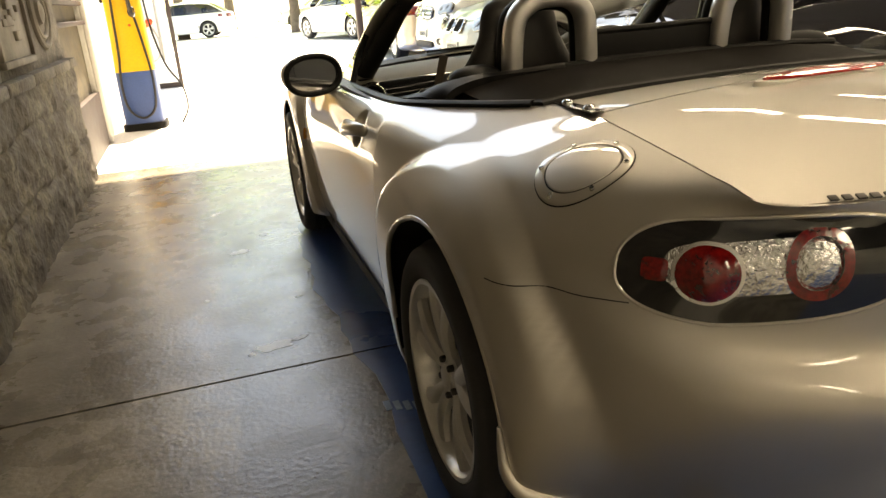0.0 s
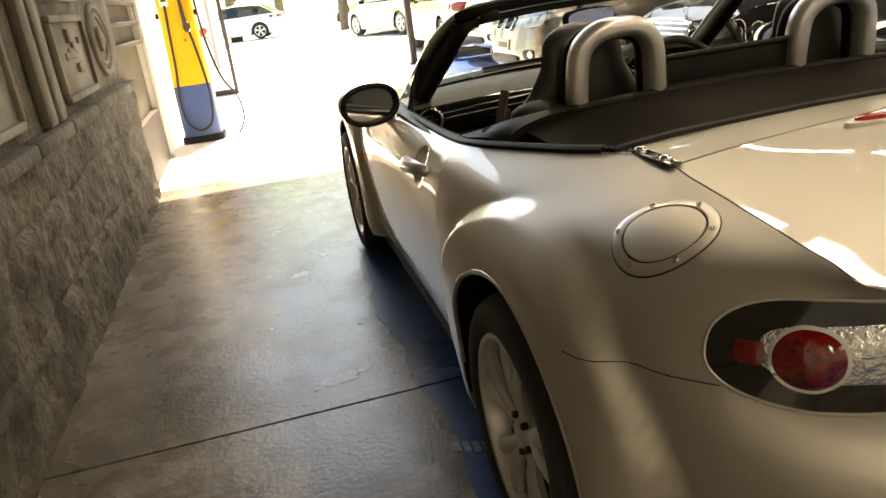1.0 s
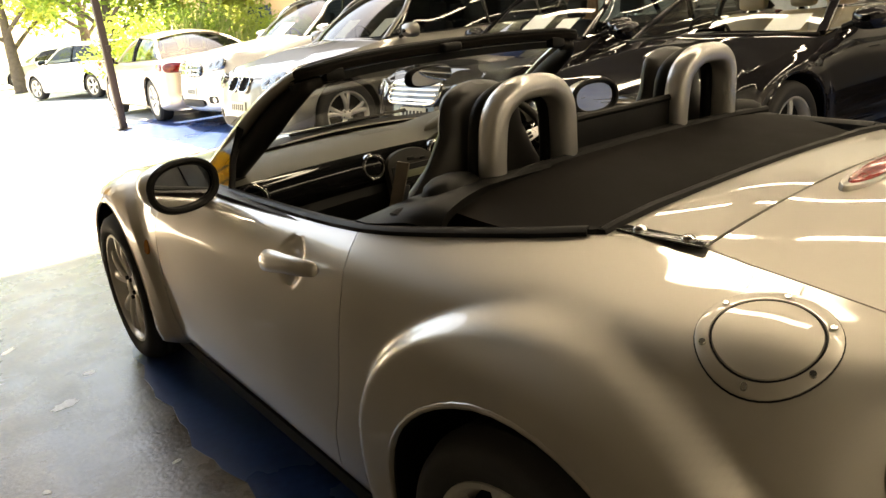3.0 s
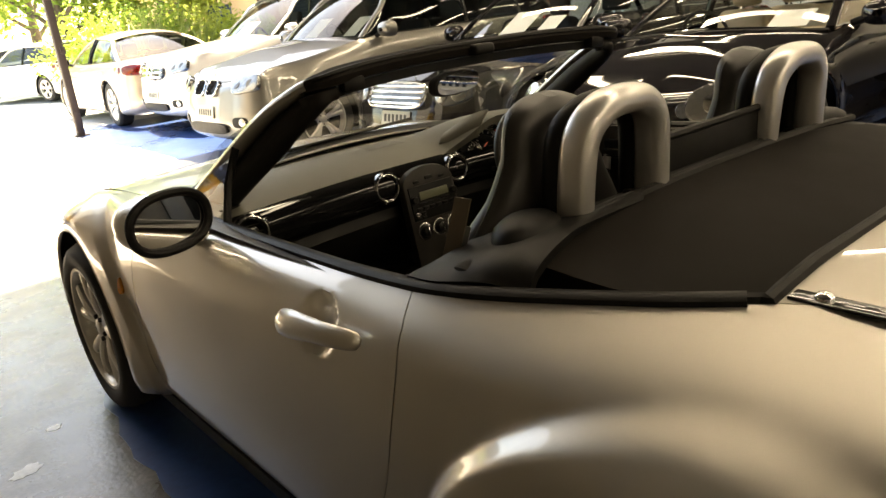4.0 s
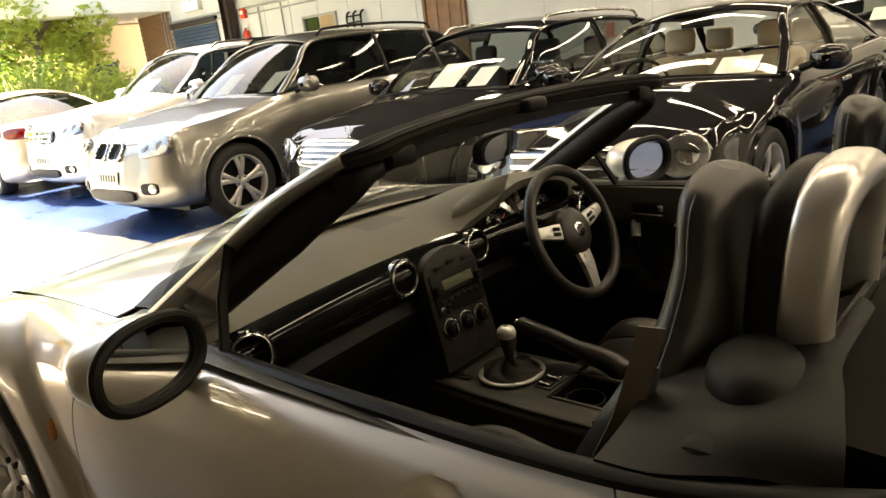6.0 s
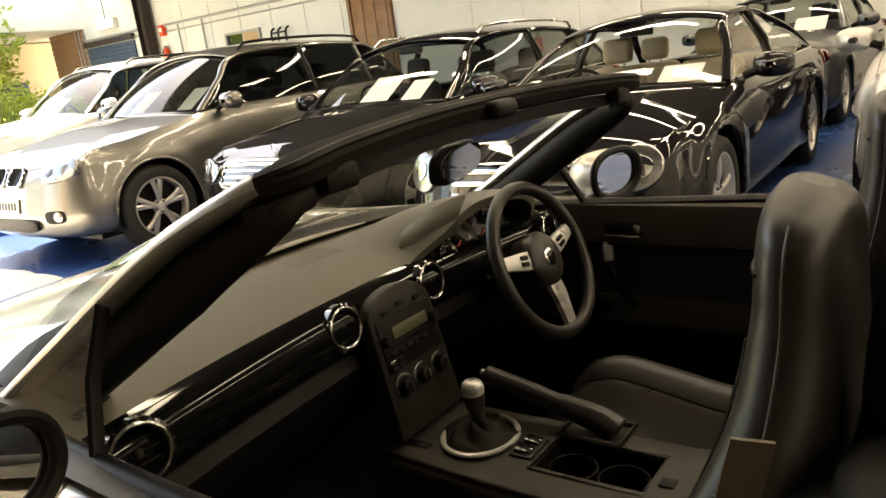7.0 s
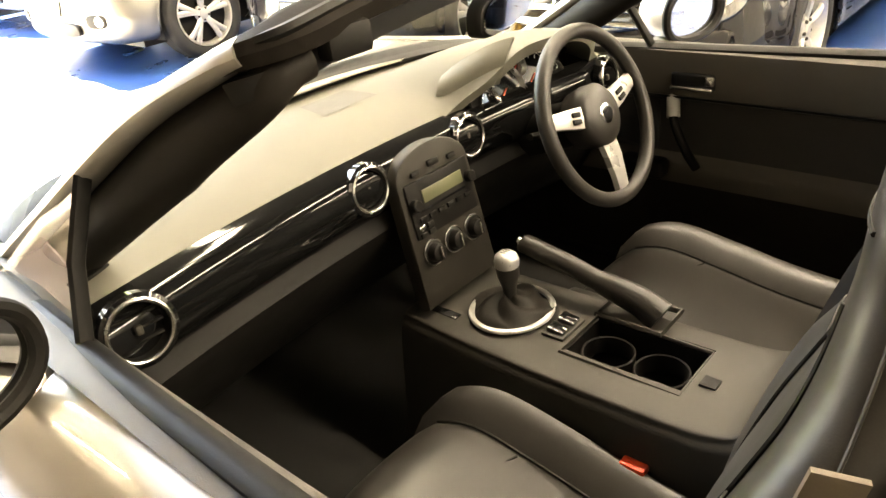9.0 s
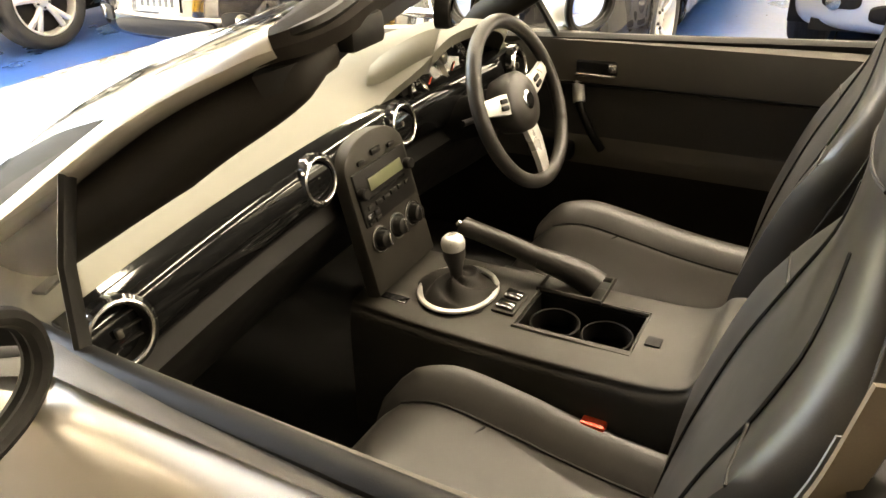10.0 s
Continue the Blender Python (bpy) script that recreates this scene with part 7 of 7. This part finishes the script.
door_2 = thing("door_2", "slate blue roller door, closed", "door", kind="structure")
for k in range(26):
    part("door_slat", box((WX - 0.02, 22.95, 0.056 + 0.112 * k), (0.05, 2.7, 0.108), 0.012, 1), blue_door, door_2)
part("door_box", box((WX - 0.06, 22.95, 3.02), (0.14, 2.8, 0.16), 0.02), dark_steel, door_2, "dark roller box")

steel_column = solid("steel_column", cat(box((WX - 0.22, 20.6, 2.4), (0.03, 0.40, 4.8), 0.004, 1), box((WX - 0.22, 20.42, 2.4), (0.30, 0.03, 4.8), 0.004, 1), box((WX - 0.22, 20.78, 2.4), (0.30, 0.03, 4.8), 0.004, 1)), dark_steel, "dark brown steel roof column", "column")

# brick pier beside the roller door
brick_pier = thing("brick_pier", "brown brick pier at the end of the wall", "wall", kind="structure")
part("mortar_core", box((WX + 0.09, 25.45, 2.3), (0.24, 2.18, 4.6)), mortar, brick_pier, "grey mortar", smooth=False)
bm_brick = make("brick", box((0, 0, 0), (0.022, 0.228, 0.074), 0.004, 1), brick_mat, smooth=False)
bricks = []
row = 0
z = 0.045
while z < 4.55:
    y = 24.37 + (0.12 if row % 2 else 0.0)
    while y + 0.24 < 26.56:
        bricks.append((y + 0.12, z))
        y += 0.24
    row += 1
    z += 0.086
loose = []
for k, (y, z) in enumerate(bricks):
    if 1.85 < z < 4.1:
        ob = new("brick", bm_brick)
        ob.parent = brick_pier
        ob.location = (WX - 0.036 - 0.004 * rng.random(), y, z)
    else:
        loose.append(box((WX - 0.036, y, z), (0.022, 0.228, 0.074)))
tagged(part("brickwork", cat(*loose), brick_mat, brick_pier, "", smooth=False), "brown brickwork", kind="stuff")

# green exit sign
exit_green = glow("green_sign_face", (0.06, 0.75, 0.20), 0.20)
sign_white = glow("white_sign_letters", (1.0, 1.0, 0.95), 0.45)
exit_sign = thing("exit_sign", "green lit exit sign with white letters", "sign")
part("sign_box", box((WX - 0.065, 22.78, 3.52), (0.17, 0.96, 0.30), 0.01), white_wall, exit_sign, "white sign box")
part("sign_face", box((WX - 0.154, 22.78, 3.52), (0.006, 0.90, 0.24)), exit_green, exit_sign, "green sign face", smooth=False)


def lettering(name, text, size, m, material, parent, label=""):
    cu = bpy.data.curves.new(name, 'FONT')
    cu.body = text
    cu.size = size
    cu.align_x = 'CENTER'
    cu.align_y = 'CENTER'
    cu.extrude = 0.002
    tmp = bpy.data.objects.new(name + "_tmp", cu)
    me = bpy.data.meshes.new_from_object(tmp)
    bpy.data.objects.remove(tmp)
    me.transform(m)
    me.materials.clear()
    me.materials.append(material)
    ob = new(name, me)
    ob.parent = parent
    return tagged(ob, label) if label else ob


lettering("sign_text", "EXIT", 0.27, pose(WX - 0.160, 22.78, 3.52, 90, 0, -90), sign_white, exit_sign, "white letters")
part("sign_rod", tube([(WX - 0.1, 22.78, 3.67), (WX - 0.1, 22.78, 4.6)], 0.012, 8), dark_steel, exit_sign)

# pipes and fittings
grey_pipe = mat("grey_conduit", (0.36, 0.35, 0.33), 0.5, 0.3, var=0.15, scale=8)
for z, r in ((3.16, 0.035), (2.98, 0.022)):
    solid("wall_pipe", tube([(WX - 0.05, 24.3, z), (WX - 0.05, 20.85, z)], r, 10), grey_pipe, "grey pipe along the wall", "pipe", "pipes on the wall")
    solid("wall_pipe", tube([(WX - 0.05, 20.3, z - 0.05), (WX - 0.05, 13.2, z - 0.05)], r, 10), grey_pipe, "grey pipe along the wall", "pipe", "pipes on the wall")
for y in (18.2, 19.3):
    solid("wall_pipe", tube([(WX - 0.04, y, 0.2), (WX - 0.04, y, 3.1)], 0.022, 8), grey_pipe, "grey upright conduit on the wall", "pipe", "pipes on the wall")
for y, z in ((24.55, 4.4), (24.75, 4.4)):
    solid("wall_pipe", tube([(WX - 0.09, y, 1.2), (WX - 0.09, y, z)], 0.018, 8), grey_pipe, "thin conduit on the brick pier", "pipe", "pipes on the wall")
extinguisher = thing("fire_hose_box", "red fire hose fitting on the wall", "fire equipment")
part("box_body", box((WX - 0.08, 20.0, 2.98), (0.14, 0.20, 0.30), 0.02), red_plastic, extinguisher)
part("box_label", box((WX - 0.155, 20.0, 3.0), (0.004, 0.12, 0.10)), paper, extinguisher, "white label", smooth=False)
ext2 = thing("fire_extinguisher", "red fire extinguisher hung on the wall", "fire extinguisher")
part("bottle", xf(lathe([(0.075, 0), (0.085, 0.02), (0.085, 0.36), (0.06, 0.42), (0.025, 0.44), (0.025, 0.47)], 24), Matrix.Translation((WX - 0.10, 19.98, 2.05))), red_plastic, ext2, "red bottle")
part("valve", cat(box((WX - 0.10, 19.98, 2.53), (0.05, 0.10, 0.03), 0.008), tube([(WX - 0.10, 20.04, 2.52), (WX - 0.14, 20.10, 2.40), (WX - 0.14, 20.10, 2.2)], 0.012, 8)), black_plastic, ext2, "black valve and hose")
part("bracket", box((WX - 0.01, 19.98, 2.25), (0.02, 0.16, 0.05)), dark_steel, ext2)
red_box = thing("red_wall_box", "small red switch box on the wall", "switch box")
part("box_body", box((WX - 0.05, 7.78, 1.22), (0.10, 0.13, 0.28), 0.015), red_plastic, red_box)
notice = thing("wall_notice", "small dark notice plate on the white wall", "sign")
part("plate", box((WX - 0.006, 8.09, 1.50), (0.008, 0.20, 0.09), 0.002), ink, notice, smooth=False)
part("writing_bar", box((WX - 0.0115, 8.09, 1.51), (0.002, 0.15, 0.014)), paper, notice, smooth=False)
hatch = thing("window_1", "small serving window with a timber panel", "window", kind="structure")
part("window_frame", cat(box((WX - 0.03, 17.28, 2.15), (0.08, 0.07, 0.82)), box((WX - 0.03, 15.92, 2.15), (0.08, 0.07, 0.82)), box((WX - 0.03, 16.6, 2.535), (0.08, 1.30, 0.05)), box((WX - 0.03, 16.6, 1.765), (0.08, 1.30, 0.05))), grey_pipe, hatch, smooth=False)
part("pane", box((WX - 0.004, 16.95, 2.15), (0.01, 0.58, 0.70)), gloss_black, hatch, "dark pane", smooth=False)
part("timber_panel", box((WX - 0.004, 16.28, 2.15), (0.012, 0.64, 0.70)), mat("pale_timber", (0.42, 0.27, 0.13), 0.6, 0, var=0.2, scale=5), hatch, "pale timber panel", smooth=False)
rack = thing("bicycle_rack", "black tubular carrier hung on the wall", "rack")
for y in (14.80, 15.08, 15.34):
    part("upright", tube(spline([(WX - 0.05, y, 1.86), (WX - 0.16, y, 2.0), (WX - 0.16, y, 2.36), (WX - 0.05, y, 2.46)], 14), 0.028, 8), black_plastic, rack)
for z in (2.02, 2.18, 2.34):
    part("rung", tube([(WX - 0.165, 14.78, z), (WX - 0.165, 15.36, z)], 0.022, 8), black_plastic, rack)

# ---------------------------------------------------------------- pump, pole and gate at the opening
yellow = mat("worn_yellow_enamel", (0.72, 0.40, 0.02), 0.4, 0, var=0.1, scale=5, fine=60, bump=0.05, dirt=(0.40, 0.22, 0.03), dirt_at=(0.58, 0.8))
pump_blue = mat("worn_blue_enamel", (0.035, 0.075, 0.22), 0.4, 0, var=0.12, scale=5, fine=60, bump=0.05, dirt=(0.10, 0.12, 0.18), dirt_at=(0.6, 0.8))
pump = thing("fuel_pump", "old yellow and blue enamelled fuel pump with black hose", "fuel pump", m=pose(-1.80, 6.85, 0, 0, 0, -4))


def pump_rows(rows, n=40):
    return quads(np.array([[(x, y, z) for x, y in superellipse(a, b, n, 5.0)] for a, b, z in rows]), False, True)


def closed(vf, n):
    v, f = vf
    return v, f + [tuple(reversed(range(n))), tuple(range(len(v) - n, len(v)))]


part("plinth", closed(pump_rows([(0.215, 0.19, 0.0), (0.215, 0.19, 0.055), (0.205, 0.18, 0.07)]), 40), black_plastic, pump, "black plinth")
part("lower_panel", closed(pump_rows([(0.190, 0.165, 0.07), (0.188, 0.163, 0.58)]), 40), pump_blue, pump, "blue enamelled lower panel")
part("upper_panel", closed(pump_rows([(0.187, 0.163, 0.583), (0.170, 0.150, 0.95), (0.166, 0.146, 1.25), (0.168, 0.148, 1.53)]), 40), yellow, pump, "yellow enamelled upper panel")
part("cap", closed(pump_rows([(0.176, 0.155, 1.53), (0.178, 0.157, 1.60), (0.165, 0.148, 1.645), (0.12, 0.11, 1.675), (0.09, 0.09, 1.685), (0.09, 0.09, 1.715), (0.06, 0.06, 1.725)]), 40), pump_blue, pump, "rounded blue cap")
part("neck", xf(lathe([(0.045, 1.72), (0.045, 1.90), (0.03, 1.93), (0.001, 1.935)], 18), Matrix.Translation((0, 0, 0))), dark_steel, pump, "dark lamp neck")
for y in (-0.150,):
    part("dial", box((-0.075, y - 0.002, 1.40), (0.075, 0.02, 0.10), 0.006), paper, pump, "pale meter window")
    part("dial_bar", box((-0.075, y - 0.013, 1.41), (0.05, 0.003, 0.03)), ink, pump, smooth=False)
    part("nozzle_cradle", tube(spline([(0.065, y, 1.44), (0.075, y - 0.04, 1.36), (0.08, y - 0.05, 1.22), (0.09, y - 0.03, 1.10)], 16), np.linspace(0.012, 0.024, 16), 10), dark_metal, pump, "steel nozzle")
    part("nozzle_guard", tube([(0.09 + 0.03 * math.cos(a), y - 0.04, 1.14 + 0.045 * math.sin(a)) for a in np.linspace(0, 2 * math.pi, 20, endpoint=False)], 0.007, 6, closed=True), chrome, pump)
for s in (-1, 1):
    part("side_knob", xf(lathe([(0.02, 0), (0.028, 0.01), (0.028, 0.03), (0.02, 0.036)], 16), pose(s * 0.168, -0.02, 1.27, 0, 90 * s, 0)), black_plastic, pump, "black side knob")
part("hose", tube(spline([(-0.075, -0.165, 1.36), (-0.085, -0.19, 1.1), (-0.10, -0.20, 0.75), (-0.13, -0.20, 0.45), (-0.10, -0.205, 0.22), (0.02, -0.21, 0.13), (0.14, -0.20, 0.22), (0.17, -0.195, 0.5), (0.14, -0.19, 0.85), (0.10, -0.175, 1.12)], 60), 0.012, 8), rubber, pump, "black rubber hose")
part("air_line", tube(spline([(0.19, -0.05, 1.45), (0.22, -0.05, 1.0), (0.30, -0.06, 0.62), (0.42, -0.06, 0.40), (0.44, -0.05, 0.18), (0.36, -0.05, 0.02)], 40), 0.010, 8), rubber, pump, "thin black air line")
for x, z in ((0.03, 1.45), (0.045, 1.02)):
    part("badge_dot", xf(lathe([(0.014, 0), (0.013, 0.005), (0.001, 0.006)], 14), pose(x, -0.147, z, 90, 0, 0)), red_plastic, pump)

pole = solid("steel_pole", cat(box((0, 0, 2.3), (0.105, 0.105, 4.6), 0.012), box((0, 0, 0.01), (0.20, 0.20, 0.02), 0.004), box((0.03, -0.05, 1.22), (0.07, 0.05, 0.10), 0.01), box((0, -0.058, 0.35), (0.06, 0.008, 0.05), 0.003)), dark_steel, "dark brown square steel pole with a small bracket", "pole", m=Matrix.Translation((1.53, 11.47, 0)))

gate_white = mat("white_gate_paint", (0.74, 0.73, 0.72), 0.55, 0, var=0.06, scale=2, fine=40, bump=0.05, dirt=(0.5, 0.47, 0.42), dirt_at=(0.58, 0.8))
gate = thing("sliding_gate", "white sheeted gate leaf standing open at the entrance", "gate")
for k in range(4):
    part("gate_panel", box((-1.72 - 0.42 * k, 11.05, 1.60), (0.412, 0.04, 3.2), 0.006, 1), gate_white, gate)
part("gate_post", box((-1.475, 11.05, 1.62), (0.06, 0.07, 3.24), 0.006), dark_steel, gate, "dark gate edge post")
part("gate_bar", tube([(-1.66, 11.01, 0.42), (-1.66, 11.01, 2.9)], 0.018, 8), grey_pipe, gate, "grey upright rail")
part("lower_rail", box((-2.38, 11.05, 0.04), (1.75, 0.06, 0.08), 0.006), dark_steel, gate)
hose_reel = thing("hanging_hose", "red capped grey hose looped on the gate", "hose")
part("hose_loop", tube(spline([(-1.86, 10.98, 1.00), (-1.74, 10.97, 0.88), (-1.68, 10.97, 0.66), (-1.74, 10.97, 0.46), (-1.88, 10.97, 0.44), (-1.98, 10.97, 0.62), (-1.94, 10.97, 0.86)], 40, True), 0.014, 8, closed=True), grey_pipe, hose_reel)
part("hose_head", xf(lathe([(0.03, 0), (0.05, 0.03), (0.05, 0.13), (0.02, 0.17)], 16), pose(-1.88, 10.97, 0.94, 0, 62, 0)), red_plastic, hose_reel, "red hose head")
part("hook", tube([(-1.87, 11.03, 1.06), (-1.87, 10.96, 1.05), (-1.87, 10.95, 1.10)], 0.008, 6), dark_steel, hose_reel)

# ---------------------------------------------------------------- the yard beyond
cream = mat("cream_render", (0.80, 0.75, 0.65), 0.85, 0, var=0.06, scale=1.0, fine=20)
orange = mat("cream_orange_render", (0.80, 0.60, 0.38), 0.85, 0, var=0.08, scale=1.0, fine=20)
house = thing("building", "cream rendered building with a deep eave", "building")
part("wall", box((14.6, 30.6, 1.75), (9.6, 5.0, 3.5)), orange, house, "pale orange rendered wall", smooth=False)
part("fascia", box((13.2, 29.0, 4.25), (13.6, 9.4, 1.4), 0.03), cream, house, "cream fascia", smooth=False)
part("roof", box((13.2, 29.0, 5.0), (14.0, 9.8, 0.12)), roof_sheet, house, smooth=False)
part("door", box((11.6, 28.07, 1.1), (1.0, 0.06, 2.2), 0.01), blue_door, house, "dark door")

bark = mat("grey_bark", (0.13, 0.10, 0.075), 0.9, 0, var=0.35, scale=6, fine=40, bump=0.6, dist=0.02)
leaf_mats = []
for k, c in enumerate(((0.12, 0.17, 0.035), (0.10, 0.15, 0.04), (0.16, 0.19, 0.06))):
    leaf_mats.append(leaf("tree_leaf", c))
flax_mat = leaf("flax_leaf", (0.15, 0.18, 0.075))


def leaf_cloud(q, centres, count, size):
    """Many small folded leaves scattered about clump centres."""
    verts, faces = [], []
    for _ in range(count):
        c = q.choice(centres)
        r = c[3] * q.random() ** 0.45
        d = Vector((q.gauss(0, 1), q.gauss(0, 1), q.gauss(0, 0.8))).normalized() * r
        p = Vector(c[:3]) + d
        a = Vector((q.gauss(0, 1), q.gauss(0, 1), q.gauss(0, 0.6))).normalized()
        b = a.cross(Vector((q.gauss(0, 1), q.gauss(0, 1), q.gauss(0, 1)))).normalized()
        n = a.cross(b) * 0.25
        s = size * (0.6 + 0.8 * q.random())
        i = len(verts)
        verts += [tuple(p - a * s), tuple(p + b * s * 0.42 + n * s), tuple(p + a * s), tuple(p - b * s * 0.42 + n * s)]
        faces += [(i, i + 1, i + 2), (i, i + 2, i + 3)]
    return verts, faces


def tree(x, y, h, spread, seed, leaves=6000, low=0.45, size=0.13):
    q = random.Random(seed)
    root = thing("tree", "leafy street tree with a grey trunk", "tree", "trees across the yard", m=Matrix.Translation((x, y, -0.03)))
    r0 = 0.05 + 0.022 * h
    line = spline([(0, 0, 0), (0.05 * q.uniform(-1, 1), 0.05, h * 0.2), (0.2 * q.uniform(-1, 1), 0.2 * q.uniform(-1, 1), h * 0.45), (0.3 * q.uniform(-1, 1), 0.3 * q.uniform(-1, 1), h * 0.8)], 16)
    part("trunk", tube(line, np.linspace(r0 * 1.25, r0 * 0.3, 16), 10), bark, root, "grey bark trunk")
    centres = []
    for k in range(8):
        t = 0.40 + 0.55 * k / 7
        s = Vector(line[int(15 * t * 0.95)])
        a = 2.4 * k + q.random()
        tip = s + Vector((math.cos(a) * spread * (0.9 - 0.3 * t), math.sin(a) * spread * (0.9 - 0.3 * t), h * 0.20 + 0.25 * q.random()))
        mid = (s + tip) / 2 + Vector((0, 0, 0.15))
        part("limb", tube(spline([tuple(s), tuple(mid), tuple(tip)], 8), np.linspace(r0 * 0.45, r0 * 0.10, 8), 7), bark, root)
        for e in (0.55, 0.8, 1.0):
            p = s + (tip - s) * e
            centres.append((p.x + q.uniform(-0.3, 0.3), p.y + q.uniform(-0.3, 0.3), max(p.z, h * low) + q.uniform(-0.2, 0.3), spread * q.uniform(0.22, 0.40)))
    for k in range(5):
        centres.append((spread * q.uniform(-0.5, 0.5), spread * q.uniform(-0.5, 0.5), h * q.uniform(0.7, 1.0), spread * 0.4))
    part("crown", leaf_cloud(q, centres, leaves, size), leaf_mats[seed % 3], root, "loose green crown", smooth=False)


def flax(x, y, h, seed, n=46):
    """A clump of long sword leaves."""
    q = random.Random(seed)
    verts, faces = [], []
    for k in range(n):
        a = q.uniform(0, 2 * math.pi)
        ln, lean = h * q.uniform(0.7, 1.1), q.uniform(0.10, 0.75)
        w = 0.035 * q.uniform(0.8, 1.3)
        d = Vector((math.cos(a), math.sin(a), 0))
        e = Vector((-d.y, d.x, 0))
        i = len(verts)
        for t in np.linspace(0, 1, 7):
            p = d * (0.08 + ln * lean * t ** 1.6) + Vector((0, 0, ln * (t - 0.35 * lean * t ** 3)))
            ww = w * (1 - t ** 3) + 0.002
            verts += [tuple(p - e * ww + d * 0.01), tuple(p - d * 0.012), tuple(p + e * ww + d * 0.01)]
        for r in range(6):
            for c in (0, 1):
                o = i + 3 * r + c
                faces.append((o, o + 1, o + 4, o + 3))
    return solid("flax_plant", (verts, faces), flax_mat, "spiky sword-leaved garden plant", "plant", "plants in the garden bed", m=Matrix.Translation((x, y, 0.0)))


def shrub(x, y, h, seed, n=1600):
    q = random.Random(seed)
    root = thing("shrub", "loose green garden shrub", "plant", "plants in the garden bed", m=Matrix.Translation((x, y, 0.0)))
    for k in range(6):
        a = k * 1.05
        part("stem", tube([(0, 0, 0), (0.25 * h * math.cos(a), 0.25 * h * math.sin(a), 0.75 * h)], [0.025, 0.008], 6), bark, root)
    cs = [(0.38 * h * math.cos(1.3 * k), 0.38 * h * math.sin(1.3 * k), h * (0.35 + 0.09 * k), 0.33 * h) for k in range(7)]
    part("foliage", leaf_cloud(q, cs, n, 0.07), leaf_mats[seed % 3], root, smooth=False)


bed = solid("garden_bed", box((6.3, 19.6, 0.05), (5.4, 2.2, 0.24), 0.04), bark, "raised dark soil garden bed", "garden bed")
for k, (x, y, h) in enumerate(((4.6, 19.1, 1.8), (5.4, 18.95, 2.0), (6.1, 19.2, 2.1), (6.7, 18.9, 1.7), (7.6, 19.3, 1.6), (5.0, 19.9, 1.9))):
    flax(x, y, h, 40 + k)
for k, (x, y, h) in enumerate(((4.2, 20.0, 1.9), (5.7, 20.2, 2.2), (7.1, 20.1, 2.0), (8.4, 19.6, 1.5), (3.9, 19.0, 1.1))):
    shrub(x, y, h, 60 + k)
for k, (x, y, h, sp) in enumerate(((2.9, 30.0, 7.0, 3.0), (-1.5, 33.0, 7.5, 3.2), (5.6, 27.0, 7.0, 3.0), (8.4, 25.5, 6.0, 2.4), (-6.5, 36.0, 8.0, 3.4), (7.0, 37.0, 8.5, 3.6), (1.0, 42.0, 9.0, 4.0), (-4.0, 44.0, 9.0, 4.0))):
    tree(x, y, h, sp, 11 + k, 5500 if y < 32 else 4500, low=0.34)
